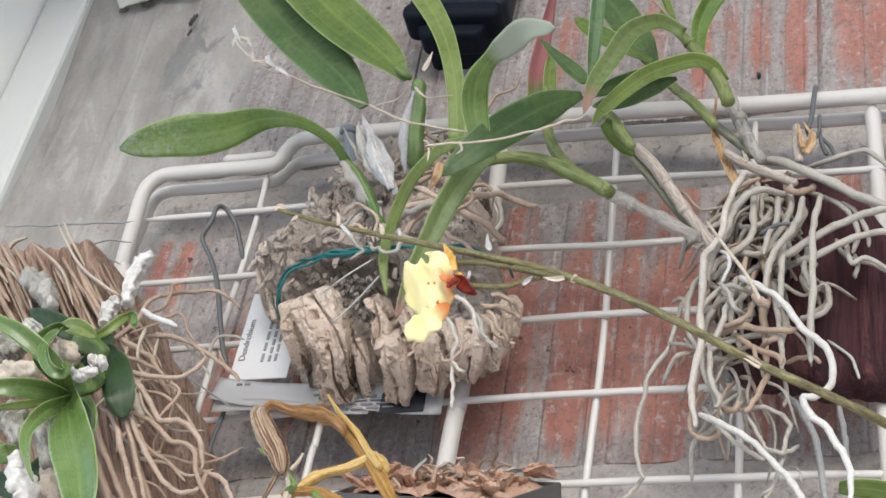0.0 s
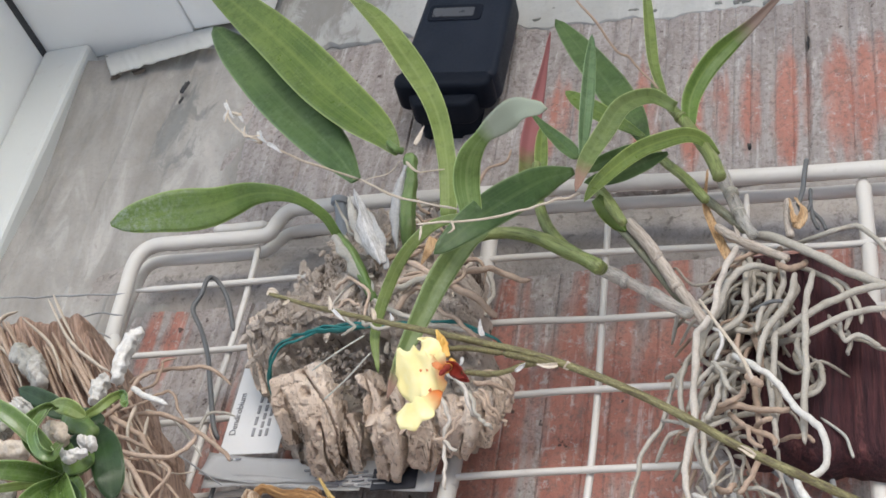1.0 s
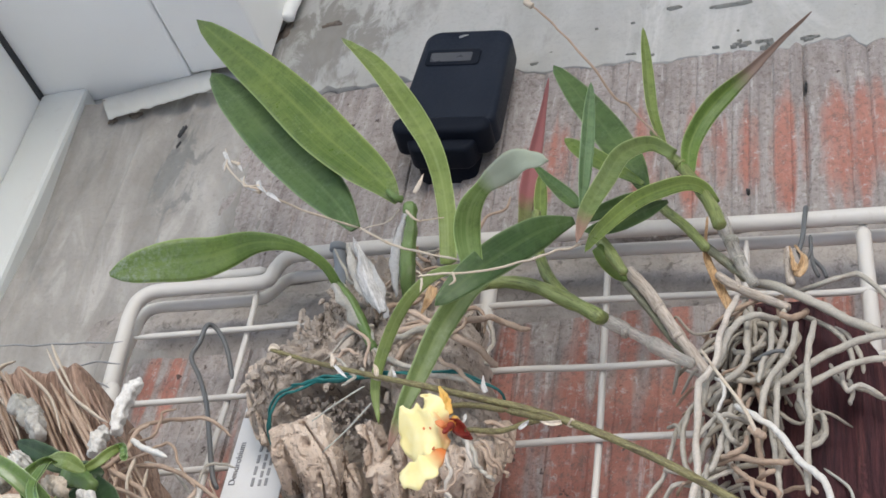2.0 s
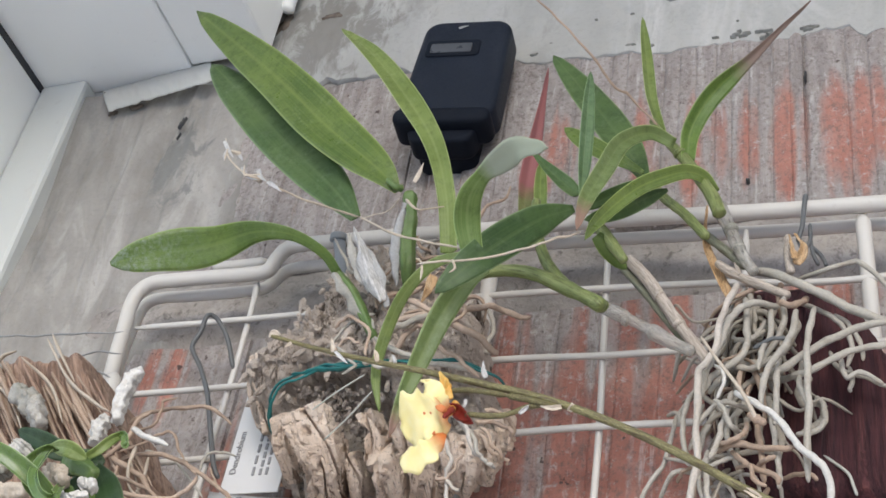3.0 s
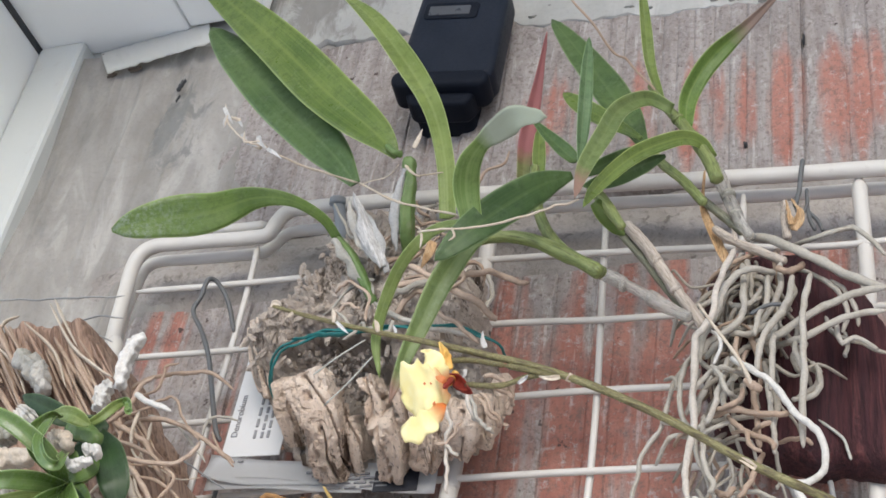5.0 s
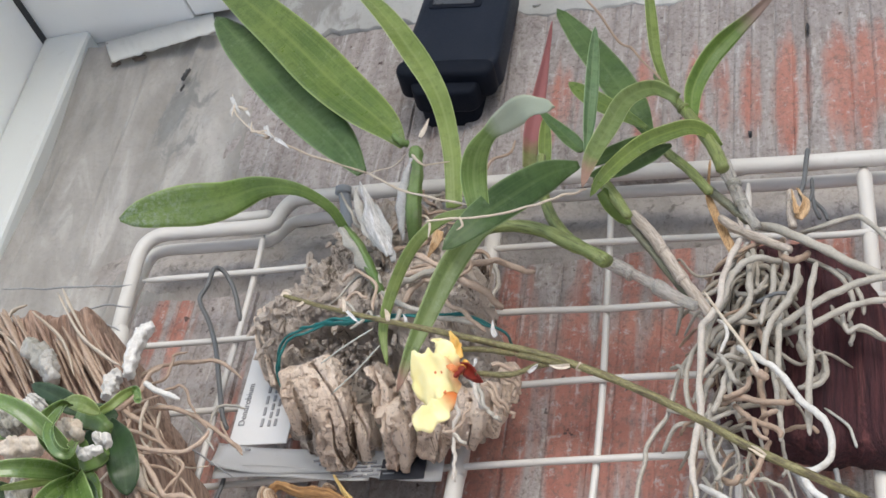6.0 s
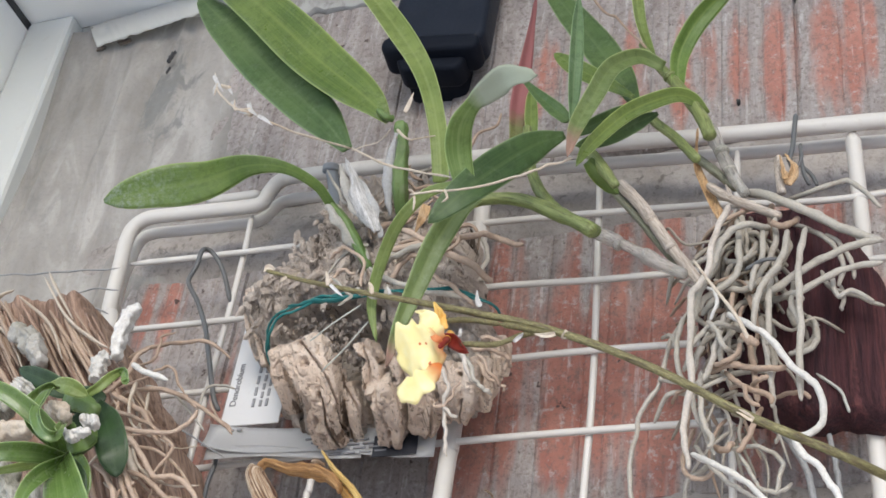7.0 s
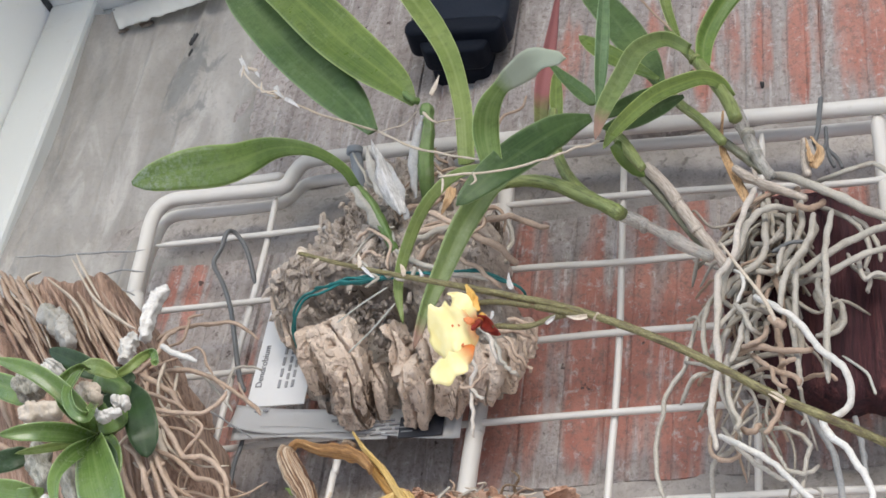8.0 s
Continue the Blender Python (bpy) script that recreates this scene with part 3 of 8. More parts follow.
def sheet(nx, nz, at):
    """A grid of nx by nz cells; at(u, v) gives each corner."""
    bm = bmesh.new()
    g = [[bm.verts.new(at(i / nx, j / nz)) for i in range(nx + 1)] for j in range(nz + 1)]
    for j in range(nz):
        for i in range(nx):
            bm.faces.new((g[j][i], g[j][i + 1], g[j + 1][i + 1], g[j + 1][i]))
    return bm


def lump(outline, y_back, bulge, rough, rings=34, around=96):
    """A chunk of bark or wood: an outline (x, z by angle) filled to a bulged, rough front, with a flat back.
    bulge(x, z, rho) is the depth of the front; rough(x, z) its relief, along the normal of the front."""
    bm = bmesh.new()
    cx, cz = outline(None)
    radii = [outline(2 * math.pi * k / around) for k in range(around)]
    base = []
    for i in range(rings + 1):
        q = 0.02 + 0.98 * i / rings
        row = []
        for k in range(around):
            a = 2 * math.pi * k / around
            x, z = cx + radii[k] * q * math.cos(a), cz + radii[k] * q * math.sin(a)
            row.append(Vector((x, y_back - max(0.003, bulge(x, z, q)), z)))
        base.append(row)
    loops = []
    for i, row in enumerate(base):
        ring = []
        for k, p in enumerate(row):
            out = base[min(i + 1, rings)][k] - base[max(i - 1, 0)][k]
            on = row[(k + 1) % around] - row[k - 1]
            n = on.cross(out)
            n = n.normalized() if n.length > 1e-12 else Vector((0, -1, 0))
            n = -n if n.y > 0 else n
            v = p + n * rough(p.x, p.z)
            v.y = min(v.y, y_back - 0.001)
            ring.append(bm.verts.new(v))
        loops.append(ring)
    for q in (1.0, 0.5, 0.02):
        loops.append([bm.verts.new((cx + (v.co.x - cx) * q, y_back, cz + (v.co.z - cz) * q)) for v in loops[rings]])
    for a, b in zip(loops, loops[1:]):
        for k in range(around):
            bm.faces.new((a[k], a[(k + 1) % around], b[(k + 1) % around], b[k]))
    bm.faces.new(loops[0])
    bm.faces.new(loops[-1][::-1])
    bmesh.ops.recalc_face_normals(bm, faces=bm.faces)
    return bm


def step(a, b, x):
    x = max(0.0, min(1.0, (x - a) / (b - a)))
    return x * x * (3 - 2 * x)


def facet(p, size, layer, gap):
    """Broken facets in space: how far from a gap, and the height of the facet."""
    d, near = noise.voronoi(p / size + Vector((layer, layer * 1.7, 0)))
    c = near[0]
    tilt = Vector((noise.cell(c * 5.3), noise.cell(c * 4.1 + Vector((6, 3, 8))), noise.cell(c * 3.3 + Vector((1, 7, 2)))))
    return step(0.0, gap, d[1] - d[0]), noise.cell(c * 3.7 + Vector((9, 0, 4))) + 1.4 * tilt.dot(p / size + Vector((layer, layer * 1.7, 0)) - c)


def section(power, count, aspect):
    """Points evenly spaced round a rounded block."""
    dense = []
    for k in range(count * 12):
        a = 2 * math.pi * k / (count * 12)
        c, e = math.cos(a), math.sin(a)
        dense.append((math.copysign(abs(c) ** power, c), math.copysign(abs(e) ** power, e)))
    run = [0.0]
    for (a, b), (c, d) in zip(dense, dense[1:] + dense[:1]):
        run.append(run[-1] + math.hypot((c - a) * aspect, d - b))
    out, k = [], 0
    for q in range(count):
        while run[k + 1] < run[-1] * q / count:
            k += 1
        out.append(dense[k])
    return out


def chunk(pts, w, d, face, seed, n=100, sides=160):
    """A long broken slab of bark: a blocky section along a line, faceted and pitted all over."""
    bm = bmesh.new()
    mid = spline(pts, n)
    face = Vector(face).normalized()
    long = sum((b - a).length for a, b in zip(mid, mid[1:]))
    shape = section(0.27, sides, w / d)
    caps = (0.45 * w / long * (1 + 0.5 * noise.cell(Vector((seed, 1, 1)))), 0.40 * w / long * (1 + 0.7 * noise.cell(Vector((seed, 2, 1)))))
    rings = []
    for i, p in enumerate(mid):
        s = i / n
        t = (mid[min(i + 1, n)] - mid[max(i - 1, 0)]).normalized()
        f = (face - t * face.dot(t)).normalized()
        side = t.cross(f)
        u = min(1.0, s / caps[0], (1 - s) / caps[1])
        end = 0.30 + 0.70 * math.sqrt(max(0.0, 1 - (1 - u) ** 3.2))
        ww = w * 0.5 * end * (1 + 0.16 * noise.noise(Vector((s * 2.6, seed * 3.1, 0))))
        dd = d * 0.5 * end * (1 + 0.12 * noise.noise(Vector((s * 2.6, seed * 3.1, 5))))
        p = p + side * w * 0.10 * noise.noise(Vector((s * 3.4, seed * 1.7, 9)))
        ring = []
        for c, e in shape:
            q = p + side * c * ww + f * e * dd
            out = (side * c + f * e).normalized()
            v = Vector((q.x + 0.25 * q.z, q.y, q.z * 0.7)) + Vector(noise.noise_vector(q * 90)) * 0.0012
            d1 = noise.voronoi(v / 0.0050 + Vector((seed * 1.3, 0, 0)))[0]
            lift = 0.0007 * (0.45 - d1[0]) + 0.0005 * noise.fractal(q * 150, 0.7, 2.2, 6)
            a, h, b = c * ww, e * dd, s * long
            a += 0.0010 * noise.noise(Vector((a * 120, b * 120, seed)))
            grain = 1 - abs(noise.noise(Vector((a * 520 + seed * 5, h * 260, b * 42))))
            coarse = 1 - abs(noise.noise(Vector((a * 230 + seed * 7, h * 120, b * 30))))
            layer = 1 - abs(noise.noise(Vector((a * 90, h * 90 + seed, b * 300))))
            lift += 0.0009 * (grain - 0.75) + 0.0020 * (coarse - 0.75) + 0.0005 * (layer - 0.75)
            lift -= 0.0008 * step(0.22, 0.42, noise.noise(v * 420 + Vector((seed, 0, 0))))
            split = noise.noise(Vector((a * 130 + b * 25 + seed * 3, h * 50, b * 16)))
            lift -= 0.0060 * max(0.0, 1 - abs(split) / 0.08)
            ring.append(bm.verts.new(q + out * lift * min(1, 0.3 + end) * min(1, w / 0.010)))
        rings.append(ring)
    for a, b in zip(rings, rings[1:]):
        for k in range(sides):
            bm.faces.new((a[k], a[(k + 1) % sides], b[(k + 1) % sides], b[k]))
    for r in (rings[0][::-1], rings[-1]):
        m = bm.verts.new(sum((v.co for v in r), Vector()) / sides)
        for k in range(sides):
            bm.faces.new((r[k], r[(k + 1) % sides], m))
    bmesh.ops.recalc_face_normals(bm, faces=bm.faces)
    return bm


def crumple(pts, r, seed, flat=0.75, taper=((0, 0.75), (0.3, 1), (0.7, 0.95), (1, 0.6))):
    """A crumpled papery sheath: a creased, dented tube."""
    bm = tube(pts, r, taper, n=56, sides=40, knobby=0.16, seed=seed, flat=flat, ridge=(5, 0.12))
    bm.normal_update()
    for v in bm.verts:
        d, near = noise.voronoi(v.co / (r * 1.5) + Vector((seed * 1.3, 0, 0)))
        crease = min(1.0, (d[1] - d[0]) * 2.2)
        v.co += v.normal * r * (0.22 * crease - 0.11 + 0.14 * noise.noise(v.co / (r * 0.9) + Vector((0, seed, 0))))
    return bm


def radial(cx, cz, points, jag=0.04, seed=1):
    """An outline by angle through the corners given round a centre, with a jagged edge."""
    pol = sorted((math.atan2(z - cz, x - cx) % (2 * math.pi), math.hypot(x - cx, z - cz)) for x, z in points)
    pol = [(pol[-1][0] - 2 * math.pi, pol[-1][1])] + pol + [(pol[0][0] + 2 * math.pi, pol[0][1])]

    def of(a):
        if a is None:
            return cx, cz
        a %= 2 * math.pi
        for (p, r), (q, s) in zip(pol, pol[1:]):
            if a <= q:
                u = (a - p) / (q - p)
                rr = r + (s - r) * u
                break
        return rr * (1 + jag * noise.noise(Vector((math.cos(a) * 3, math.sin(a) * 3, seed))) + jag * 0.6 * noise.noise(Vector((math.cos(a) * 9, math.sin(a) * 9, seed))))

    return of


# ---- the setting: one ribbed brick wall, with an unseen loggia added round it ----
def setting(name, bm, material, label, smooth=False):
    return tagged(part(name, bm, material, None, "", smooth), label, "", "", "structure")


# Ground and floor are unseen, added to bounce light onto undersides.
setting("ground", box(-400, 400, -400, 400, -3.2, -3.0), "floor", "unseen pale ground added far below to bounce light up")
setting("floor", box(-1.6, 2.2, -1.7, 0.12, -0.1, 0.0), "floor", "unseen pale floor added to bounce light onto undersides")
# Unseen ceiling, reaching past the floor to keep high sky off the wall.
setting("ceiling", box(-1.6, 2.2, -2.0, 0.12, 2.30, 2.40), "wall", "unseen pale ceiling added to shade the upper wall")
setting("wall_right", box(2.0, 2.12, -1.7, -0.002, 0.0, 2.30), "wall", "pale plastered side wall")
# Unseen kerb, its height chosen so sun still reaches the floor.
setting("parapet", box(-1.6, 2.0, -1.7, -1.62, 0.0, 0.10), "wall", "unseen low kerb added along the open side, clear of the sun")
wall = setting("wall_back", box(-0.6, 2.0, 0.006, 0.14, 0.0, 2.30), "mortar", "limewashed ribbed clay block wall with grey mortar joints")
setting("wall_left", box(-1.6, -0.6, -0.002, 0.12, 0.0, 2.30), "wall", "pale plastered wall beside the window")


def beam_at(u, v):
    x = -0.6 + 2.6 * u ** 1.6 if u > 0 else -0.6
    edge = 1.8115 - 0.103 * (max(-0.2, min(0.5, x)) + 0.023) + 0.004 * noise.noise(Vector((x * 9, 1.0, 0))) + 0.006 * noise.noise(Vector((x * 45, 2.0, 0))) + 0.005 * noise.noise(Vector((x * 130, 3.0, 0))) + 0.002 * noise.noise(Vector((x * 420, 3.0, 0)))
    z = edge + (2.30 - edge) * v ** 2.2
    y = -0.0016 - 0.0012 * min(1, v * 5) + 0.0014 * noise.noise(Vector((x * 22, 0, z * 22))) + 0.001 * noise.noise(Vector((x * 90, 0, z * 90)))
    return (x, y if v > 0 else 0.005, z)


setting("beam", sheet(700, 60, beam_at), "lime", "white limewashed concrete beam with chipped lower edge", True)


def plaster_at(u, v):
    z = 1.15 + 0.672 * v
    edge = -0.052 - 0.036 * min(1, max(0, (1.69 - z) / 0.05)) + 0.018 * noise.noise(Vector((0.3, 0, z * 14))) + 0.010 * noise.noise(Vector((0.7, 0, z * 50))) - 0.015 * max(0, 1.66 - z)
    x = -0.179 + (edge + 0.034 + 0.179) * u
    fade = max(0.0, 1 - (x + 0.179) / (edge + 0.179)) ** 0.5
    past = max(0.0, x - edge) / 0.034
    y = 0.001 - 0.0095 * fade + 0.004 * noise.noise(Vector((x * 18, 0, z * 9))) * fade + 0.0022 * noise.noise(Vector((x * 60, 3, z * 12))) + 0.0028 * fade * noise.noise(Vector((x * 75 + z * 6, 9, z * 5)))
    y += (0.0035 * past - 0.0016 + 0.0030 * noise.fractal(Vector((x * 48, 5, z * 26)), 0.8, 2.1, 5)) * step(0.35, 0.0, fade)
    for k, (x0, size) in enumerate(((-0.166, 0.0034), (-0.150, 0.0022), (-0.128, 0.0022), (-0.104, 0.0030), (-0.090, 0.0018))):
        off = x - x0 - 0.008 * noise.noise(Vector((k * 7.1, 0, z * 9))) - 0.0012 * noise.noise(Vector((k * 3.1, 5, z * 60)))
        on = step(-0.1, 0.25, noise.noise(Vector((k * 5.3, 2, z * 11))) + 0.1)
        y -= size * on * math.exp(-(off / 0.0026) ** 2) * (1.0 if off > 0 else 0.8)
    return (x, y, z)


setting("plaster", sheet(240, 360, plaster_at), "plaster", "rough grey plaster smeared over the wall beside the window", True)

window = tagged(new("window_1"), "white plastic window frame in the side wall", "", "", "structure")
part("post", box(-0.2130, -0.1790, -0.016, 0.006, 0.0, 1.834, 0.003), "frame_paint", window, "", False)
part("head", box(-0.213, -0.107, -1.55, -0.003, 1.834, 2.0, 0.0015), "pvc", window, "", False)
part("head_cover", box(-0.1068, -0.052, -1.55, -0.010, 1.8355, 2.0, 0.002), "pvc", window, "", False)
part("gasket", box(-0.2150, -0.2125, -1.55, -0.014, 1.8295, 1.842), "gasket", window, "dark rubber gasket", False)
part("casement", box(-0.28, -0.2135, -0.13, -0.010, 0.95, 1.832, 0.003), "pvc", window, "", False)
part("casement", box(-0.28, -0.2135, -1.55, -1.45, 0.95, 1.829, 0.003), "pvc", window, "", False)
part("bottom_rail", box(-0.28, -0.2135, -1.45, -0.13, 0.95, 1.05, 0.003), "pvc", window, "", False)
part("sill_wall", box(-0.30, -0.2, -1.58, -0.02, 0.0, 0.949), "wall", window, "", False)
FILL = [Vector(p) for p in [(-0.1680, -0.0100, 1.8260), (-0.0940, -0.0100, 1.8370), (-0.1520, -0.0150, 1.7980), (-0.0820, -0.0150, 1.8110)]]
bm = sheet(60, 10, lambda u, v: FILL[0].lerp(FILL[1], u).lerp(FILL[2].lerp(FILL[3], u), v * (1 + 0.10 * noise.noise(Vector((u * 14, 0, 3))))) + Vector((0, -0.0016 * math.sin(math.pi * v) + 0.0008 * noise.noise(Vector((u * 20, v * 3, 1))), 0)))
bmesh.ops.solidify(bm, geom=bm.faces[:], thickness=0.003)
part("filler", bm, "pvc", window, "white filler strip under the window head")
part("screw", tube([(-0.0820, -0.0120, 1.8690), (-0.0780, -0.0180, 1.8630)], 0.0042, n=8, knobby=0.0), "steel", window, "grey screw head")
setting("pipe", tube([(-0.0500, -0.0120, 1.9230), (-0.0480, -0.0120, 1.8930), (-0.0490, -0.0120, 1.8820), (-0.0500, -0.0100, 1.8740)], 0.0045, n=16, knobby=0.02), "pvc", "thin white pipe running up the beam", True)


# chips, holes and stains of the wall
def patch(x, y, z, rx, rz, lean, material, label, seed, thick=0.003):
    """A ragged flat stain or chip lying on the wall."""
    bm = bmesh.new()
    rim = []
    for k in range(36):
        a = 2 * math.pi * k / 36
        q = 1 + 0.9 * noise.noise(Vector((math.cos(a) * 1.7, math.sin(a) * 1.7, seed))) + 0.4 * noise.noise(Vector((math.cos(a) * 5, math.sin(a) * 5, seed)))
        u, w = rx * q * math.cos(a), rz * q * math.sin(a)
        rim.append((x + u + w * lean, z + w))
    top = [bm.verts.new((a, y, b)) for a, b in rim]
    low = [bm.verts.new((x + (a - x) * 1.03, y + thick, z + (b - z) * 1.03)) for a, b in rim]
    bm.faces.new(top)
    for k in range(36):
        bm.faces.new((top[k], low[k], low[(k + 1) % 36], top[(k + 1) % 36]))
    bmesh.ops.recalc_face_normals(bm, faces=bm.faces)
    return tagged(part("stain", bm, material), label, "", "", "structure")


patch(-0.0980, -0.0110, 1.7810, 0.0013, 0.0042, 0.2, "gasket", "dark hole in the plaster", 1, 0.0015)
patch(-0.0970, -0.0110, 1.7700, 0.0003, 0.0018, 0.3, "gasket", "dark crack below the hole", 3, 0.0015)
patch(-0.1530, -0.0110, 1.8020, 0.0026, 0.0018, 0.5, "rust", "brown chip under the filler", 4, 0.0015)
patch(-0.1360, -0.0110, 1.8040, 0.0046, 0.0014, 0.2, "rust", "brown chip under the filler", 6, 0.0015)
patch(-0.062, -0.0075, 1.872, 0.0040, 0.016, 0.1, "damp", "dark gap beside the window head", 5)
patch(0.266, -0.0032, 1.750, 0.0004, 0.004, 0.05, "gasket", "thin dark crack in the block", 7)
patch(0.237, -0.0032, 1.680, 0.0010, 0.0009, 0.0, "gasket", "dark hole in the block", 8)
rng = random.Random(41)
for k in range(26):
    x = rng.uniform(0.095, 0.30)
    z = 1.8150 - 0.103 * (x + 0.023) + rng.gauss(0.001, 0.0022) if k < 20 else rng.uniform(1.80, 1.826)
    big = rng.uniform(0.4, 1.0) if k < 20 else rng.uniform(0.2, 0.4)
    patch(x, -0.0036, z, 0.0026 * big, 0.0007 * big, rng.uniform(-0.5, 0.5), "damp", "grey-green chip along the beam edge", 20 + k)
patch(0.226, -0.0050, 1.8235, 0.0090, 0.0007, 0.0, "damp", "dark crack in the limewash", 9)
patch(0.196, -0.0050, 1.8290, 0.0040, 0.0007, 0.0, "damp", "dark crack in the limewash", 10)

patch(*((-0.0540, -0.0040, 1.8720)), 0.0034, 0.0080, 0.3, "rust", "brown hollow beside the window head", 61)
patch(*((-0.0210, -0.0040, 1.8710)), 0.0050, 0.0018, 0.0, "rust", "brown chipped hollow in the beam", 62)

# ribbed clay blocks, three courses, each block a mesh of shared data
BW, BH, JOINT = 0.294, 0.150, 0.024


def block_mesh(seed):
    rng = random.Random(seed)
    xs, x = [], 0.0
    while x < BW - 0.012:
        w = rng.choice((0.0085, 0.0105, 0.0125, 0.0190, 0.0205)) * rng.uniform(0.95, 1.05)
        lift = rng.uniform(0, 0.0009)
        xs += [(x, 0.0002 - lift), (x + 0.0012, -0.0006 - lift), (x + w * 0.5, -0.0009 - lift), (x + w - 0.0014, -0.0005 - lift)]
        if rng.random() < 0.06:
            xs += [(x + w - 0.0008, 0.0006), (x + w - 0.0002, 0.0006)]
        x += w
    xs.append((BW, 0.0004))
    bm = bmesh.new()
    rows = []
    for j, z in enumerate((0.0, 0.002, BH * 0.33, BH * 0.66, BH - 0.002, BH)):
        edge = j in (0, 5)
        rows.append([bm.verts.new((px, (0.012 if edge else py + 0.0008 * noise.noise(Vector((px * 40, z * 30, seed)))),
                                   z + (0.002 * noise.noise(Vector((px * 30, seed, j))) if j in (0, 1, 4, 5) else 0))) for px, py in xs])
    for a, b in zip(rows, rows[1:]):
        for k in range(len(xs) - 1):
            bm.faces.new((a[k], a[k + 1], b[k + 1], b[k]))
    for k in (0, len(xs) - 1):
        far = [bm.verts.new((r[k].co.x, 0.012, r[k].co.z)) for r in (rows[0], rows[-1])]
        bm.faces.new([r[k] for r in rows] + far[::-1])
    bmesh.ops.recalc_face_normals(bm, faces=bm.faces)
    me = bpy.data.meshes.new("brick")
    bm.to_mesh(me)
    bm.free()
    me.materials.append(M["brick"])
    return me


for zj in (1.637, 1.452, 1.278):
    def joint_at(u, v, zj=zj):
        x = -0.34 + 2.2 * u ** 1.5
        z = zj + 0.050 * (v - 0.5) + 0.0015 * noise.noise(Vector((x * 40, v, zj)))
        y = 0.0075 * abs(2 * v - 1) ** 2 - 0.0028 + 0.0030 * noise.noise(Vector((x * 55, 2, z * 70))) + 0.001 * noise.noise(Vector((x * 160, 2, z * 190)))
        return (x, y, z)

    part("joint", sheet(320, 12, joint_at), "mortar", wall, "rough grey mortar joint")
BLOCKS = [block_mesh(s) for s in (3, 8, 11)]
for course, z0 in enumerate((1.657, 1.464, 1.282, 1.108, 0.934)):
    for i in range(7):
        b = new("brick", BLOCKS[(i + course) % 3])
        b.parent = wall
        b["wash"] = (0.024, -0.042, 0.01, 0.05, 0.05)[course] + (0.085 if course == 0 and i < 2 else 0.11 if course == 1 and i < 2 else 0.0)
        b["smear"] = (0.22, 0.07, 0.06, 0.0, 0.0)[course]
        b.location = ((-0.502, -0.487, -0.345, -0.49, -0.35)[course] + i * (BW - 0.0004), 0.0, z0)


# ---- the wire grid panel ----
grid = thing("wire_grid_panel", (0.1, -0.03, 1.3), "cream plastic-coated wire shelf grid hung flat on the wall", "wire grid")
R0, R1, R2 = 0.0038, 0.00155, 0.0031


def rail(name, pts, r, n=0):
    part(name, tube(pts, r, n=n, knobby=0.015, sides=12), "coat", grid)


rail("frame_rail", [(-0.058, -0.034, 1.25)] + [(-0.0600, -0.0340, 1.5320), (-0.0650, -0.0340, 1.5710), (-0.0670, -0.0340, 1.5990), (-0.0680, -0.0340, 1.6150), (-0.0660, -0.0340, 1.6240), (-0.0590, -0.0340, 1.6290), (-0.0450, -0.0340, 1.6290), (-0.0230, -0.0340, 1.6280), (-0.0030, -0.0340, 1.6270), (0.0060, -0.0340, 1.6280), (0.0090, -0.0340, 1.6350), (0.0130, -0.0340, 1.6410), (0.0210, -0.0340, 1.6430), (0.0490, -0.0340, 1.6420), (0.0850, -0.0340, 1.6400), (0.1250, -0.0340, 1.6370), (0.1780, -0.0340, 1.6340), (0.2320, -0.0340, 1.6290), (0.2670, -0.0340, 1.6260), (0.2970, -0.0340, 1.6240), (0.3140, -0.0340, 1.6220)], R0, 200)
rail("frame_rail", [(-0.0730, -0.0200, 1.5790), (-0.0740, -0.0200, 1.6010), (-0.0730, -0.0200, 1.6150), (-0.0710, -0.0200, 1.6270), (-0.0630, -0.0200, 1.6310), (-0.0440, -0.0200, 1.6300), (-0.0200, -0.0200, 1.6290), (-0.0050, -0.0200, 1.6290), (0.0010, -0.0200, 1.6320), (0.0060, -0.0200, 1.6380), (0.0140, -0.0200, 1.6410), (0.0440, -0.0200, 1.6400), (0.1090, -0.0200, 1.6390), (0.1740, -0.0200, 1.6350), (0.2300, -0.0200, 1.6300), (0.2650, -0.0200, 1.6270), (0.2960, -0.0200, 1.6250), (0.3130, -0.0200, 1.6230)], R2, 160)
rail("hook_stub", [(-0.0350, -0.0220, 1.6470), (-0.0210, -0.0220, 1.6460), (-0.0040, -0.0220, 1.6460)], R2 * 0.9, 12)
rail("support_bar", [(0.1220, -0.0300, 1.6240), (0.1230, -0.0300, 1.6030), (0.1230, -0.0300, 1.5430), (0.1230, -0.0310, 1.4830), (0.1220, -0.0310, 1.4520), (0.120, -0.033, 1.25)], R0, 40)
rail("support_bar", [(0.2910, -0.0300, 1.6220), (0.2920, -0.0300, 1.5760), (0.2920, -0.0310, 1.5250), (0.2910, -0.0310, 1.4720), (0.298, -0.033, 1.25)], R0 * 0.88, 40)
V_LOW = 1.25
rail("upright_wire", [(-0.0010, -0.0290, 1.6250), (-0.0000, -0.0290, 1.6010), (0.0000, -0.0290, 1.5610), (-0.0010, -0.0290, 1.5200), (-0.0010, -0.0290, 1.4800), (-0.002, -0.030, V_LOW)], R1, 36)
rail("upright_wire", [(0.062, -0.0290, 1.622), (0.0615, -0.0290, 1.55), (0.0610, -0.0290, 1.4690), (0.0600, -0.0290, 1.4440), (0.060, -0.030, V_LOW)], R1, 30)
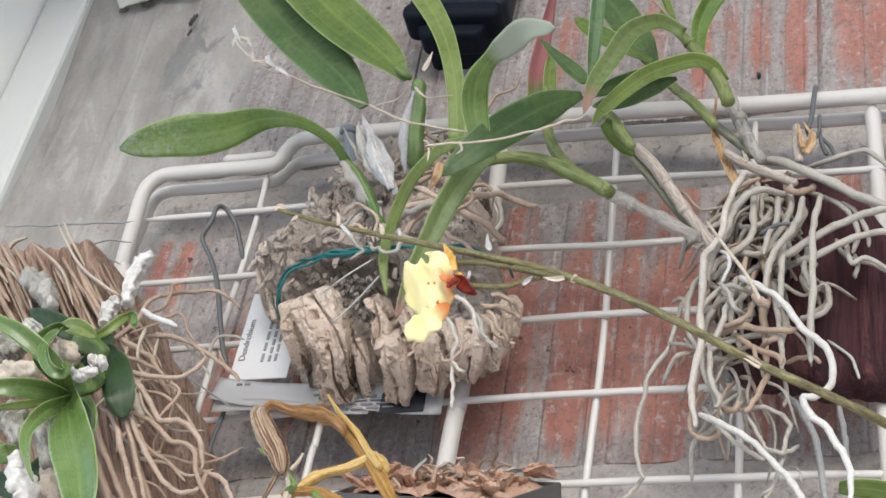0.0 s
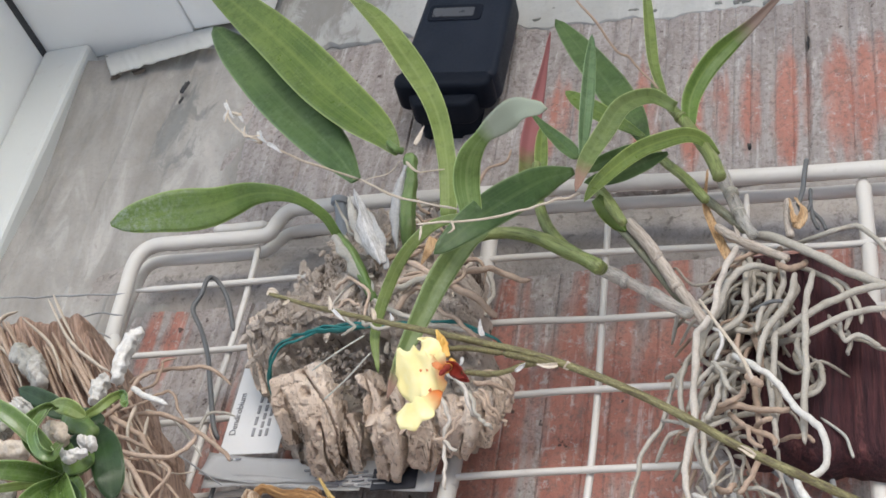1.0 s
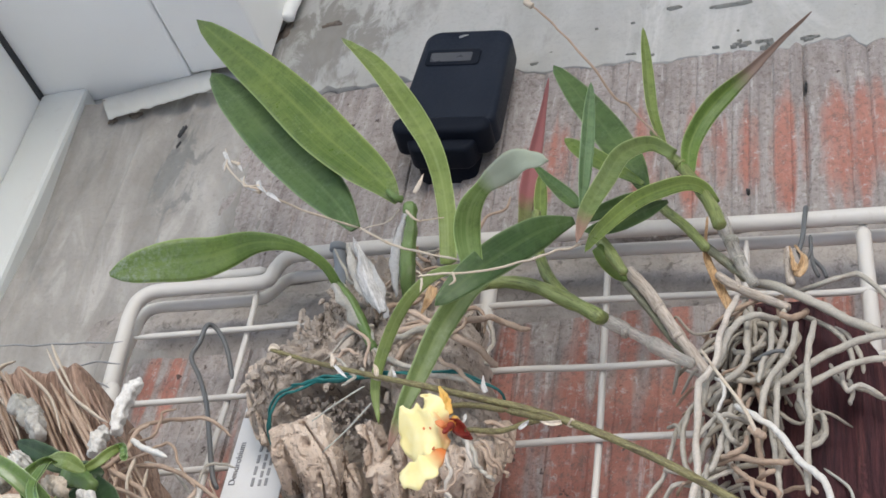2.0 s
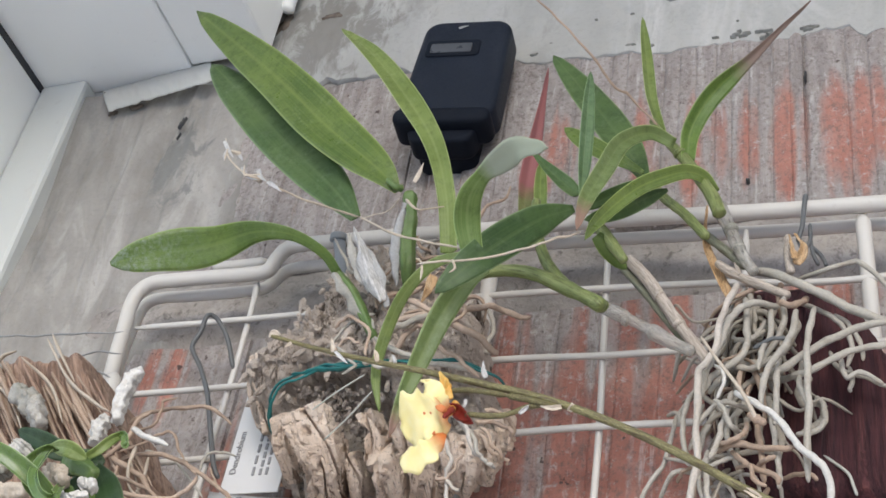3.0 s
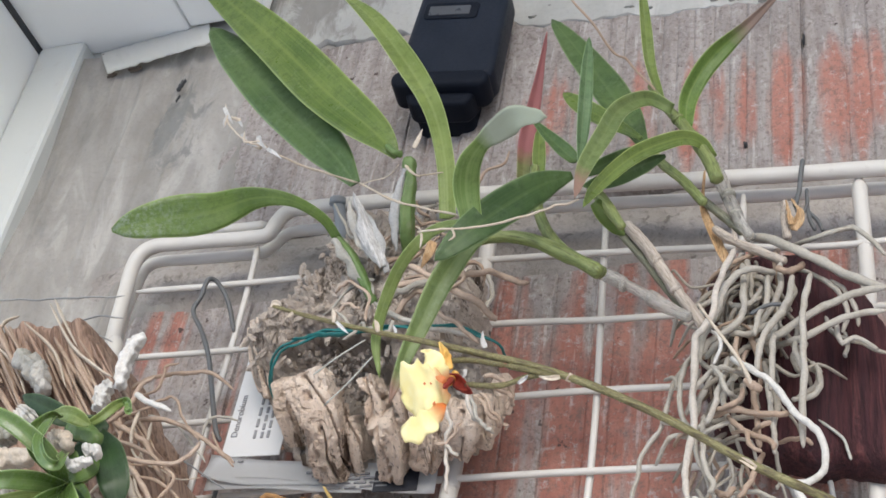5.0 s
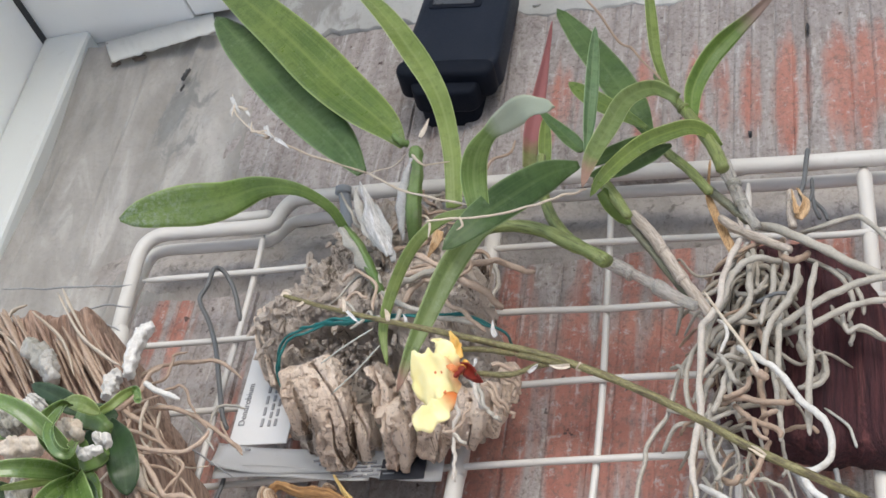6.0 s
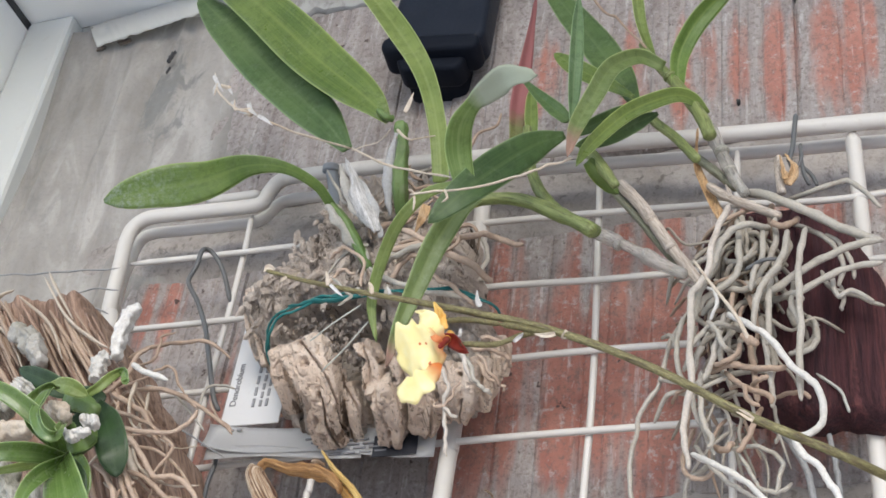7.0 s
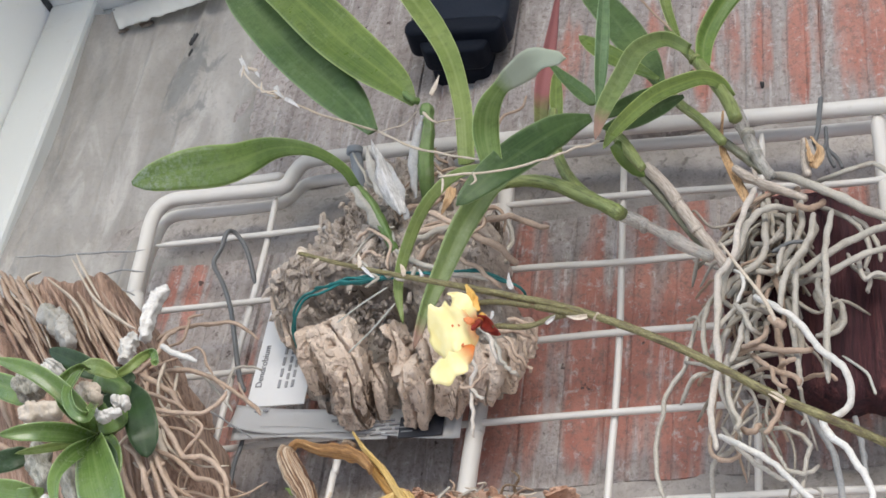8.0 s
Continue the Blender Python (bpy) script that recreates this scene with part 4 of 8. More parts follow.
rail("upright_wire", [(0.1780, -0.0290, 1.6270), (0.1790, -0.0290, 1.5970), (0.1800, -0.0290, 1.5590), (0.1810, -0.0290, 1.5210), (0.1810, -0.0290, 1.4830), (0.1800, -0.0290, 1.4410), (0.178, -0.030, V_LOW)], R1, 40)
rail("upright_wire", [(0.241, -0.0290, 1.622), (0.240, -0.0290, 1.56), (0.2380, -0.0290, 1.4930), (0.2380, -0.0290, 1.4410), (0.238, -0.030, V_LOW)], R1, 30)
rail("cross_wire", [(-0.0620, -0.0320, 1.6010), (0.0020, -0.0320, 1.5990), (0.0630, -0.0320, 1.5980), (0.1250, -0.0320, 1.5970), (0.1800, -0.0320, 1.5940), (0.2310, -0.0320, 1.5900), (0.2940, -0.0320, 1.5840), (0.42, -0.032, 1.5925)], R1, 50)
rail("cross_wire", [(-0.0570, -0.0320, 1.5590), (0.0020, -0.0320, 1.5580), (0.0700, -0.0320, 1.5590), (0.1340, -0.0320, 1.5590), (0.1810, -0.0320, 1.5560), (0.2320, -0.0320, 1.5540), (0.2930, -0.0320, 1.5500), (0.42, -0.032, 1.5525)], R1, 50)
rail("cross_wire", [(-0.0520, -0.0320, 1.5170), (0.0010, -0.0320, 1.5180), (0.0780, -0.0320, 1.5180), (0.1460, -0.0320, 1.5190), (0.1820, -0.0320, 1.5190), (0.2330, -0.0320, 1.5170), (0.2920, -0.0320, 1.5140), (0.42, -0.032, 1.5125)], R1, 50)
rail("cross_wire", [(-0.0480, -0.0320, 1.4750), (0.0010, -0.0320, 1.4770), (0.0600, -0.0320, 1.4790), (0.1240, -0.0320, 1.4800), (0.1820, -0.0320, 1.4800), (0.2380, -0.0320, 1.4790), (0.2910, -0.0320, 1.4770), (0.42, -0.032, 1.4720)], R1, 50)
rail("cross_wire", [(-0.0450, -0.0320, 1.4320), (0.0140, -0.0320, 1.4350), (0.0690, -0.0320, 1.4380), (0.1270, -0.0320, 1.4380), (0.1810, -0.0320, 1.4390), (0.2390, -0.0320, 1.4390), (0.2890, -0.0320, 1.4380), (0.42, -0.032, 1.4310)], R1, 50)
for k in range(4):
    z = 1.404 - 0.040 * k
    rail("cross_wire", [(-0.061, -0.0322, z), (0.12, -0.0322, z - 0.002), (0.42, -0.032, z - 0.013)], R1, 24)

plug = thing("wall_plug", (0.038, 0.0, 1.63), "grey plastic plug pin holding the wire grid", "wall plug")
part("pin", tube([(0.0470, -0.0300, 1.6190), (0.0450, -0.0340, 1.6310), (0.0430, -0.0370, 1.6410)], 0.0032, n=14, knobby=0.02), "plug", plug)
part("collar", tube([(0.0430, -0.0370, 1.6390), (0.0430, -0.0380, 1.6430)], 0.0043, n=8, knobby=0.0, sides=12), "plug", plug)

# grey wire hooks
hook = thing("wire_hook", (0.0, -0.03, 1.5), "bent grey wire hook hung over a cross wire", "wire hook", "wire hooks on the grid")
part("wire", tube([(0.0000, -0.0300, 1.5700), (-0.0060, -0.0340, 1.5870), (-0.0120, -0.0380, 1.5960), (-0.0150, -0.0420, 1.5950), (-0.0160, -0.0420, 1.5850), (-0.0180, -0.0420, 1.5760), (-0.0100, -0.0420, 1.5630), (-0.0020, -0.0420, 1.5470), (0.0050, -0.0420, 1.5270), (0.0120, -0.0420, 1.5070), (0.0150, -0.0400, 1.5010)], 0.0012, n=60, knobby=0.03), "steel", hook)
hook = thing("wire_hook", (0.26, -0.03, 1.58), "bent grey wire hook over the top rail", "wire hook", "wire hooks on the grid")
part("wire", tube([(0.2690, -0.0430, 1.6260), (0.2680, -0.0430, 1.6170), (0.2670, -0.0430, 1.6070), (0.2650, -0.0430, 1.5990)], 0.00116, n=24, knobby=0.03), "steel", hook)
part("wire", tube([(0.2650, -0.0410, 1.6010), (0.2670, -0.0410, 1.5950), (0.2700, -0.0410, 1.6010), (0.2700, -0.0410, 1.6100)], 0.00081, n=24, knobby=0.03), "steel", hook)
part("wire", tube([(0.2700, -0.0400, 1.6110), (0.2700, -0.0400, 1.6010), (0.2710, -0.0400, 1.5930), (0.2730, -0.0400, 1.5870)], 0.00092, n=24, knobby=0.03), "steel", hook)
part("wire", tube([(0.2700, -0.0390, 1.5990), (0.2740, -0.0390, 1.5930), (0.2760, -0.0390, 1.5870)], 0.00091, n=24, knobby=0.03), "steel", hook)
hook = thing("wire_hook", (0.02, -0.03, 1.45), "thin grey wire under the plant label", "wire hook", "wire hooks on the grid")
part("wire", tube([(0.0140, -0.0340, 1.4870), (0.0170, -0.0360, 1.4770), (0.0170, -0.0380, 1.4650), (0.0190, -0.0400, 1.4500), (0.0200, -0.0400, 1.4420)], 0.0010, n=24, knobby=0.03), "steel", hook)

# ---- the outdoor sensor on the wall ----
dev = thing("outdoor_sensor", (0.086, 0.0, 1.76), "black plastic outdoor temperature sensor with small grey display", "sensor")
def sensor_part(name, bm, material, label=""):
    bmesh.ops.transform(bm, matrix=Matrix.Translation((0.0855, -0.022, 1.8032)) @ pose(0, 0, 0, 0, 3.4, 6) @ Matrix.Diagonal((1.11, 1, 1.03, 1)) @ Matrix.Translation((-0.0845, 0.022, -1.80)), verts=bm.verts)
    part(name, bm, material, dev, label)


def rounded(x0, x1, z0, z1, y0, y1, r, soft, taper=0.0):
    """A slab with rounded corners seen from the front, y0 in front; taper draws in its lower end."""
    bm = bmesh.new()
    rim = []
    for cx, cz, a0 in ((x1 - r, z1 - r, 0), (x0 + r, z1 - r, 90), (x0 + r, z0 + r, 180), (x1 - r, z0 + r, 270)):
        for k in range(7):
            a = radians(a0 + 15 * k)
            x, z = cx + r * math.cos(a), cz + r * math.sin(a)
            rim.append((x + (0.5 * (x0 + x1) - x) * taper * (z1 - z) / (z1 - z0), z))
    front = [bm.verts.new((x, y0, z)) for x, z in rim]
    back = [bm.verts.new((x, y1, z)) for x, z in rim]
    bm.faces.new(front)
    bm.faces.new(back[::-1])
    for k in range(len(rim)):
        bm.faces.new((front[k], back[k], back[(k + 1) % len(rim)], front[(k + 1) % len(rim)]))
    bmesh.ops.recalc_face_normals(bm, faces=bm.faces)
    edges = [e for e in bm.edges if abs(e.verts[0].co.y - e.verts[1].co.y) < 1e-6]
    bmesh.ops.bevel(bm, geom=edges, offset=soft, segments=4, affect="EDGES", profile=0.5)
    return bm


sensor_part("body", rounded(0.0640, 0.1085, 1.7245, 1.8000, -0.0335, -0.0135, 0.0085, 0.0035, -0.09), "black")
sensor_part("lip", rounded(0.0602, 0.1090, 1.7195, 1.7310, -0.0342, -0.0150, 0.0052, 0.0030, 0.03), "black_dark")
sensor_part("display_frame", rounded(0.0680, 0.0955, 1.7700, 1.7825, -0.0342, -0.0330, 0.0022, 0.0003), "black_dark")
sensor_part("display", rounded(0.0705, 0.0915, 1.7725, 1.7795, -0.0346, -0.0338, 0.0008, 0.0002), "lcd", "small grey display")
sensor_part("emblem", blade([(0.082, -0.0338, 1.7925), (0.084, -0.0339, 1.7935), (0.0865, -0.0338, 1.7945)], 0.0020, LANCE, 0.0, (0, -1, 0), thick=0.0006), "mark", "small grey printed mark")
sensor_part("foot", rounded(0.0655, 0.1040, 1.7120, 1.7260, -0.0275, -0.0120, 0.0040, 0.0025, 0.25), "black_dark")
sensor_part("wall_bracket", box(0.0700, 0.0990, -0.0140, 0.004, 1.7150, 1.7600, 0.004), "black_dark")

# ---- plant labels ----
tag = thing("plant_label", (0.03, -0.037, 1.52), "white card plant label with printed genus name", "plant label", "plant labels under the bark")


def card(cx, cz, y, w, h, turn, parent, lift=0.0006):
    bm = box(-w / 2, w / 2, -lift / 2, lift / 2, -h / 2, h / 2, 0.0002, 1)
    bmesh.ops.transform(bm, matrix=pose(cx, y, cz, 0, -turn, 0), verts=bm.verts)
    return bm


part("card", card(0.0300, 1.5265, -0.0365, 0.0285, 0.064, -1, tag), "card", tag, "", False)
part("backing", card(0.0365, 1.5285, -0.0352, 0.0285, 0.062, 3, tag), "chip", tag, "brown backing strip", False)


def written(text, at, size, turn, parent, label):
    cu = bpy.data.curves.new("lettering", "FONT")
    cu.body, cu.size, cu.extrude, cu.align_x = text, size, 0.0001, "LEFT"
    ob = new("lettering", cu)
    dg = bpy.context.evaluated_depsgraph_get()
    me = bpy.data.meshes.new_from_object(ob.evaluated_get(dg))
    bpy.data.objects.remove(ob)
    me.transform(pose(*at) @ pose(0, 0, 0, 0, -turn, 0) @ pose(0, 0, 0, 90, 0, 0))
    me.transform(Matrix.Translation(-parent.location))
    me.materials.clear()
    me.materials.append(M["ink"])
    lt = new("lettering", me)
    lt.parent = parent
    lt["label"] = label


written("Dendrobium", (0.0208, -0.0372, 1.5045), 0.0044, 89, tag, "dark printed lettering")
for k, (dx, ln) in enumerate(((0.0085, 0.030), (0.0120, 0.022), (0.0150, 0.026))):
    for q in range(5):
        a = 1.5035 + q * ln / 5
        part("print_line", box(0.0205 + dx, 0.0217 + dx, -0.0373, -0.0368, a, a + ln / 5 * 0.7), "ink", tag, "", False)

tag = thing("plant_label", (0.07, -0.037, 1.48), "white card plant label with dark printed square, curled at the edge", "plant label", "plant labels under the bark")


def curled(u, v):
    x = 0.0135 + 0.1055 * u
    z = 1.4935 - 0.0035 * u - (0.0135 + 0.001 * math.sin(u * 9)) * (1 - v) - 0.006 * u
    y = -0.0375 - 0.0055 * max(0.0, 0.3 - u) ** 2 * 8 - 0.004 * (1 - v) ** 2 * (1 - u)
    return (x, y, z)


bm = sheet(24, 6, curled)
bmesh.ops.solidify(bm, geom=bm.faces[:], thickness=0.0005)
part("card", bm, "card", tag, "", True)
bm = sheet(24, 4, lambda u, v: (0.0145 + 0.072 * u, -0.0415 + 0.004 * u, 1.4815 + 0.0012 * math.sin(u * 5) - 0.0045 * u - (0.0065 - 0.003 * u) * (1 - v)))
bmesh.ops.solidify(bm, geom=bm.faces[:], thickness=0.0005)
part("flap", bm, "card", tag, "torn curled strip of card", True)
part("printed_square", box(0.0920, 0.1115, -0.0390, -0.0384, 1.4715, 1.4815), "navy", tag, "dark printed square", False)
for k in range(5):
    for q in range(4):
        a = 0.0600 + 0.003 * k + q * 0.007
        part("print_line", box(a, a + 0.0052, -0.0391, -0.0383, 1.4825 - k * 0.0021, 1.4832 - k * 0.0021), "ink", tag, "", False)
for q in range(2):
    part("print_line", box(0.0225 + q * 0.004, 0.025 + q * 0.004, -0.0405, -0.0398, 1.4895, 1.4902), "ink", tag, "", False)


# ---- the orchid on the cork bark chunk ----
orchid = thing("mounted_orchid", (0.09, -0.036, 1.54), "green orchid tied to a thick chunk of cork bark", "orchid")

HOLLOWS = [(0.0760, 1.5140, 0.019, 0.011, 0.031), (0.0940, 1.5010, 0.007, 0.014, 0.028)]
CRACKS = [[(0.0730, -0.0600, 1.5190), (0.0860, -0.0600, 1.5030)], [(0.0860, -0.0600, 1.5030), (0.0960, -0.0600, 1.4850)], [(0.0960, -0.0600, 1.4850), (0.1060, -0.0600, 1.4670)], [(0.0580, -0.0600, 1.5090), (0.0700, -0.0600, 1.4840)], [(0.1150, -0.0600, 1.4920), (0.1200, -0.0600, 1.4670)], [(0.1240, -0.0600, 1.4940), (0.1290, -0.0600, 1.4690)], [(0.1400, -0.0600, 1.4930), (0.1430, -0.0600, 1.4760)]]


def cork_relief(x, z):
    p = Vector((x, 0, z))
    v = Vector((x + 0.2 * z, 0, z)) + Vector(noise.noise_vector(p * 90)) * 0.0014
    d1 = noise.voronoi(v / 0.0066)[0]
    d2 = noise.voronoi(v / 0.0027 + Vector((3, 1, 7)))[0]
    h = 0.0052 * (0.42 - d1[0]) + 0.0020 * (0.42 - d2[0]) + 0.0030 * noise.fractal(p * 75, 0.8, 2.1, 5)
    h -= 0.0050 * step(0.25, 0.5, noise.noise(v * 150))
    for cx, cz, rx, rz, deep in HOLLOWS:
        h -= deep * math.exp(-((x - cx) / rx) ** 2 - ((z - cz) / rz) ** 2)
    for a, b in CRACKS:
        a, b = Vector((a[0], 0, a[2])), Vector((b[0], 0, b[2]))
        u = max(0, min(1, (p - a).dot(b - a) / (b - a).length_squared))
        q = (p - a.lerp(b, u)).length + 0.0022 * noise.noise(p * 170)
        h -= 0.012 * math.exp(-(q / 0.0020) ** 2)
    return h


def cork_depth(x, z, q):
    d = 0.034 * step(1.470, 1.545, z) + 0.006 * step(1.522, 1.533, z) if z < 1.533 else 0.040 - 0.028 * step(1.530, 1.66, z)
    return d * max(0.0, 1 - q ** 9) ** 0.5 + 0.003


outline = radial(0.094, 1.540, [(0.0650, 1.6220), (0.0870, 1.6200), (0.0590, 1.5830), (0.0440, 1.5550), (0.0270, 1.5430), (0.0300, 1.5260), (0.0370, 1.5140), (0.0460, 1.5000), (0.0600, 1.4860), (0.0770, 1.4790), (0.0970, 1.4750), (0.1080, 1.4820), (0.1220, 1.4860), (0.1370, 1.4930), (0.1440, 1.5040), (0.1460, 1.5110), (0.1390, 1.5280), (0.1310, 1.5540), (0.1230, 1.5810), (0.1150, 1.5990)], 0.05, 3)
part("bark_chunk", lump(outline, -0.035, cork_depth, cork_relief, 190, 560), "cork_grey", orchid, "rough grey-brown cork bark with deep cracks", False)


def add_slab(pts, w, d, seed):
    """One upright broken slab of the cork face."""
    part("bark_slab", chunk(pts, w, d, (0.1, -0.8, -0.6), seed), "cork", orchid, "broken tan slab of cork", False)


add_slab([(0.0310, -0.0620, 1.5490), (0.0350, -0.0560, 1.5320), (0.0380, -0.0460, 1.5180)], 0.0030, 0.0099, 1)
add_slab([(0.0350, -0.0640, 1.5480), (0.0390, -0.0600, 1.5350), (0.0410, -0.0500, 1.5220)], 0.0027, 0.0098, 2)
add_slab([(0.0260, -0.0560, 1.5500), (0.0300, -0.0500, 1.5310), (0.0330, -0.0440, 1.5230)], 0.0022, 0.0083, 8)
add_slab([(0.0540, -0.0660, 1.5130), (0.0540, -0.0560, 1.5040), (0.0560, -0.0420, 1.4970)], 0.0079, 0.0142, 3)
add_slab([(0.0700, -0.0740, 1.5080), (0.0760, -0.0640, 1.4920), (0.0720, -0.0360, 1.4850)], 0.0177, 0.0227, 4)
add_slab([(0.0840, -0.0560, 1.4980), (0.0870, -0.0480, 1.4890), (0.0840, -0.0330, 1.4860)], 0.0064, 0.0125, 5)
add_slab([(0.0970, -0.0720, 1.5050), (0.1000, -0.0680, 1.4970), (0.0990, -0.0600, 1.4920)], 0.0083, 0.0147, 13)
add_slab([(0.1030, -0.0680, 1.4880), (0.1050, -0.0560, 1.4830), (0.1010, -0.0380, 1.4820)], 0.0112, 0.0171, 6)
add_slab([(0.1110, -0.0700, 1.5020), (0.1140, -0.0640, 1.4930), (0.1110, -0.0520, 1.4880)], 0.0106, 0.0130, 7)
add_slab([(0.1220, -0.0660, 1.4920), (0.1200, -0.0560, 1.4860), (0.1140, -0.0400, 1.4830)], 0.0116, 0.0159, 9)
add_slab([(0.1300, -0.0660, 1.4960), (0.1320, -0.0600, 1.4880), (0.1260, -0.0440, 1.4860)], 0.0083, 0.0142, 14)
add_slab([(0.1380, -0.0660, 1.4950), (0.1380, -0.0600, 1.4870), (0.1310, -0.0440, 1.4870)], 0.0111, 0.0141, 10)
add_slab([(0.1450, -0.0620, 1.5000), (0.1440, -0.0560, 1.4920), (0.1400, -0.0440, 1.4900)], 0.0096, 0.0127, 11)
add_slab([(0.1490, -0.0580, 1.5120), (0.1490, -0.0520, 1.5060), (0.1460, -0.0460, 1.5000)], 0.0074, 0.0114, 12)

rng = random.Random(77)


def crumb(p, s, k):
    """A small knobbly crumb of bark."""
    bm = bmesh.new()
    bmesh.ops.create_icosphere(bm, subdivisions=2, radius=s)
    turn = Matrix.Rotation(noise.cell(Vector((k, 2, 2))) * 0.9, 3, "Y") @ Matrix.Rotation(noise.cell(Vector((k, 7, 2))) * 1.6, 3, "Z")
    long = 1.0 if k < 190 else 1.3 + 0.8 * abs(noise.cell(Vector((k, 4, 9))))
    for w in bm.verts:
        q = w.co / s
        d = noise.voronoi(q * 1.1 + Vector((k * 1.7, 0, 0)))[0]
        w.co = p + turn @ Vector((w.co.x * 0.75, w.co.y * 0.65, w.co.z * long)) * (0.75 + 0.7 * (0.6 - d[0]) + 0.4 * noise.noise(q * 2.4 + Vector((0, k, 0))))
    # The first 190 crumbs lie in the hollow and carry its shade as colour.
    part("bark_crumb", bm, "cork_shaded" if k < 190 else "cork_grey", orchid, "", False)


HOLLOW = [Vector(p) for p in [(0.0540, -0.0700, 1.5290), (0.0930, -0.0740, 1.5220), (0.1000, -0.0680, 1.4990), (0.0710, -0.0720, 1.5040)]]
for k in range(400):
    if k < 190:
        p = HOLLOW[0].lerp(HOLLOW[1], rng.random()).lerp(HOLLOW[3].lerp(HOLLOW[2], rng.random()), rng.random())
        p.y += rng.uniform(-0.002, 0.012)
    else:
        z = rng.uniform(1.520, 1.610)
        x = rng.uniform(0.034 + max(0, z - 1.530) * 0.55, 0.142 - max(0, z - 1.55) * 0.35)
        p = Vector((x, -0.0345 - cork_depth(x, z, 0.6) - rng.uniform(-0.001, 0.003), z))
    crumb(p, rng.uniform(0.0010, 0.0022) if k < 190 else rng.uniform(0.0012, 0.0030), k)

# teal twine and clear line round the bark
for k, (pts, r) in enumerate((([(0.0480, -0.0560, 1.5060), (0.0460, -0.0620, 1.5130), (0.0490, -0.0700, 1.5180), (0.0550, -0.0760, 1.5210), (0.0650, -0.0800, 1.5220), (0.0790, -0.0830, 1.5220), (0.0930, -0.0850, 1.5210), (0.1080, -0.0860, 1.5190), (0.1230, -0.0860, 1.5180), (0.1360, -0.0840, 1.5180), (0.1440, -0.0800, 1.5170), (0.1520, -0.0740, 1.5150), (0.1520, -0.0640, 1.5160)], 0.00055), ([(0.0480, -0.0630, 1.5110), (0.0510, -0.0710, 1.5140), (0.0570, -0.0770, 1.5190), (0.0670, -0.0810, 1.5190), (0.0800, -0.0840, 1.5200), (0.0940, -0.0860, 1.5180), (0.1100, -0.0870, 1.5170)], 0.0006), ([(0.0560, -0.0770, 1.5210), (0.0660, -0.0810, 1.5210), (0.0790, -0.0840, 1.5220), (0.0930, -0.0860, 1.5190), (0.1080, -0.0870, 1.5190), (0.1240, -0.0870, 1.5160), (0.1360, -0.0840, 1.5190), (0.1440, -0.0810, 1.5150), (0.1520, -0.0750, 1.5150)], 0.0005))):
    part("twine", tube(pts, r, n=110, knobby=0.12, wander=0.0007, seed=k + 1), "twine", orchid, "teal twine")
part("twine_end", tube([(0.0630, -0.0810, 1.5210), (0.0760, -0.0840, 1.5200), (0.0880, -0.0860, 1.5180), (0.1010, -0.0870, 1.5170)], 0.0013, ((0, 0.3), (0.3, 1), (0.7, 0.9), (1, 0.3)), n=40, knobby=0.25, flat=0.35, wander=0.0006), "twine", orchid, "frayed band of teal twine")
part("line", tube([(0.0790, -0.0850, 1.4990), (0.0910, -0.0900, 1.5030), (0.1030, -0.0930, 1.5080)], 0.00035, n=12), "line", orchid, "thin clear line")
part("line", tube([(0.0840, -0.0800, 1.4870), (0.0960, -0.0860, 1.4930), (0.1070, -0.0920, 1.5000)], 0.00035, n=12), "line", orchid, "thin clear line")

part("leaf", blade([(0.1060, -0.1050, 1.5970), (0.0950, -0.1080, 1.6100), (0.0670, -0.1100, 1.6390), (0.0280, -0.1080, 1.6860), (-0.0390, -0.1000, 1.7620)], 0.0239, SPOON, 0.16, None, (8, -6), seed=1), "leaf", orchid)
part("leaf", blade([(0.0850, -0.0980, 1.5910), (0.0700, -0.1000, 1.6110), (0.0390, -0.1000, 1.6460), (0.0060, -0.0980, 1.6870), (-0.0220, -0.0940, 1.7220)], 0.0228, OVAL, 0.10, None, (-4, 10), seed=2), "leaf_deep", orchid)
part("leaf", blade([(0.0770, -0.0880, 1.5690), (0.0730, -0.0980, 1.5730), (0.0630, -0.1100, 1.5740), (0.0500, -0.1180, 1.5700), (0.0370, -0.1260, 1.5570), (0.0200, -0.1340, 1.5490), (0.0020, -0.1400, 1.5400)], 0.0180, PADDLE, 0.10, None, (0, 0), seed=3), "leaf_scurf", orchid)
part("leaf", blade([(0.1260, -0.0850, 1.5760), (0.1220, -0.0900, 1.6060), (0.1130, -0.0940, 1.6360), (0.0968, -0.0970, 1.6655), (0.0738, -0.0980, 1.7005), (0.0490, -0.0940, 1.7320)], 0.0118, TALL, 0.35, None, (-20, 25), seed=4), "leaf_lime", orchid)
part("pseudobulb", tube([(0.0760, -0.0880, 1.5710), (0.0830, -0.0860, 1.5620), (0.0900, -0.0820, 1.5500), (0.0960, -0.0780, 1.5380)], 0.0023, ((0, 0.55), (0.5, 1), (1, 0.8)), n=30, sides=20, knobby=0.10, ridge=(4, 0.12)), "bulb", orchid, "slender green pseudobulb")
part("pseudobulb", tube([(0.1110, -0.1040, 1.5970), (0.1120, -0.1000, 1.5870), (0.1100, -0.0940, 1.5770), (0.1090, -0.0880, 1.5700), (0.1060, -0.0760, 1.5640)], 0.0033, ((0, 0.6), (0.10, 0.95), (0.17, 0.72), (0.5, 1), (0.8, 0.95), (1, 0.6)), n=40, sides=24, knobby=0.08, ridge=(5, 0.12)), "bulb", orchid, "green ridged pseudobulb")
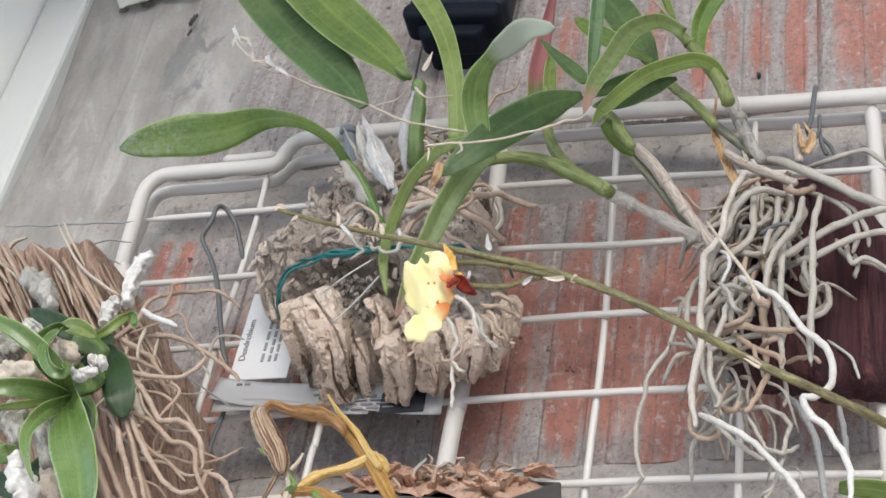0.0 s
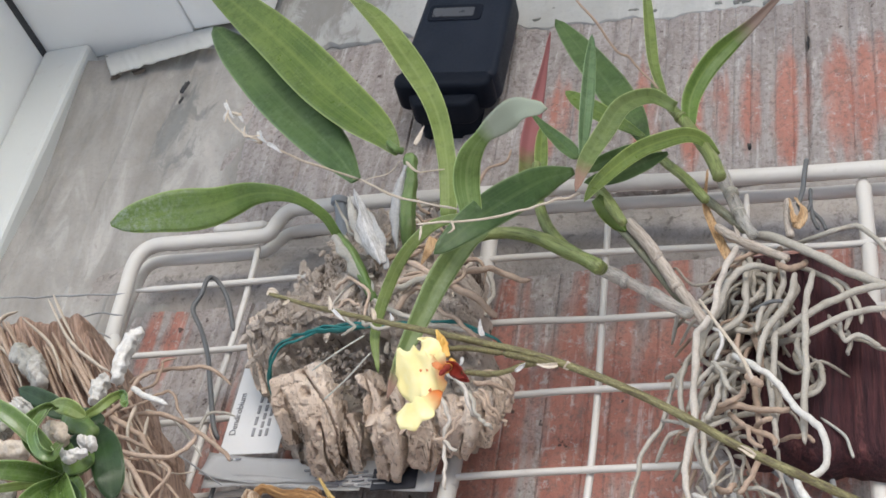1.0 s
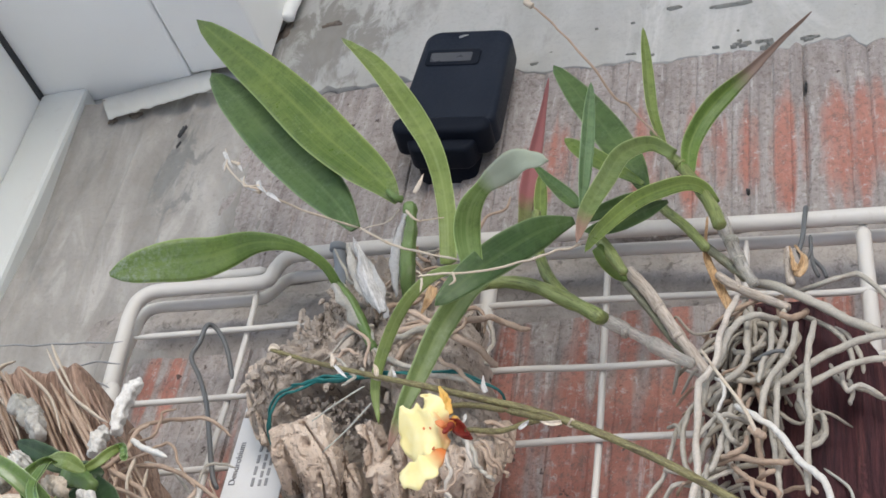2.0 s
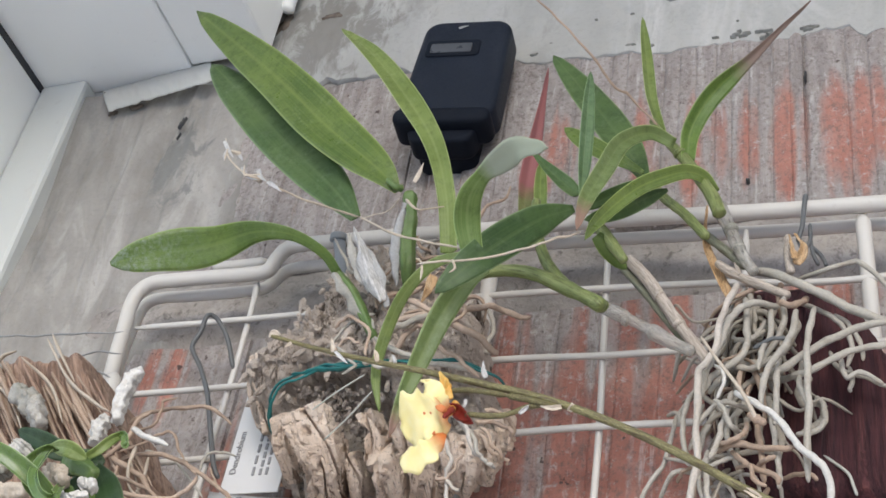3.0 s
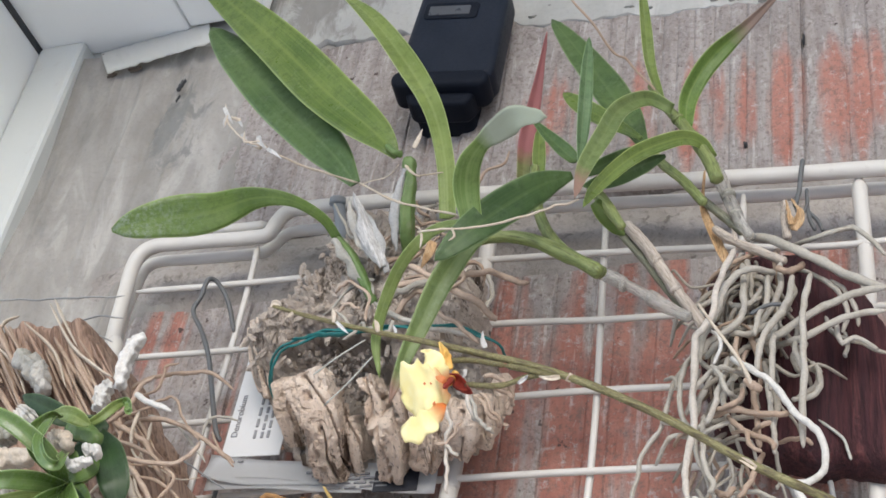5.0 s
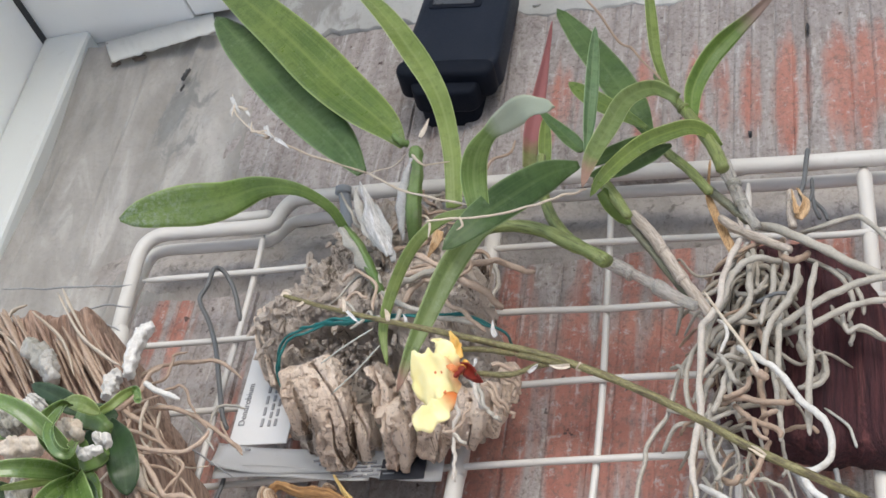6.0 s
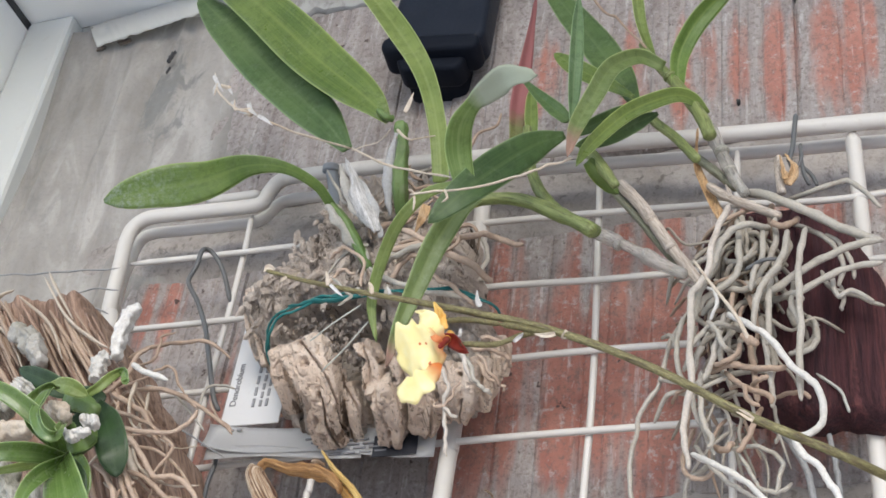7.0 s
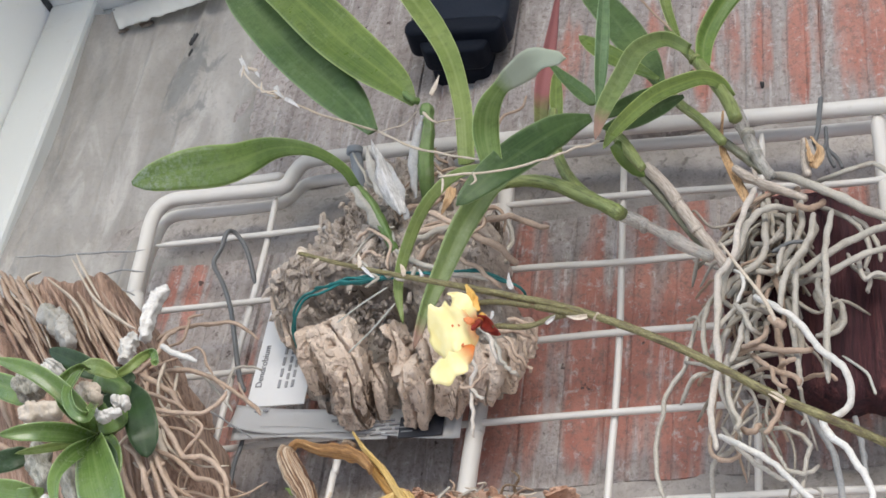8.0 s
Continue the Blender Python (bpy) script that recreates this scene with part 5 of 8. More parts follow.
part("pseudobulb", tube([(0.1080, -0.1050, 1.5980), (0.1060, -0.1080, 1.5970), (0.1020, -0.1090, 1.6010)], 0.0016, ((0, 1), (1, 0.8)), n=12, sides=12), "bulb", orchid, "green leaf joint")
SPINDLE = [(0, 0.06), (0.12, 0.42), (0.4, 0.95), (0.6, 1.0), (0.85, 0.7), (1, 0.35)]
part("sheath", blade([(0.0850, -0.0980, 1.5860), (0.0900, -0.0950, 1.5740), (0.0950, -0.0920, 1.5610), (0.1000, -0.0870, 1.5510)], 0.0074, SPINDLE, -0.75, None, (0, 25), 0.0006, 0.22, 44, 5, 0.0, 0.6), "paper", orchid, "silvery torn papery sheath")
part("sheath", blade([(0.0860, -0.0940, 1.5830), (0.0930, -0.0920, 1.5710), (0.0980, -0.0890, 1.5590), (0.1010, -0.0840, 1.5500)], 0.0058, SPINDLE, -0.6, None, (20, 50), 0.0005, 0.25, 40, 15, 0.0, 0.7), "silver", orchid, "grey torn papery sheath")
part("sheath", blade([(0.0820, -0.0950, 1.5860), (0.0850, -0.0930, 1.5750), (0.0890, -0.0900, 1.5660), (0.0930, -0.0860, 1.5580)], 0.0044, SPINDLE, -0.6, None, (-30, 0), 0.0005, 0.25, 36, 16, 0.0, 0.7), "scale", orchid, "grey torn papery sheath")
part("sheath", blade([(0.0760, -0.0900, 1.5680), (0.0830, -0.0880, 1.5590), (0.0890, -0.0840, 1.5500), (0.0960, -0.0800, 1.5420)], 0.0056, STRAP, -0.7, None, (-20, 10), 0.0005, 0.2, 40, 17, 0.0, 0.7), "scale", orchid, "scaly grey sheath over the pseudobulb")
part("sheath", blade([(0.1110, -0.1040, 1.5900), (0.1070, -0.0980, 1.5800), (0.1040, -0.0900, 1.5710), (0.1030, -0.0820, 1.5630)], 0.0048, STRAP, -0.5, None, (0, 15), 0.0008, 0.2, seed=6, ragged=0.5), "silver", orchid, "pale dry sheath")
part("sheath", blade([(0.0760, -0.0860, 1.5700), (0.0840, -0.0830, 1.5580), (0.0900, -0.0760, 1.5440)], 0.0046, STRAP, -0.5, None, (0, 20), 0.0008, 0.12, seed=7), "paper", orchid, "pale dry sheath")
part("sheath", tube([(0.1120, -0.1070, 1.5890), (0.1160, -0.1070, 1.5840), (0.1190, -0.1050, 1.5830)], 0.0008, ((0, 1), (1, 0.4)), n=10), "straw", orchid, "dry sheath collar")
part("sheath", blade([(0.1130, -0.1050, 1.6010), (0.1150, -0.1060, 1.6050), (0.1160, -0.1060, 1.6110)], 0.0022, LANCE, 0.3, seed=8), "straw", orchid, "dry bract")
part("leaf_scale", blade([(0.1230, -0.0900, 1.5590), (0.1220, -0.0900, 1.5530), (0.1180, -0.0860, 1.5490)], 0.0045, LANCE, 0.4, seed=9), "dry_leaf", orchid, "brown dry scale")


def add_cork_old_spike(pts, r, m):
    part("old_spike", tube(pts, r * 0.62, ((0, 1), (1, 0.6)), wander=0.0005, knobby=0.2, seed=len(pts)), m, orchid, "thin dry flower stalk")


add_cork_old_spike([(0.0940, -0.1100, 1.5790), (0.0820, -0.1280, 1.5720), (0.0710, -0.1400, 1.5710), (0.0660, -0.1450, 1.5720), (0.0580, -0.1470, 1.5750), (0.0470, -0.1460, 1.5870), (0.0410, -0.1450, 1.6010)], 0.00085, "straw")
add_cork_old_spike([(0.0940, -0.1100, 1.5790), (0.1150, -0.1180, 1.5590), (0.1350, -0.1260, 1.5440), (0.1570, -0.1340, 1.5290)], 0.00095, "straw")
add_cork_old_spike([(0.0670, -0.1430, 1.5720), (0.0640, -0.1460, 1.5740), (0.0580, -0.1470, 1.5740), (0.0560, -0.1470, 1.5800)], 0.0009, "straw")
add_cork_old_spike([(0.0650, -0.1440, 1.5720), (0.0620, -0.1460, 1.5730)], 0.0018, "straw")
add_cork_old_spike([(0.0520, -0.1460, 1.5880), (0.0470, -0.1460, 1.5920)], 0.0014, "straw")
add_cork_old_spike([(0.0450, -0.1460, 1.5930), (0.0450, -0.1460, 1.5860)], 0.0007, "straw")
add_cork_old_spike([(0.1080, -0.1050, 1.5920), (0.1010, -0.1000, 1.5910), (0.0880, -0.1000, 1.5880)], 0.0006, "straw")
add_cork_old_spike([(0.1250, -0.0960, 1.5930), (0.1140, -0.1000, 1.5890), (0.1100, -0.1040, 1.5880)], 0.0006, "straw")

part("bract", blade([(0.0420, -0.1460, 1.5980), (0.0450, -0.1460, 1.5930), (0.0490, -0.1460, 1.5870)], 0.00184, LANCE, 0.5, None, (0, 20), 0.0005, 0.05, 12, 80), "sheath", orchid, "small pale dry bract")
part("bract", blade([(0.0450, -0.1460, 1.5930), (0.0440, -0.1460, 1.5890), (0.0450, -0.1460, 1.5860)], 0.00131, LANCE, 0.5, None, (0, 20), 0.0005, 0.05, 12, 81), "sheath", orchid, "small pale dry bract")
part("bract", blade([(0.0550, -0.1460, 1.5800), (0.0580, -0.1460, 1.5750), (0.0640, -0.1460, 1.5710)], 0.00204, LANCE, 0.5, None, (0, 20), 0.0005, 0.05, 12, 82), "sheath", orchid, "small pale dry bract")
part("bract", blade([(0.0630, -0.1460, 1.5770), (0.0650, -0.1460, 1.5730), (0.0690, -0.1460, 1.5690)], 0.00227, LANCE, 0.5, None, (0, 20), 0.0005, 0.05, 12, 83), "sheath", orchid, "small pale dry bract")
part("bract", blade([(0.0500, -0.1460, 1.5900), (0.0530, -0.1460, 1.5860), (0.0540, -0.1460, 1.5840)], 0.00129, LANCE, 0.5, None, (0, 20), 0.0005, 0.05, 12, 84), "sheath", orchid, "small pale dry bract")
part("bract", blade([(0.0690, -0.1460, 1.5690), (0.0730, -0.1460, 1.5660), (0.0770, -0.1460, 1.5620)], 0.00174, LANCE, 0.5, None, (0, 20), 0.0005, 0.05, 12, 85), "sheath", orchid, "small pale dry bract")

def add_cork_root(k, pts, r, m):
    part("root", tube(pts, r * 0.62, ((0, 1), (0.9, 1), (1, 0.7)), wander=0.0016, knobby=0.12, seed=k), m, orchid, "pale aerial root")


add_cork_root(0, [(0.1110, -0.0840, 1.5520), (0.1290, -0.0850, 1.5430), (0.1410, -0.0800, 1.5490), (0.1490, -0.0720, 1.5520), (0.1590, -0.0660, 1.5520)], 0.0022, "root_cream")
add_cork_root(1, [(0.1040, -0.0860, 1.5400), (0.1190, -0.0880, 1.5390), (0.1320, -0.0860, 1.5370), (0.1430, -0.0800, 1.5320), (0.1490, -0.0720, 1.5280)], 0.0024, "root_cream")
add_cork_root(2, [(0.1040, -0.0860, 1.5330), (0.1140, -0.0900, 1.5350), (0.1260, -0.0900, 1.5380)], 0.0022, "root")
add_cork_root(3, [(0.1090, -0.0840, 1.5240), (0.1150, -0.0860, 1.5340), (0.1230, -0.0880, 1.5350)], 0.0020, "root_cream")
add_cork_root(4, [(0.0990, -0.0840, 1.5340), (0.1100, -0.0880, 1.5240), (0.1260, -0.0880, 1.5160), (0.1410, -0.0820, 1.5140)], 0.0018, "root")
add_cork_root(5, [(0.1270, -0.0880, 1.5240), (0.1370, -0.0860, 1.5190), (0.1460, -0.0800, 1.5120)], 0.0016, "root_cream")
add_cork_root(6, [(0.0770, -0.0780, 1.5470), (0.0830, -0.0820, 1.5490), (0.0940, -0.0840, 1.5400), (0.0990, -0.0860, 1.5230)], 0.0012, "root_cream")
add_cork_root(7, [(0.0810, -0.0840, 1.5270), (0.0870, -0.0860, 1.5340), (0.0950, -0.0880, 1.5280)], 0.0012, "root_cream")
add_cork_root(8, [(0.0970, -0.0900, 1.5200), (0.1040, -0.0920, 1.5140), (0.1120, -0.0920, 1.5120), (0.1120, -0.0900, 1.5190)], 0.0013, "root")
add_cork_root(9, [(0.0850, -0.0880, 1.5280), (0.0980, -0.0940, 1.5130), (0.0940, -0.0940, 1.5090)], 0.0011, "root")
add_cork_root(10, [(0.1330, -0.0500, 1.5740), (0.1350, -0.0450, 1.5650), (0.1320, -0.0450, 1.5550), (0.1350, -0.0450, 1.5520)], 0.0018, "root")
add_cork_root(11, [(0.1370, -0.0900, 1.4790), (0.1430, -0.0880, 1.4690), (0.1400, -0.0840, 1.4620), (0.1410, -0.0800, 1.4520), (0.1410, -0.0780, 1.4450)], 0.0013, "root_pale")
add_cork_root(12, [(0.1400, -0.0840, 1.4630), (0.1430, -0.0840, 1.4590), (0.1460, -0.0840, 1.4570)], 0.0012, "root_pale")
add_cork_root(13, [(0.1410, -0.0920, 1.4870), (0.1470, -0.0900, 1.4820), (0.1490, -0.0860, 1.4750), (0.1520, -0.0820, 1.4710)], 0.0015, "root_pale")
add_cork_root(14, [(0.1420, -0.0880, 1.4890), (0.1480, -0.0840, 1.4790), (0.1490, -0.0820, 1.4730)], 0.0012, "root")
add_cork_root(15, [(0.1290, -0.0840, 1.4780), (0.1230, -0.0800, 1.4740), (0.1200, -0.0780, 1.4700)], 0.0012, "root_cream")
add_cork_root(16, [(0.1460, -0.0780, 1.4920), (0.1530, -0.0720, 1.4950), (0.1570, -0.0660, 1.4950), (0.1560, -0.0600, 1.4940)], 0.0016, "root_cream")
add_cork_root(17, [(0.1480, -0.0760, 1.4880), (0.1520, -0.0720, 1.4820), (0.1540, -0.0660, 1.4800)], 0.0015, "root_cream")
add_cork_root(18, [(0.0600, -0.0600, 1.5820), (0.0720, -0.0680, 1.5660), (0.0790, -0.0720, 1.5640), (0.0850, -0.0750, 1.5520)], 0.0016, "root_cream")
add_cork_root(19, [(0.1490, -0.0880, 1.4810), (0.1530, -0.0870, 1.4710), (0.1550, -0.0850, 1.4680), (0.1590, -0.0820, 1.4670)], 0.0014, "root")
add_cork_root(20, [(0.1520, -0.0860, 1.4830), (0.1570, -0.0840, 1.4760), (0.1600, -0.0780, 1.4740), (0.1610, -0.0760, 1.4730)], 0.0013, "root_cream")
add_cork_root(21, [(0.1470, -0.0880, 1.4700), (0.1430, -0.0860, 1.4630), (0.1380, -0.0860, 1.4610), (0.1360, -0.0860, 1.4650)], 0.0010, "root_cream")
add_cork_root(22, [(0.1510, -0.0800, 1.4960), (0.1560, -0.0740, 1.4970), (0.1570, -0.0660, 1.4970), (0.1550, -0.0620, 1.4910)], 0.0015, "root_cream")
rng = random.Random(5)
for k in range(22):
    z = rng.uniform(1.540, 1.600)
    x = rng.uniform(0.058 + max(0, z - 1.56) * 0.7, 0.132)
    y = -0.037 - 0.042 + 0.10 * max(0, z - 1.56) + rng.uniform(-0.006, 0.004)
    pts = [Vector((x, y, z))]
    ang = rng.uniform(0, 6.28)
    for q in range(rng.randint(2, 4)):
        ang += rng.uniform(-1.1, 1.1)
        pts.append(pts[-1] + Vector((math.cos(ang) * 0.008, rng.uniform(-0.003, 0.003), math.sin(ang) * 0.007)))
    part("root", tube(pts, rng.uniform(0.0007, 0.0015), ((0, 1), (1, 0.5)), n=14, sides=6, seed=k, knobby=0.15), rng.choice(("root_tan", "root", "root_tan")), orchid)

# ---- the dendrobium on the dark wooden board ----
den = thing("mounted_dendrobium", (0.27, -0.036, 1.53), "dendrobium orchid with long leafy canes on a dark red wooden board", "orchid")


def plank_at(x, z):
    return 0.0018 * noise.fractal(Vector((x * 130, 0, z * 9)), 0.8, 2.0, 3) + 0.002 * noise.noise(Vector((x * 24, 4, z * 18)))


outline = radial(0.272, 1.515, [(0.2310, 1.5010), (0.2300, 1.5400), (0.2300, 1.5660), (0.2340, 1.5720), (0.2600, 1.5730), (0.2750, 1.5710), (0.2860, 1.5580), (0.2970, 1.5390), (0.3010, 1.5180), (0.3010, 1.4940), (0.2990, 1.4660), (0.2800, 1.4680), (0.2600, 1.4720), (0.2410, 1.4750), (0.2340, 1.4830)], 0.015, 5)
part("board", lump(outline, -0.035, lambda x, z, q: 0.012 * max(0.0, 1 - q ** 12) ** 0.5 + 0.002, plank_at, 30, 120), "board", den, "dark red-brown grained wooden board")


def add_dendrobium_leaf(pts, w, shape, fold, roll, m, s):
    part("leaf", blade(pts, w, shape, fold, None, roll, 0.0009, 0.03, 30, s), m, den)


add_dendrobium_leaf([(0.1580, -0.1340, 1.5270), (0.1390, -0.1240, 1.5340), (0.1230, -0.1120, 1.5320), (0.1110, -0.0980, 1.5240), (0.1050, -0.0880, 1.5120), (0.1070, -0.0820, 1.4970)], 0.0050, STRAP, 0.15, (0, 10), "leaf_lime", 21)
add_dendrobium_leaf([(0.1550, -0.1100, 1.5410), (0.1470, -0.1100, 1.5360), (0.1380, -0.1080, 1.5210), (0.1320, -0.1060, 1.5040), (0.1260, -0.1040, 1.4850), (0.1220, -0.1000, 1.4710)], 0.0098, SHEATHED, 0.35, (10, -10), "leaf_budtip", 22)
add_dendrobium_leaf([(0.1580, -0.1340, 1.5280), (0.1570, -0.1410, 1.5370), (0.1600, -0.1490, 1.5420), (0.1670, -0.1560, 1.5450), (0.1760, -0.1630, 1.5440), (0.1860, -0.1710, 1.5400), (0.1990, -0.1780, 1.5310)], 0.01029, CURLED, 0.12, (0, 10), "leaf_pale", 23)
add_dendrobium_leaf([(0.1880, -0.1120, 1.5660), (0.1790, -0.1180, 1.5570), (0.1700, -0.1260, 1.5420), (0.1600, -0.1340, 1.5240), (0.1480, -0.1380, 1.5060)], 0.0145, OVAL, 0.12, (0, 12), "leaf_shaded", 24)
add_dendrobium_leaf([(0.1480, -0.0620, 1.6160), (0.1470, -0.0620, 1.6390), (0.1480, -0.0620, 1.6630), (0.1490, -0.0620, 1.6860), (0.1500, -0.0620, 1.7150)], 0.00809, LANCE, 0.45, (0, 30), "leaf_red", 25)
add_dendrobium_leaf([(0.1610, -0.0750, 1.5990), (0.1580, -0.0720, 1.6190), (0.1560, -0.0700, 1.6400)], 0.0060, STRAP, 0.4, (0, 0), "leaf_fresh", 26)
add_dendrobium_leaf([(0.2090, -0.0820, 1.6050), (0.1980, -0.0800, 1.6310), (0.1820, -0.0760, 1.6640), (0.1550, -0.0700, 1.7140)], 0.0160, OVAL, 0.12, (0, 0), "leaf_deep", 27)
add_dendrobium_leaf([(0.1890, -0.1080, 1.5750), (0.1890, -0.1090, 1.5940), (0.1890, -0.1110, 1.6210), (0.1890, -0.1120, 1.6470)], 0.00642, OVAL, 0.5, (15, 15), "leaf_blue", 28)
add_dendrobium_leaf([(0.1870, -0.1060, 1.5790), (0.1800, -0.1040, 1.5890), (0.1710, -0.1020, 1.6020), (0.1620, -0.1000, 1.6160)], 0.00670, LANCE, 0.6, (0, 0), "leaf_deep", 29)
add_dendrobium_leaf([(0.2080, -0.0860, 1.6080), (0.1920, -0.0860, 1.6220), (0.1810, -0.0860, 1.6320), (0.1710, -0.0860, 1.6430)], 0.0085, OVAL, 0.2, (0, 0), "leaf", 30)
add_dendrobium_leaf([(0.2200, -0.0840, 1.6250), (0.2110, -0.0920, 1.6250), (0.2030, -0.1040, 1.6080), (0.2010, -0.1180, 1.5790), (0.1990, -0.1300, 1.5520), (0.1990, -0.1380, 1.5290)], 0.0080, STRAP, 0.5, (0, 15), "leaf_budtip", 31)
add_dendrobium_leaf([(0.2360, -0.0740, 1.6030), (0.2320, -0.0810, 1.6060), (0.2260, -0.0880, 1.6030), (0.2180, -0.0950, 1.5940), (0.2110, -0.1030, 1.5820), (0.2040, -0.1100, 1.5670), (0.1990, -0.1170, 1.5510), (0.1980, -0.1240, 1.5370)], 0.00703, STRAP, 0.4, (0, 10), "leaf_fresh", 32)
add_dendrobium_leaf([(0.2190, -0.0880, 1.5940), (0.2110, -0.0940, 1.5840), (0.2010, -0.1000, 1.5730), (0.1910, -0.1060, 1.5650)], 0.0075, OVAL, 0.3, (0, 0), "leaf_deep", 33)
add_dendrobium_leaf([(0.2110, -0.0900, 1.6000), (0.2040, -0.0980, 1.5870), (0.1970, -0.1040, 1.5770), (0.1890, -0.1080, 1.5690)], 0.0062, OVAL, 0.3, (0, 0), "leaf_deep", 34)
add_dendrobium_leaf([(0.2130, -0.0760, 1.6390), (0.2060, -0.0740, 1.6660), (0.2020, -0.0720, 1.6970), (0.1980, -0.0700, 1.7320)], 0.0060, STRAP, 0.5, (20, 0), "leaf_lime", 35)
add_dendrobium_leaf([(0.2250, -0.0780, 1.6190), (0.2260, -0.0800, 1.6360), (0.2350, -0.0820, 1.6550), (0.2520, -0.0840, 1.6730), (0.2660, -0.0840, 1.6910), (0.2790, -0.0840, 1.7060)], 0.0092, TAIL, 0.5, (-15, 50), "leaf_drytip", 36)
add_dendrobium_leaf([(0.1960, -0.1040, 1.5580), (0.2000, -0.0980, 1.5550), (0.2050, -0.0900, 1.5510)], 0.0075, STRAP, -0.5, (0, 0), "leaf", 37)


def add_dendrobium_cane(k, pts, r, tp, m, lab):
    part("cane", tube(pts, r, tp, knobby=0.05, sides=16, n=12 * (len(pts) - 1), seed=k, ridge=(5, 0.03)), m, den, lab)


add_dendrobium_cane(0, [(0.2510, -0.0660, 1.5630), (0.2470, -0.0660, 1.5710), (0.2430, -0.0660, 1.5820), (0.2390, -0.0660, 1.5940), (0.2360, -0.0660, 1.6030)], 0.00283, ((0, 0.75), (0.35, 0.9), (0.38, 1.0), (0.7, 0.95), (0.73, 1.08), (1, 1.15)), "cane_film", "cane in a papery grey sheath")
add_dendrobium_cane(1, [(0.2390, -0.0780, 1.5860), (0.2360, -0.0780, 1.5960), (0.2300, -0.0780, 1.6090), (0.2230, -0.0780, 1.6220), (0.2130, -0.0780, 1.6380), (0.2080, -0.0780, 1.6490)], 0.00285, ((0, 1.05), (0.5, 0.9), (1, 0.5)), "cane_green", "green leafy cane top")
add_dendrobium_cane(2, [(0.2470, -0.0620, 1.5700), (0.2390, -0.0620, 1.5800), (0.2290, -0.0620, 1.5920)], 0.00194, ((0, 0.9), (1, 1)), "cane_dull", "cane in a dull grey sheath")
add_dendrobium_cane(3, [(0.2340, -0.0780, 1.5740), (0.2250, -0.0780, 1.5880), (0.2160, -0.0780, 1.5990), (0.2100, -0.0780, 1.6090)], 0.00234, ((0, 0.9), (1, 0.85)), "cane_green", "green cane")
add_dendrobium_cane(4, [(0.2350, -0.0760, 1.5130), (0.2290, -0.0760, 1.5230), (0.2230, -0.0760, 1.5330), (0.2160, -0.0760, 1.5460), (0.2100, -0.0760, 1.5570), (0.2010, -0.0760, 1.5700)], 0.00244, ((0, 0.85), (0.36, 0.95), (0.38, 1.08), (0.6, 0.95), (0.62, 1.1), (1, 0.95)), "cane_beige", "cane in a beige dry sheath")
add_dendrobium_cane(5, [(0.2270, -0.0730, 1.5240), (0.2200, -0.0730, 1.5340), (0.2090, -0.0730, 1.5520), (0.1990, -0.0730, 1.5670), (0.1910, -0.0730, 1.5800)], 0.00169, ((0, 0.9), (1, 1)), "cane_dull", "cane in a dull grey sheath")
add_dendrobium_cane(7, [(0.2300, -0.0780, 1.5160), (0.2200, -0.0780, 1.5230), (0.2100, -0.0780, 1.5310), (0.2020, -0.0780, 1.5370), (0.1920, -0.0780, 1.5440)], 0.00296, ((0, 0.75), (0.25, 0.9), (0.40, 1.12), (0.43, 0.7), (0.7, 0.72), (0.74, 0.95), (1, 0.92)), "cane_film", "cane in a loose papery grey sheath")
add_dendrobium_cane(20, [(0.2070, -0.1000, 1.5460), (0.2020, -0.1000, 1.5550), (0.1960, -0.1000, 1.5650), (0.1920, -0.1000, 1.5700)], 0.00250, ((0, 0.7), (0.5, 1), (1, 0.8)), "cane_green", "green cane")
add_dendrobium_cane(21, [(0.1990, -0.0980, 1.5260), (0.1930, -0.0980, 1.5310), (0.1830, -0.0980, 1.5380), (0.1710, -0.0980, 1.5460), (0.1590, -0.0980, 1.5500), (0.1470, -0.0980, 1.5500), (0.1390, -0.0980, 1.5470)], 0.00285, ((0, 1.05), (0.25, 0.97), (0.3, 1.04), (0.6, 0.92), (1, 0.75)), "cane_green", "green cane")
add_dendrobium_cane(22, [(0.1850, -0.0960, 1.5390), (0.1780, -0.0960, 1.5470), (0.1730, -0.0960, 1.5560), (0.1690, -0.0960, 1.5680), (0.1670, -0.0960, 1.5800), (0.1660, -0.0960, 1.5900)], 0.00246, ((0, 0.8), (0.3, 1), (1, 0.75)), "cane_green", "green cane")
add_dendrobium_cane(10, [(0.2350, -0.0640, 1.5730), (0.2430, -0.0640, 1.5650), (0.2550, -0.0640, 1.5570), (0.2640, -0.0640, 1.5510)], 0.00208, ((0, 0.8), (0.3, 1), (0.34, 0.85), (0.6, 1), (0.64, 0.85), (1, 0.9)), "cane_beige", "old rhizome")
add_dendrobium_cane(11, [(0.2640, -0.0580, 1.5680), (0.2630, -0.0580, 1.5780), (0.2630, -0.0580, 1.5890)], 0.00180, ((0, 1), (1, 0.9)), "cane_beige", "cut dry cane stub")
# swollen joints of the canes

def add_dendrobium_cane_joint(k, a, b, r, m):
    part("cane_joint", tube([a, b], r, ((0, 0.9), (0.5, 1), (1, 0.9)), n=6, knobby=0.05, sides=16, seed=k), m, den)


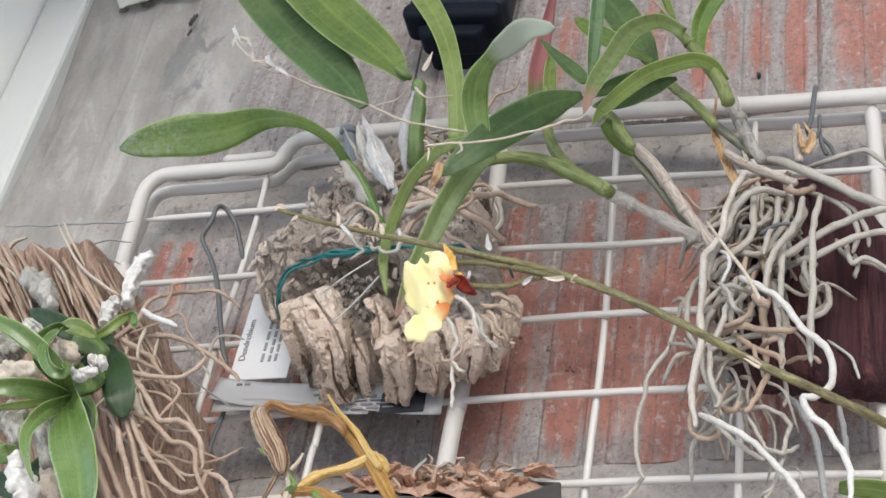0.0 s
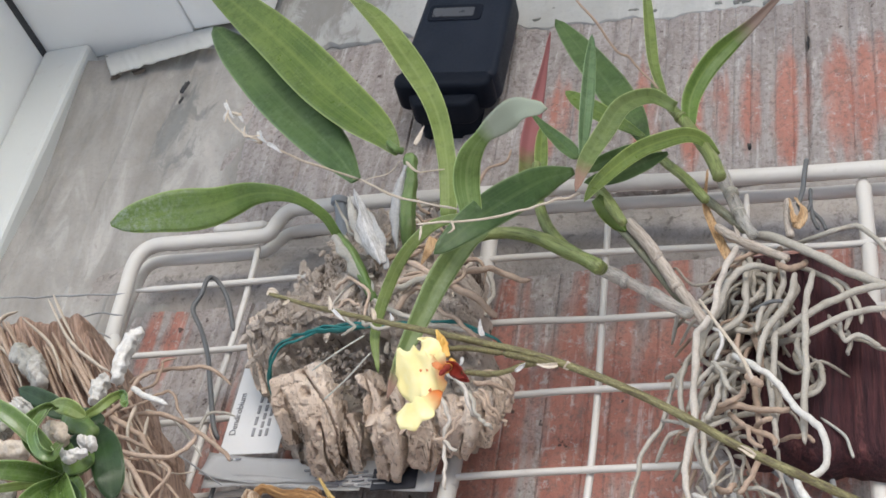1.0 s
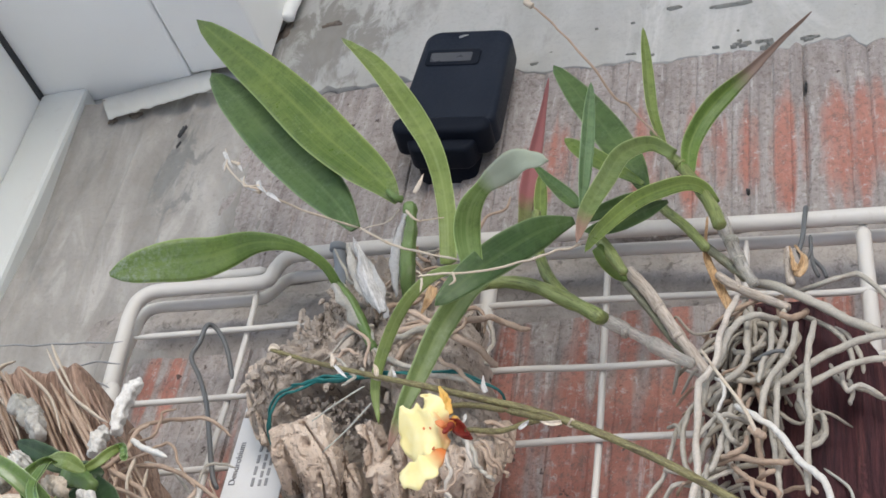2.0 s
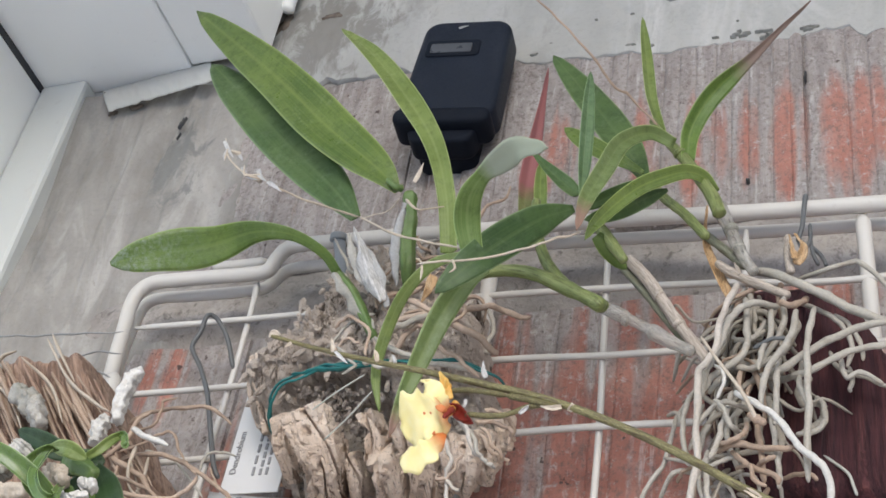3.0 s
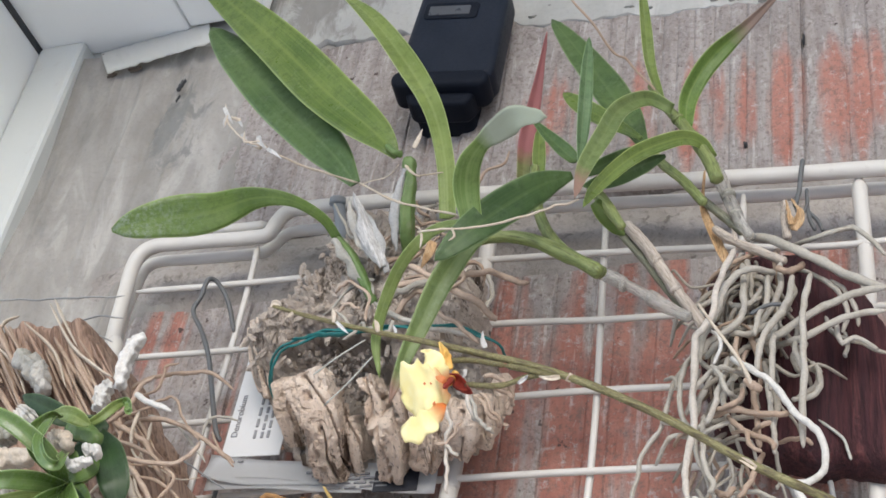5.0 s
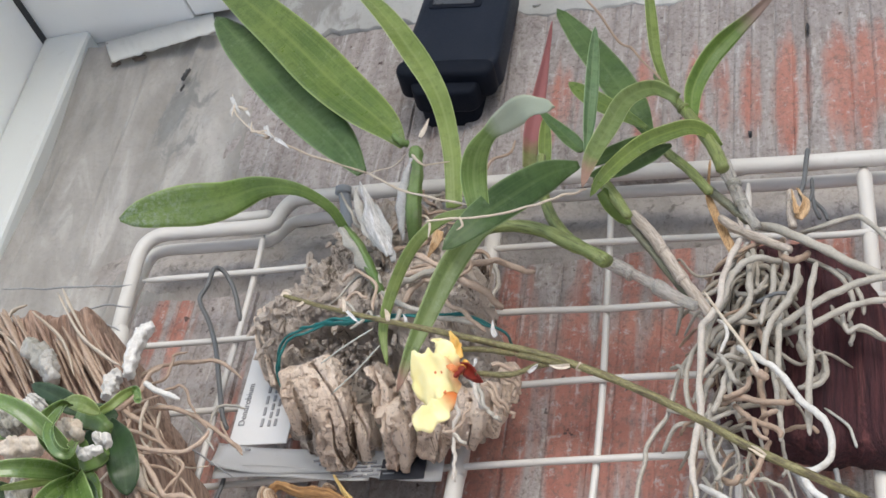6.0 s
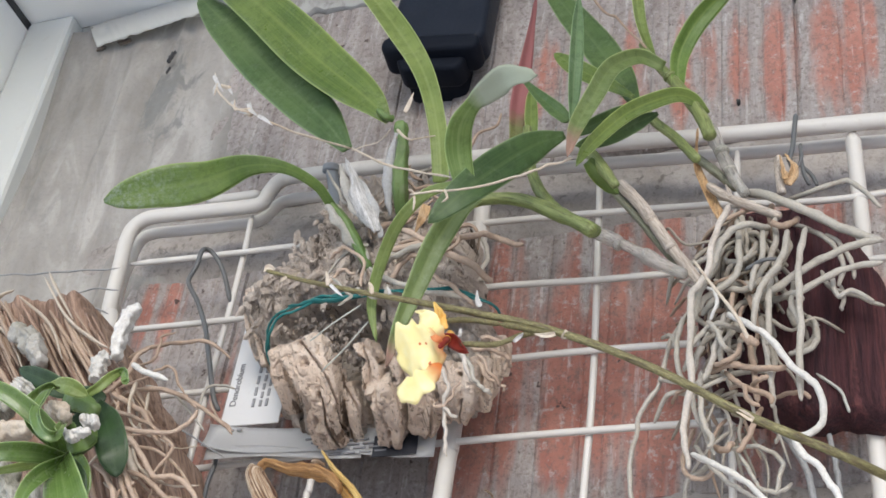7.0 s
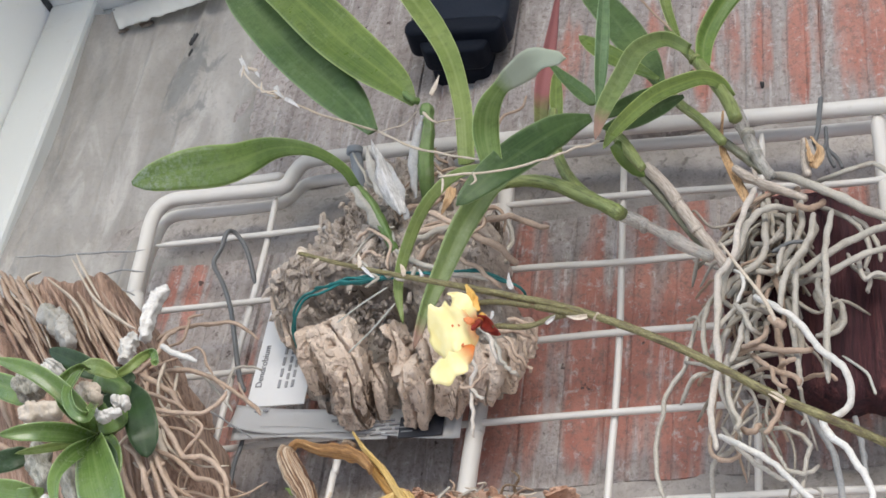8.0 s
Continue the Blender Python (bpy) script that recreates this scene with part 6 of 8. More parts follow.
add_dendrobium_cane_joint(0, (0.2410, -0.0670, 1.5890), (0.2420, -0.0670, 1.5860), 0.00319, "cane")
add_dendrobium_cane_joint(1, (0.2440, -0.0660, 1.5790), (0.2450, -0.0660, 1.5760), 0.00282, "cane")
add_dendrobium_cane_joint(2, (0.2240, -0.0770, 1.5300), (0.2230, -0.0770, 1.5320), 0.00240, "cane_beige")
add_dendrobium_cane_joint(3, (0.2160, -0.0770, 1.5460), (0.2150, -0.0770, 1.5470), 0.00250, "cane_beige")
add_dendrobium_cane_joint(4, (0.2150, -0.0790, 1.5270), (0.2130, -0.0790, 1.5280), 0.00290, "cane_film")
add_dendrobium_cane_joint(5, (0.2040, -0.0790, 1.5340), (0.2020, -0.0790, 1.5350), 0.00260, "cane_film")
add_dendrobium_cane_joint(6, (0.1970, -0.0880, 1.5340), (0.1950, -0.0880, 1.5360), 0.00260, "cane_green")
add_dendrobium_cane_joint(7, (0.2290, -0.0790, 1.6100), (0.2280, -0.0790, 1.6130), 0.00302, "cane_green")
add_dendrobium_cane_joint(8, (0.2220, -0.0790, 1.6230), (0.2210, -0.0790, 1.6250), 0.00285, "cane_green")


def add_dendrobium_dry_sheath(pts, w, m, s):
    part("dry_sheath", blade(pts, w, LANCE, 0.5, None, (0, 40), 0.0006, 0.15, 18, s), m, den, "dry papery sheath")


add_dendrobium_dry_sheath([(0.2410, -0.0600, 1.5540), (0.2370, -0.0600, 1.5640), (0.2320, -0.0600, 1.5780), (0.2290, -0.0600, 1.5890), (0.2290, -0.0600, 1.6000), (0.2300, -0.0600, 1.6100)], 0.00465, "dry_leaf", 41)
add_dendrobium_dry_sheath([(0.2660, -0.0600, 1.5710), (0.2690, -0.0600, 1.5790), (0.2660, -0.0600, 1.5880)], 0.00464, "dry_leaf", 42)
add_dendrobium_dry_sheath([(0.2660, -0.0620, 1.5720), (0.2650, -0.0620, 1.5780), (0.2640, -0.0620, 1.5860)], 0.00286, "dry_leaf", 43)
add_dendrobium_dry_sheath([(0.2460, -0.0740, 1.5560), (0.2450, -0.0740, 1.5600), (0.2440, -0.0740, 1.5630)], 0.00197, "cane_beige", 44)

part("old_spike", tube([(0.2120, -0.0780, 1.6420), (0.2000, -0.0860, 1.6570), (0.1920, -0.0900, 1.6630), (0.1810, -0.1000, 1.6790), (0.1660, -0.1060, 1.7000), (0.1540, -0.1100, 1.7130)], 0.00048, ((0, 1), (0.4, 1.2), (1, 0.9)), knobby=0.2, wander=0.001), "root_tan", den, "thin dry flower stalk")
part("old_spike", tube([(0.1560, -0.1100, 1.7100), (0.1520, -0.1110, 1.7140)], 0.0016, n=8), "straw", den)
part("old_spike", tube([(0.1990, -0.1320, 1.5330), (0.1920, -0.1360, 1.5280), (0.1840, -0.1400, 1.5220), (0.1730, -0.1460, 1.5130), (0.1570, -0.1500, 1.5100), (0.1460, -0.1520, 1.5080)], 0.00055, ((0, 1), (1, 0.7)), knobby=0.15, wander=0.0008), "straw", den, "thin cream flower stalk")
for a in ([(0.1470, -0.1510, 1.5090), (0.1460, -0.1520, 1.5100), (0.1450, -0.1530, 1.5100)], [(0.1470, -0.1510, 1.5080), (0.1480, -0.1520, 1.5040), (0.1480, -0.1520, 1.5000)], [(0.1580, -0.1500, 1.5100), (0.1600, -0.1510, 1.5050), (0.1580, -0.1510, 1.5030)]):
    part("old_spike", tube(a, 0.0005, ((0, 1), (0.6, 0.9), (1, 0.2)), n=10, knobby=0.2), "straw", den)
part("stick", tube([(0.2360, -0.0940, 1.5100), (0.2420, -0.0940, 1.4990), (0.2490, -0.0940, 1.4870), (0.2530, -0.0940, 1.4790), (0.2560, -0.0940, 1.4710)], 0.00069, ((0, 0.8), (1, 1.2)), knobby=0.06), "straw", den, "short straw-coloured stick")
part("stick", tube([(0.2530, -0.0930, 1.4750), (0.2560, -0.0930, 1.4720), (0.2590, -0.0930, 1.4700)], 0.00168, ((0, 0.6), (0.5, 1), (1, 0.7)), n=14, knobby=0.15), "root_tan", den)


def add_dendrobium_root(k, pts, r, m):
    part("root", tube(pts, r, ((0, 0.9), (0.3, 1), (0.9, 0.95), (1, 0.55)), wander=0.0006, knobby=0.10, seed=k + 60, sides=12, n=11 * (len(pts) - 1)), m, den, "thick grey-white aerial root")


add_dendrobium_root(0, [(0.2470, -0.0560, 1.5740), (0.2620, -0.0660, 1.5600), (0.2750, -0.0660, 1.5500), (0.2870, -0.0660, 1.5400), (0.3020, -0.0660, 1.5310)], 0.00190, "root")
add_dendrobium_root(1, [(0.2640, -0.0500, 1.5710), (0.2770, -0.0600, 1.5660), (0.2880, -0.0600, 1.5690), (0.2930, -0.0600, 1.5660), (0.3020, -0.0600, 1.5530)], 0.00107, "root")
add_dendrobium_root(2, [(0.2740, -0.0700, 1.5390), (0.2730, -0.0800, 1.5200), (0.2720, -0.0800, 1.5100), (0.2720, -0.0800, 1.4990), (0.2720, -0.0800, 1.4840), (0.2710, -0.0800, 1.4690), (0.2710, -0.0800, 1.4540)], 0.00128, "root")
add_dendrobium_root(3, [(0.2490, -0.0620, 1.5130), (0.2610, -0.0720, 1.5090), (0.2710, -0.0720, 1.5160), (0.2820, -0.0720, 1.5220), (0.2920, -0.0720, 1.5260), (0.3020, -0.0720, 1.5270)], 0.00152, "root")
add_dendrobium_root(4, [(0.2570, -0.0600, 1.5130), (0.2690, -0.0700, 1.5080), (0.2790, -0.0700, 1.5130), (0.2890, -0.0700, 1.5170), (0.3010, -0.0700, 1.5180)], 0.00131, "root")
add_dendrobium_root(5, [(0.2450, -0.0720, 1.5530), (0.2430, -0.0820, 1.5340), (0.2400, -0.0820, 1.5230), (0.2390, -0.0820, 1.5150), (0.2360, -0.0820, 1.5080), (0.2330, -0.0820, 1.5030), (0.2330, -0.0820, 1.4930), (0.2330, -0.0820, 1.4760), (0.2330, -0.0820, 1.4610), (0.2310, -0.0820, 1.4490), (0.2310, -0.0820, 1.4400), (0.2330, -0.0820, 1.4290)], 0.00134, "root_pale")
add_dendrobium_root(6, [(0.2600, -0.0660, 1.5440), (0.2530, -0.0760, 1.5390), (0.2470, -0.0760, 1.5370), (0.2420, -0.0760, 1.5310), (0.2400, -0.0760, 1.5220), (0.2370, -0.0760, 1.5150), (0.2340, -0.0760, 1.5070), (0.2330, -0.0760, 1.4960)], 0.00148, "root")
add_dendrobium_root(7, [(0.2570, -0.0660, 1.5460), (0.2580, -0.0760, 1.5230), (0.2550, -0.0760, 1.5150), (0.2540, -0.0760, 1.5070)], 0.00113, "root")
add_dendrobium_root(8, [(0.2470, -0.0630, 1.5530), (0.2490, -0.0730, 1.5300), (0.2490, -0.0730, 1.5210), (0.2470, -0.0730, 1.5160), (0.2420, -0.0730, 1.5120), (0.2360, -0.0730, 1.5080), (0.2330, -0.0730, 1.5010)], 0.00136, "root")
add_dendrobium_root(9, [(0.2670, -0.0680, 1.5400), (0.2670, -0.0780, 1.5230), (0.2640, -0.0780, 1.5150), (0.2590, -0.0780, 1.5080), (0.2560, -0.0780, 1.5000), (0.2550, -0.0780, 1.4890)], 0.00132, "root")
add_dendrobium_root(10, [(0.2700, -0.0600, 1.5520), (0.2670, -0.0700, 1.5410), (0.2610, -0.0700, 1.5430)], 0.00136, "root_tan")
add_dendrobium_root(11, [(0.2660, -0.0500, 1.5590), (0.2780, -0.0600, 1.5430), (0.2840, -0.0600, 1.5350), (0.2860, -0.0600, 1.5250), (0.2840, -0.0600, 1.5170)], 0.00103, "root")
add_dendrobium_root(12, [(0.2770, -0.0480, 1.5340), (0.2810, -0.0580, 1.5180), (0.2880, -0.0580, 1.5140), (0.3000, -0.0580, 1.5070)], 0.00091, "root")
add_dendrobium_root(13, [(0.2830, -0.0450, 1.5290), (0.2850, -0.0550, 1.5140), (0.2840, -0.0550, 1.5090)], 0.00092, "root")
add_dendrobium_root(14, [(0.2450, -0.0750, 1.4980), (0.2540, -0.0850, 1.4850), (0.2600, -0.0850, 1.4800), (0.2650, -0.0850, 1.4720), (0.2690, -0.0850, 1.4650), (0.2740, -0.0850, 1.4600), (0.2770, -0.0850, 1.4550), (0.2790, -0.0850, 1.4480), (0.2780, -0.0850, 1.4410), (0.2730, -0.0850, 1.4370), (0.2690, -0.0850, 1.4360), (0.2720, -0.0850, 1.4290), (0.2760, -0.0850, 1.4250), (0.2790, -0.0850, 1.4190), (0.2820, -0.0850, 1.4140), (0.2840, -0.0850, 1.4060), (0.2830, -0.0850, 1.3960)], 0.00127, "root_white")
add_dendrobium_root(15, [(0.2310, -0.0700, 1.4420), (0.2400, -0.0800, 1.4320), (0.2460, -0.0800, 1.4280), (0.2520, -0.0800, 1.4230), (0.2570, -0.0800, 1.4170), (0.2630, -0.0800, 1.4100), (0.2670, -0.0800, 1.4040), (0.2690, -0.0800, 1.3980)], 0.00119, "root_white")
add_dendrobium_root(16, [(0.2310, -0.0640, 1.4490), (0.2380, -0.0740, 1.4360), (0.2430, -0.0740, 1.4290), (0.2490, -0.0740, 1.4240), (0.2550, -0.0740, 1.4200)], 0.00085, "root")
add_dendrobium_root(17, [(0.2440, -0.0640, 1.4470), (0.2520, -0.0740, 1.4410), (0.2580, -0.0740, 1.4390), (0.2630, -0.0740, 1.4340), (0.2620, -0.0740, 1.4280), (0.2610, -0.0740, 1.4220), (0.2600, -0.0740, 1.4160), (0.2570, -0.0740, 1.4080), (0.2550, -0.0740, 1.4040)], 0.00084, "root")
add_dendrobium_root(18, [(0.2650, -0.0660, 1.4300), (0.2640, -0.0760, 1.4220), (0.2610, -0.0760, 1.4210), (0.2560, -0.0760, 1.4230), (0.2540, -0.0760, 1.4260), (0.2520, -0.0760, 1.4310), (0.2480, -0.0760, 1.4380)], 0.00074, "root")
add_dendrobium_root(19, [(0.2340, -0.0400, 1.5330), (0.2250, -0.0500, 1.5170), (0.2180, -0.0500, 1.5070), (0.2160, -0.0500, 1.4960), (0.2130, -0.0500, 1.4850), (0.2070, -0.0500, 1.4750), (0.2060, -0.0500, 1.4680), (0.2040, -0.0500, 1.4550), (0.2040, -0.0500, 1.4430), (0.2060, -0.0500, 1.4330), (0.2080, -0.0500, 1.4290)], 0.00097, "root")
add_dendrobium_root(20, [(0.2050, -0.0400, 1.4360), (0.2040, -0.0500, 1.4240), (0.1990, -0.0500, 1.4190)], 0.00082, "root")
add_dendrobium_root(21, [(0.2290, -0.0640, 1.5110), (0.2270, -0.0740, 1.4950), (0.2260, -0.0740, 1.4850), (0.2270, -0.0740, 1.4750), (0.2310, -0.0740, 1.4670), (0.2330, -0.0740, 1.4570), (0.2370, -0.0740, 1.4470), (0.2400, -0.0740, 1.4380)], 0.00101, "root")
add_dendrobium_root(22, [(0.2230, -0.0620, 1.4810), (0.2280, -0.0720, 1.4700), (0.2330, -0.0720, 1.4700), (0.2350, -0.0720, 1.4750)], 0.00081, "root")
add_dendrobium_root(23, [(0.2210, -0.0580, 1.4720), (0.2250, -0.0680, 1.4690), (0.2290, -0.0680, 1.4720)], 0.00072, "root_tan")
add_dendrobium_root(24, [(0.2340, -0.0680, 1.4780), (0.2360, -0.0780, 1.4590), (0.2370, -0.0780, 1.4490), (0.2400, -0.0780, 1.4420), (0.2380, -0.0780, 1.4390)], 0.00108, "root")
add_dendrobium_root(25, [(0.2370, -0.0660, 1.4470), (0.2440, -0.0760, 1.4390), (0.2470, -0.0760, 1.4420)], 0.00115, "root_tan")
add_dendrobium_root(26, [(0.2370, -0.0720, 1.4750), (0.2470, -0.0820, 1.4700), (0.2550, -0.0820, 1.4680), (0.2630, -0.0820, 1.4670), (0.2670, -0.0820, 1.4670)], 0.00117, "root_tan")
add_dendrobium_root(27, [(0.2380, -0.0740, 1.4760), (0.2450, -0.0840, 1.4700), (0.2500, -0.0840, 1.4730), (0.2510, -0.0840, 1.4780)], 0.00098, "root_tan")
add_dendrobium_root(28, [(0.2440, -0.0740, 1.4730), (0.2490, -0.0840, 1.4620), (0.2540, -0.0840, 1.4580), (0.2600, -0.0840, 1.4550), (0.2620, -0.0840, 1.4510)], 0.00105, "root_tan")
add_dendrobium_root(29, [(0.2530, -0.0760, 1.4640), (0.2580, -0.0860, 1.4600), (0.2610, -0.0860, 1.4610)], 0.00095, "root_tan")
add_dendrobium_root(30, [(0.2570, -0.0680, 1.4920), (0.2600, -0.0780, 1.4710), (0.2610, -0.0780, 1.4610), (0.2610, -0.0780, 1.4530)], 0.00105, "root")
add_dendrobium_root(31, [(0.2520, -0.0680, 1.4880), (0.2550, -0.0780, 1.4690), (0.2560, -0.0780, 1.4560)], 0.00117, "root_tan")
add_dendrobium_root(32, [(0.2580, -0.0500, 1.4760), (0.2670, -0.0600, 1.4710), (0.2720, -0.0600, 1.4680)], 0.00089, "root_tan")
add_dendrobium_root(33, [(0.2430, -0.0700, 1.5020), (0.2420, -0.0800, 1.4820), (0.2400, -0.0800, 1.4740), (0.2370, -0.0800, 1.4660)], 0.00120, "root")
add_dendrobium_root(34, [(0.2500, -0.0700, 1.4930), (0.2440, -0.0800, 1.4900), (0.2380, -0.0800, 1.4880), (0.2330, -0.0800, 1.4820), (0.2320, -0.0800, 1.4760)], 0.00102, "root")
add_dendrobium_root(35, [(0.2300, -0.0600, 1.5050), (0.2300, -0.0700, 1.4850), (0.2280, -0.0700, 1.4770)], 0.00093, "root")
add_dendrobium_root(36, [(0.2720, -0.0600, 1.5040), (0.2760, -0.0700, 1.4930), (0.2760, -0.0700, 1.4860), (0.2730, -0.0700, 1.4820), (0.2660, -0.0700, 1.4810)], 0.00108, "root")
add_dendrobium_root(37, [(0.2680, -0.0620, 1.5200), (0.2680, -0.0720, 1.5010), (0.2710, -0.0720, 1.4920)], 0.00101, "root")
add_dendrobium_root(38, [(0.2560, -0.0700, 1.4590), (0.2550, -0.0800, 1.4460), (0.2520, -0.0800, 1.4400), (0.2490, -0.0800, 1.4350)], 0.00104, "root_tan")
add_dendrobium_root(39, [(0.2300, -0.0600, 1.4590), (0.2280, -0.0700, 1.4410), (0.2290, -0.0700, 1.4350), (0.2320, -0.0700, 1.4320), (0.2380, -0.0700, 1.4330), (0.2400, -0.0700, 1.4370)], 0.00088, "root_tan")
add_dendrobium_root(40, [(0.2510, -0.0320, 1.4770), (0.2610, -0.0420, 1.4620), (0.2670, -0.0420, 1.4490), (0.2690, -0.0420, 1.4370), (0.2710, -0.0420, 1.4200)], 0.00128, "root_slate")
add_dendrobium_root(41, [(0.2730, -0.0320, 1.4750), (0.2770, -0.0420, 1.4540), (0.2780, -0.0420, 1.4440), (0.2780, -0.0420, 1.4350)], 0.00106, "root_slate")
add_dendrobium_root(42, [(0.2620, -0.0640, 1.4230), (0.2660, -0.0740, 1.4150), (0.2670, -0.0740, 1.4110)], 0.00046, "root")
add_dendrobium_root(43, [(0.2520, -0.0640, 1.4100), (0.2550, -0.0740, 1.4070), (0.2580, -0.0740, 1.4090)], 0.00064, "root")
add_dendrobium_root(44, [(0.2380, -0.0600, 1.5250), (0.2450, -0.0700, 1.5130), (0.2520, -0.0700, 1.5130), (0.2580, -0.0700, 1.5170)], 0.00125, "root")
add_dendrobium_root(45, [(0.2390, -0.0560, 1.5390), (0.2470, -0.0660, 1.5290), (0.2510, -0.0660, 1.5310), (0.2550, -0.0660, 1.5380)], 0.00118, "root")
add_dendrobium_root(46, [(0.2340, -0.0700, 1.5170), (0.2410, -0.0800, 1.5050), (0.2420, -0.0800, 1.4990), (0.2390, -0.0800, 1.4920)], 0.00072, "root_white")
add_dendrobium_root(47, [(0.2610, -0.0640, 1.5240), (0.2600, -0.0740, 1.5050), (0.2600, -0.0740, 1.4950), (0.2590, -0.0740, 1.4830)], 0.00120, "root")
add_dendrobium_root(48, [(0.2460, -0.0680, 1.5140), (0.2470, -0.0780, 1.4980), (0.2510, -0.0780, 1.4910)], 0.00102, "root_tan")
add_dendrobium_root(49, [(0.2260, -0.0460, 1.5570), (0.2330, -0.0560, 1.5430), (0.2360, -0.0560, 1.5400)], 0.00089, "root_tan")
add_dendrobium_root(50, [(0.2140, -0.0400, 1.5460), (0.2240, -0.0500, 1.5340), (0.2290, -0.0500, 1.5300)], 0.00068, "root")
add_dendrobium_root(51, [(0.2150, -0.0400, 1.5260), (0.2230, -0.0500, 1.5260), (0.2270, -0.0500, 1.5280)], 0.00067, "root_tan")
add_dendrobium_root(52, [(0.2140, -0.0500, 1.5080), (0.2200, -0.0600, 1.5020), (0.2220, -0.0600, 1.4970)], 0.00086, "root")
add_dendrobium_root(53, [(0.2490, -0.0740, 1.4800), (0.2460, -0.0840, 1.4760), (0.2430, -0.0840, 1.4840), (0.2390, -0.0840, 1.4890)], 0.00100, "root")
add_dendrobium_root(54, [(0.2460, -0.0760, 1.4640), (0.2520, -0.0860, 1.4580), (0.2540, -0.0860, 1.4520), (0.2580, -0.0860, 1.4490)], 0.00085, "root_tan")
add_dendrobium_root(55, [(0.2300, -0.0660, 1.4680), (0.2360, -0.0760, 1.4650), (0.2420, -0.0760, 1.4680), (0.2460, -0.0760, 1.4690)], 0.00089, "root")
add_dendrobium_root(56, [(0.2570, -0.0500, 1.4730), (0.2600, -0.0600, 1.4550), (0.2590, -0.0600, 1.4500)], 0.00078, "root")
add_dendrobium_root(70, [(0.2460, -0.0600, 1.5600), (0.2400, -0.0600, 1.5510), (0.2370, -0.0600, 1.5440), (0.2350, -0.0600, 1.5340)], 0.00104, "root")
add_dendrobium_root(71, [(0.2490, -0.0620, 1.5510), (0.2420, -0.0620, 1.5460), (0.2390, -0.0620, 1.5380), (0.2380, -0.0620, 1.5300), (0.2310, -0.0620, 1.5210), (0.2290, -0.0620, 1.5120), (0.2320, -0.0620, 1.5060), (0.2370, -0.0620, 1.5010), (0.2410, -0.0620, 1.4890)], 0.00112, "root_dust")
add_dendrobium_root(72, [(0.2490, -0.0640, 1.5540), (0.2480, -0.0640, 1.5440), (0.2480, -0.0640, 1.5340), (0.2460, -0.0640, 1.5250)], 0.00138, "root_dust")
add_dendrobium_root(73, [(0.2620, -0.0660, 1.5490), (0.2620, -0.0660, 1.5380), (0.2590, -0.0660, 1.5280), (0.2540, -0.0660, 1.5190)], 0.00127, "root")
add_dendrobium_root(74, [(0.2580, -0.0600, 1.5510), (0.2560, -0.0600, 1.5440), (0.2530, -0.0600, 1.5370), (0.2510, -0.0600, 1.5330)], 0.00111, "root_dust")
add_dendrobium_root(75, [(0.2660, -0.0620, 1.5450), (0.2660, -0.0620, 1.5350), (0.2610, -0.0620, 1.5250), (0.2570, -0.0620, 1.5160), (0.2570, -0.0620, 1.5080)], 0.00126, "root_dust")
add_dendrobium_root(76, [(0.2520, -0.0640, 1.5190), (0.2450, -0.0640, 1.5200), (0.2390, -0.0640, 1.5150), (0.2330, -0.0640, 1.5070)], 0.00137, "root")
add_dendrobium_root(77, [(0.2500, -0.0660, 1.5370), (0.2520, -0.0660, 1.5320), (0.2550, -0.0660, 1.5330)], 0.00092, "root_dust")
add_dendrobium_root(78, [(0.2530, -0.0600, 1.5530), (0.2500, -0.0600, 1.5470), (0.2500, -0.0600, 1.5420)], 0.00103, "root_dust")
add_dendrobium_root(79, [(0.2420, -0.0620, 1.5350), (0.2450, -0.0620, 1.5290), (0.2430, -0.0620, 1.5230), (0.2370, -0.0620, 1.5250)], 0.00092, "root")
add_dendrobium_root(80, [(0.2590, -0.0640, 1.5120), (0.2500, -0.0640, 1.5110), (0.2460, -0.0640, 1.5080), (0.2420, -0.0640, 1.5000)], 0.00117, "root_dust")
add_dendrobium_root(81, [(0.2560, -0.0660, 1.5020), (0.2570, -0.0660, 1.4920), (0.2600, -0.0660, 1.4830), (0.2590, -0.0660, 1.4720)], 0.00128, "root_dust")
add_dendrobium_root(82, [(0.2800, -0.0600, 1.5430), (0.2850, -0.0600, 1.5380), (0.2890, -0.0600, 1.5290), (0.2900, -0.0600, 1.5190)], 0.00097, "root")
add_dendrobium_root(83, [(0.2710, -0.0620, 1.5120), (0.2660, -0.0620, 1.5060), (0.2690, -0.0620, 1.4990), (0.2730, -0.0620, 1.5000), (0.2750, -0.0620, 1.4950), (0.2720, -0.0620, 1.4900), (0.2650, -0.0620, 1.4860)], 0.00130, "root_dust")
add_dendrobium_root(84, [(0.2470, -0.0640, 1.4940), (0.2460, -0.0640, 1.4860), (0.2370, -0.0640, 1.4820), (0.2370, -0.0640, 1.4780), (0.2520, -0.0640, 1.4790), (0.2600, -0.0640, 1.4760)], 0.00105, "root_dust")
add_dendrobium_root(85, [(0.2360, -0.0660, 1.4970), (0.2320, -0.0660, 1.4860), (0.2290, -0.0660, 1.4760)], 0.00106, "root")
add_dendrobium_root(86, [(0.2440, -0.0600, 1.5020), (0.2420, -0.0600, 1.4940), (0.2470, -0.0600, 1.4950), (0.2480, -0.0600, 1.5000)], 0.00089, "root_dust")
add_dendrobium_root(87, [(0.2510, -0.0620, 1.4950), (0.2520, -0.0620, 1.4830)], 0.00148, "root_dust")
